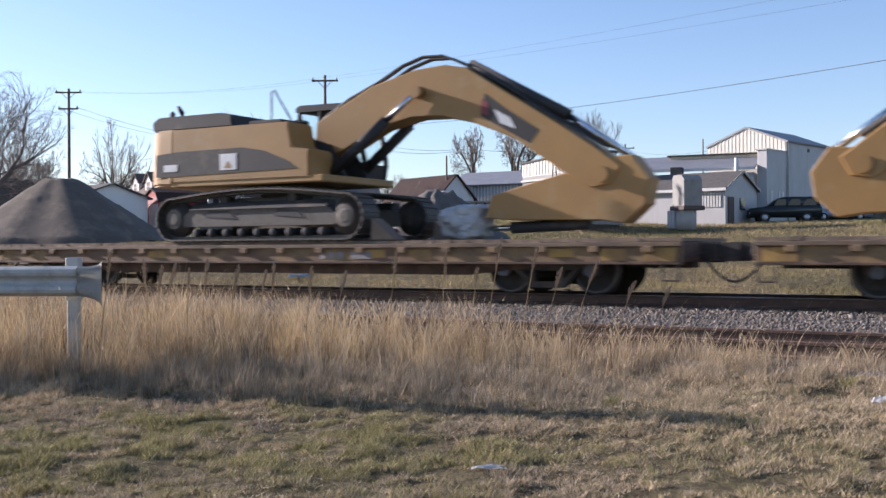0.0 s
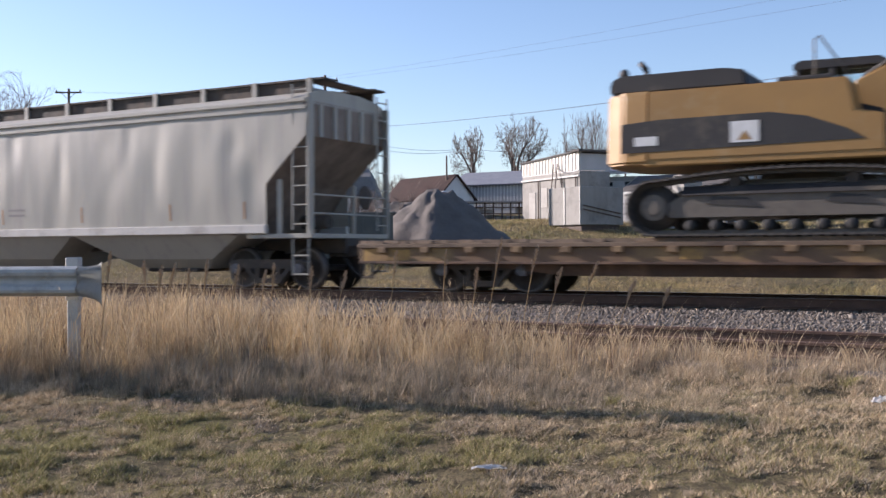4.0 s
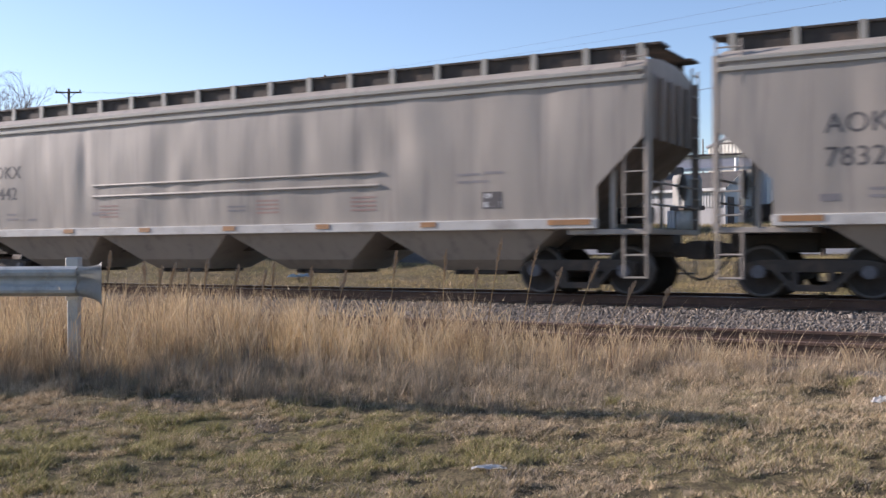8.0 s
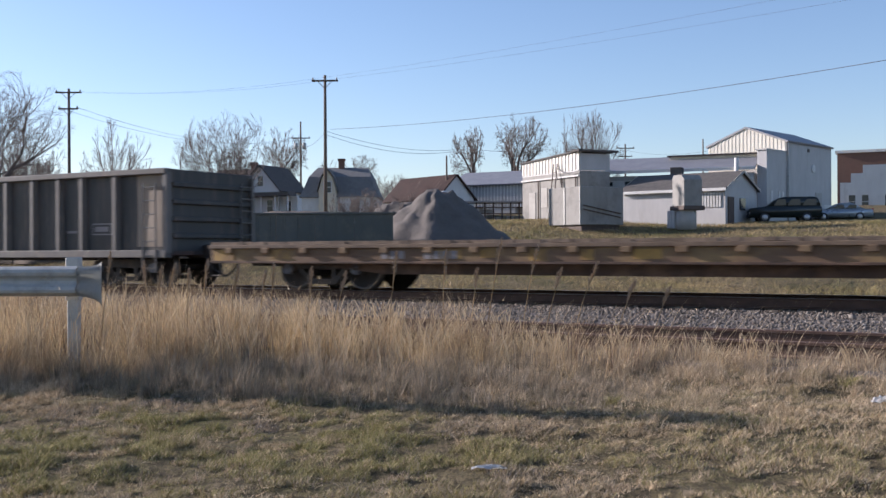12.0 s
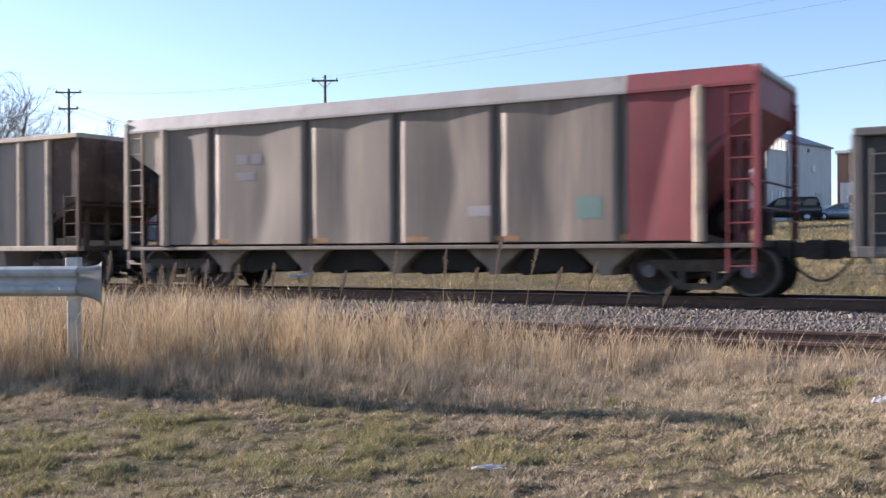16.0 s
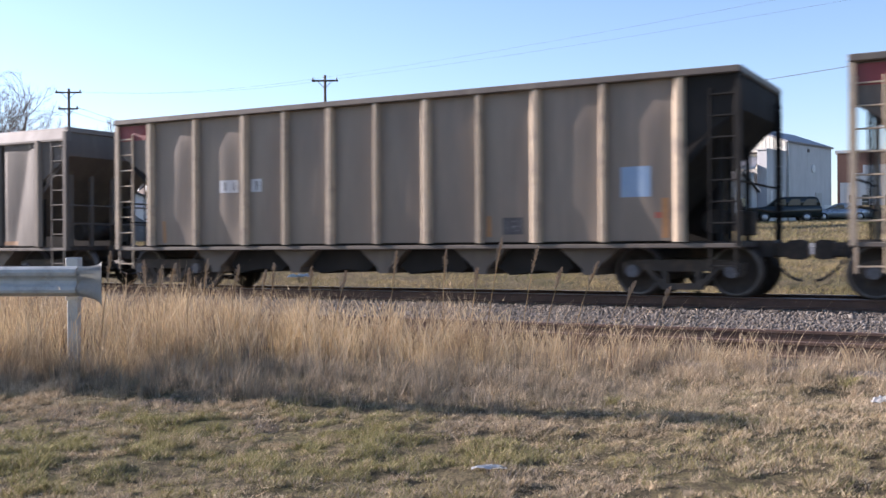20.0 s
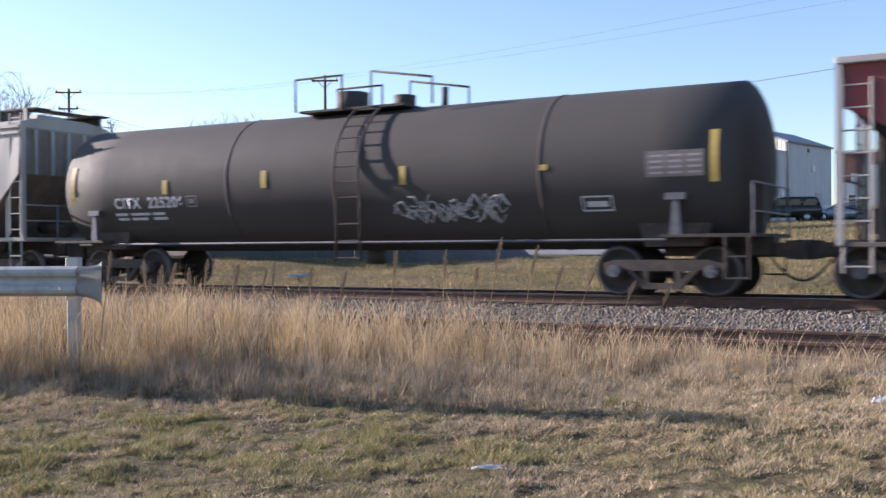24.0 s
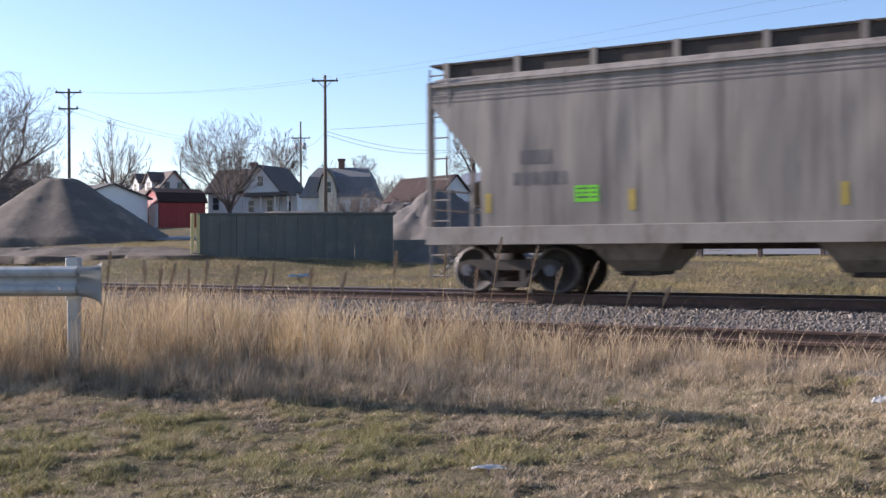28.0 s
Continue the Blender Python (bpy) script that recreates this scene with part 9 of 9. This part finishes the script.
    blades("dead_grass", x, y, turf_z(x, y) - 0.01, h, rng.uniform(0.003, 0.007, len(x)), 0.9, 74, M["grass_dull"], "matted dead grass at the edge of the tall grass", 0.7, 2, (0.3, 0.1))
    # knee-high grass between the turf and the tall stalks
    x, y, f, rng = tufts(1800, -13.5, -2.0, -12.8, -9.0, 34, 0.08, 90)
    front = -11.45 + 0.1317 * (x + 4.5)
    keep = (y > front) & (y < edge_y(x) + 0.3) & (rng.random(len(x)) < np.clip((-2.4 - x) / 1.2, 0, 1)) & (patchy(x, y, 0.5, 33) > 0.36)
    x, y, f, front = x[keep], y[keep], f[keep], front[keep]
    h = rng.uniform(0.10, 0.40, len(x)) * (0.45 + 0.55 * f) * (0.6 + 0.4 * np.clip((y - front) / 0.5, 0, 1)) * np.clip((-2.0 - x) / 4.0, 0.3, 1)
    # the shade on this strip is partly put into its colours
    blades("edge_grass", x, y, turf_z(x, y) - 0.01, h, rng.uniform(0.004, 0.008, len(x)), 0.7, 91, M["grass_shaded"], "knee-high dead grass before the tall grass", 0.5, 2, (0.15, 0.0))
    # tall dry grass: upright stems in clumps, each clump with its own height and lean
    rng = np.random.default_rng(75)
    n, per = 5400, 48
    cx, cy, size = rng.uniform(-24, 2.5, n), rng.uniform(-15.5, -8.0, n), rng.lognormal(0, 0.32, n)
    k = rng.integers(0, n, n * per)
    a, r = rng.uniform(0, 6.283, n * per), 0.085 * np.abs(rng.normal(0, 0.8, n * per))
    x, y = cx[k] + r * np.cos(a), cy[k] + r * np.sin(a)
    wx, wy = rng.normal(0.20, 0.48, n)[k], rng.normal(0, 0.35, n)[k]
    d = y - edge_y(x)
    low = np.clip(1.02 - (x + 10.0) / 12.5, 0.34, 1.0)
    gap = patchy(cx, cy, 0.9, 41)[k]
    keep = (d > -0.1) & (rng.random(len(x)) < (0.06 + 0.94 * smooth(gap, 0.34, 0.54)) * (0.35 + 0.65 * low)) & (y < -8.1)
    x, y, low, d, k, wx, wy = x[keep], y[keep], low[keep], d[keep], k[keep], wx[keep], wy[keep]
    h = rng.uniform(0.34, 0.84, len(x)) ** 0.8 * low * (0.6 + 0.4 * np.clip(d / 0.6, 0, 1)) * (0.62 + 0.5 * patchy(x, y, 0.6, 43)) * size[k] ** 0.7
    blades("tall_grass", x, y, ground_z(x, y) - 0.02, h, rng.uniform(0.003, 0.0075, len(x)), 0.75, 76, M["grass_tall"], "tall dry straw-coloured grass", 0.55, 3, (wx, wy))
    # pale seed heads on the taller stems
    pick = (rng.random(len(x)) < 0.10) & (h > 0.3)
    hx, hy, hh = x[pick] + wx[pick] * h[pick] * 0.5, y[pick] + wy[pick] * h[pick] * 0.5, h[pick]
    blades("seed_heads", hx, hy, ground_z(hx, hy) + hh * rng.uniform(0.7, 0.95, len(hx)), rng.uniform(0.03, 0.08, len(hx)), rng.uniform(0.006, 0.013, len(hx)), 0.8, 87, M["seed_head"], "pale seed heads on the dry grass", 0.8, 2)
    # brown flower stems that stand over the straw
    x, y, f, rng = tufts(900, -19, -1.0, -13.6, -8.3, 14, 0.14, 92)
    keep = (y > edge_y(x) + 0.1) & (y < -8.15) & (patchy(x, y, 1.4, 45) > 0.44)
    x, y = x[keep], y[keep]
    low = np.clip(1.02 - (x + 10.0) / 14.0, 0.45, 1.0)
    blades("brown_stems", x, y, ground_z(x, y), rng.uniform(0.5, 1.08, len(x)) * low, rng.uniform(0.004, 0.009, len(x)), 0.45, 93, M["grass_brown"], "dark brown dead flower stems over the straw", 0.35, 2, (0.12, 0.0))
    # long stalks with nodding tips
    x, y, f, rng = tufts(420, -19, 0.5, -13.6, -8.3, 14, 0.22, 85)
    keep = (y > edge_y(x) + 0.15) & (y < -8.15)
    x, y = x[keep], y[keep]
    low = np.clip(1.02 - (x + 10.0) / 13.0, 0.42, 1.0)
    nodding("nodding_stalks", x, y, ground_z(x, y), rng.uniform(0.55, 0.95, len(x)) * low, 86)
    # single long stalks leaning with the wind, where the grass thins out
    x, y, rng = field(420, -7.0, 1.5, -9.4, -8.1, 94)
    keep = y > edge_y(x) + 0.05
    x, y = x[keep], y[keep]
    blades("leaning_stalks", x, y, ground_z(x, y), rng.uniform(0.35, 0.75, len(x)), rng.uniform(0.004, 0.007, len(x)), 0.25, 95, M["seed_head"], "single pale stalks leaning with the wind", 0.8, 4, (0.7, 0.0))
    # thin grass between the stones beside the siding
    x, y, rng = field(90000, -22, 3, -8.9, -2.2, 77)
    left = np.clip((-6.0 - x) / 5.0, 0, 1)
    keep = rng.random(len(x)) < np.where(y < -8.0, 0.5, np.where(y < -4.6, 0.05 + 0.42 * left, 0.22 * left)) * (0.4 + 0.8 * np.clip(clump(x, y, 15, 0.9), 0, 1))
    x, y = x[keep], y[keep]
    blades("track_weeds", x, y, bed_z(x, y), rng.uniform(0.05, 0.30, len(x)), rng.uniform(0.003, 0.008, len(x)), 0.9, 78, M["grass_dull"], "thin dry weeds on the siding ballast", 0.5)
    # rough grass on the bank behind the train
    x, y, rng = field(190000, -42, 4, 3.2, 23, 79)
    keep = rng.random(len(x)) < 0.35 + 0.6 * clump(x, y, 3, 0.35)
    x, y = x[keep], y[keep]
    blades("bank_grass", x, y, ground_z(x, y) - 0.01, rng.uniform(0.05, 0.2, len(x)) * (0.6 + 0.6 * np.clip(clump(x, y, 6, 0.5), 0, 1.4)), rng.uniform(0.008, 0.02, len(x)), 1.0, 80, M["bank_straw"], "rough yellowed grass on the far bank", 0.8, 1)


def yard_grass():
    x, y, rng = field(90000, -46, 3, 31.5, 58, 180)
    keep = rng.random(len(x)) < 0.3 + 0.9 * patchy(x, y, 3.0, 61)
    x, y = x[keep], y[keep]
    blades("yard_grass", x, y, ground_z(x, y) + 0.02, rng.uniform(0.06, 0.2, len(x)), rng.uniform(0.02, 0.05, len(x)), 1.0, 181, M["bank_straw"], "short yellowed grass before the works", 0.9, 1)


def nodding(name, x, y, z, h, seed):
    """Long stalks that bend over to one side at the tip, with loose seed heads."""
    rng = np.random.default_rng(seed)
    n, segs = len(x), 6
    a = rng.uniform(0, 6.283, n)
    reach = h * rng.uniform(0.15, 0.4, n)
    w = rng.uniform(0.003, 0.006, n)
    rows = []
    for k in range(segs + 1):
        u = k / segs
        px, py = x + np.cos(a) * reach * u ** 2.2, y + np.sin(a) * reach * u ** 2.2 * 0.6
        pz = z + h * (u - 0.16 * u ** 4 * reach / h * 2.4)
        ww = w * (1.0 if u < 0.7 else 1.7) * (1 - 0.55 * (u > 0.95))
        rows.append(np.stack([px - ww / 2, py - ww * 0.2, pz], 1))
        rows.append(np.stack([px + ww / 2, py + ww * 0.2, pz], 1))
    V = np.stack(rows, 1)
    m = 2 * (segs + 1)
    base = (np.arange(n) * m)[:, None]
    quads = np.concatenate([base + np.array([2 * k, 2 * k + 1, 2 * k + 3, 2 * k + 2]) for k in range(segs)], 0)
    stuff(name, V.reshape(-1, 3), quads, M["seed_head"], "long pale stalks with nodding tips", "grass")


def reed(x, y, h, lean, seed):
    """A reed stalk with a feathery plume."""
    rng = random.Random(seed)
    z = float(ground_z(x, y))
    r = thing("reed", "tall dry reed stalk with a pale feathery plume", "reed", "reeds beside the track", m=pose(x, y, z))
    pts = [(lean * h * u ** 1.6, 0.02 * math.sin(3 * u + seed), h * u) for u in (0, 0.2, 0.4, 0.6, 0.8, 1.0)]
    bm = bmesh.new()
    pipe(bm, pts, 0.005, n=5)
    part("stalk", bm, M["grass_tall"], r)
    bm = bmesh.new()
    for i in range(150):
        u = 0.76 + 0.28 * rng.random()
        k = math.sin(math.pi * min(1, (u - 0.78) / 0.27)) * 0.038
        b = Vector((lean * h * u ** 1.6, 0, h * u))
        d = Vector((rng.uniform(-1, 1.3), rng.uniform(-1, 1), rng.uniform(0.3, 1.4))).normalized()
        t = b + d * (k + 0.012)
        s = Vector((0.0018, 0.0012, 0))
        bm.faces.new([bm.verts.new(p) for p in (b - s, b + s, t + s * 1.4, t - s * 1.4)])
    part("plume", bm, M["plume"], r)


def scrap(name, x, y, w, d, h, mat, label, seed, turn=0):
    """A crumpled piece of litter."""
    rng = random.Random(seed)
    bm = bmesh.new()
    n = 6
    g = [[bm.verts.new(((i / n - 0.5) * w + rng.uniform(-0.1, 0.1) * w / n, (j / n - 0.5) * d + rng.uniform(-0.1, 0.1) * d / n, h * rng.random() * (1 if 0 < i < n else 0.3))) for j in range(n + 1)] for i in range(n + 1)]
    for i in range(n):
        for j in range(n):
            bm.faces.new((g[i][j], g[i + 1][j], g[i + 1][j + 1], g[i][j + 1]))
    bmesh.ops.solidify(bm, geom=bm.faces[:], thickness=0.004)
    ob = part(name, bm, mat)
    ob.matrix_basis = pose(x, y, float(ground_z(x, y)) + 0.03, 0, 0, turn)
    tagged(ob, label, "litter")


grass()
yard_grass()
for i, (x, y, h, lean) in enumerate(((-5.5, -8.6, 1.33, 0.16), (-5.15, -8.4, 1.24, 0.18), (-4.58, -8.25, 1.06, 0.3), (-5.92, -8.85, 1.2, 0.04), (-6.45, -9.16, 1.22, 0.08), (-9.34, -10.8, 1.32, 0.12), (-7.3, -9.65, 1.12, 0.1), (-7.9, -9.8, 1.08, 0.15), (-8.6, -10.2, 1.1, 0.05), (-8.9, -10.3, 1.16, 0.2), (-8.2, -9.9, 1.14, 0.12), (-5.75, -8.5, 1.0, 0.1), (-4.1, -8.2, 0.85, 0.3), (-9.0, -10.4, 1.2, -0.05), (-8.8, -10.5, 1.15, 0.1), (-8.45, -10.1, 1.2, 0.08), (-7.75, -9.7, 1.16, 0.05), (-7.1, -9.4, 1.05, 0.2), (-4.9, -8.3, 1.0, 0.22), (-3.7, -8.15, 0.8, 0.3))):
    reed(x, y, h, lean, 100 + i)
scrap("plastic_litter", -3.21, -13.0, 0.24, 0.07, 0.022, M["litter"], "crumpled white plastic scrap lying on the turf", 3, 29)
scrap("plastic_litter", -1.12, -9.75, 0.16, 0.10, 0.07, M["litter"], "white plastic bag caught in the dead grass", 5, 29)
scrap("plastic_litter", -6.3, -10.3, 0.06, 0.05, 0.04, M["litter"], "small pale plastic scrap in the tall grass", 7, 29)
scrap("plastic_sheet", -22.3, 9.9, 0.75, 0.5, 0.14, M["blue_plastic"], "pale blue plastic sheet on the far bank", 9, 20)


# ---- what moves ----
def motions():
    marks = [i * 0.5 for i in range(12)] + [6.0 + i * 2.0 for i in range(12)]
    for ob, q, turn in movers:
        walk(ob, [(t, pose(q + run(t), 0, 0, 0, 0, turn)) for t in marks])
    for ws, q, a in axles:
        # each axle turns while it rolls past the camera
        t0, t1 = max(0.0, (-34 - q) / SPEED), min(28.0, (7 - q) / SPEED)
        if t1 <= t0:
            walk(ws, [(0.0, pose(a, 0, WHEEL_R)), (28.0, pose(a, 0, WHEEL_R))])
            continue
        n = max(2, int((t1 - t0) * 19))
        times = [t0 + (t1 - t0) * i / n for i in range(n + 1)]
        times = sorted({round(t * FPS) / FPS for t in [0.0, 28.0] + times})
        rows = []
        for t in times:
            roll = (run(min(max(t, t0), t1)) - run(t0)) / WHEEL_R
            rows.append((t, pose(a, 0, WHEEL_R) @ Matrix.Rotation(roll, 4, "Y")))
        walk(ws, rows)


motions()
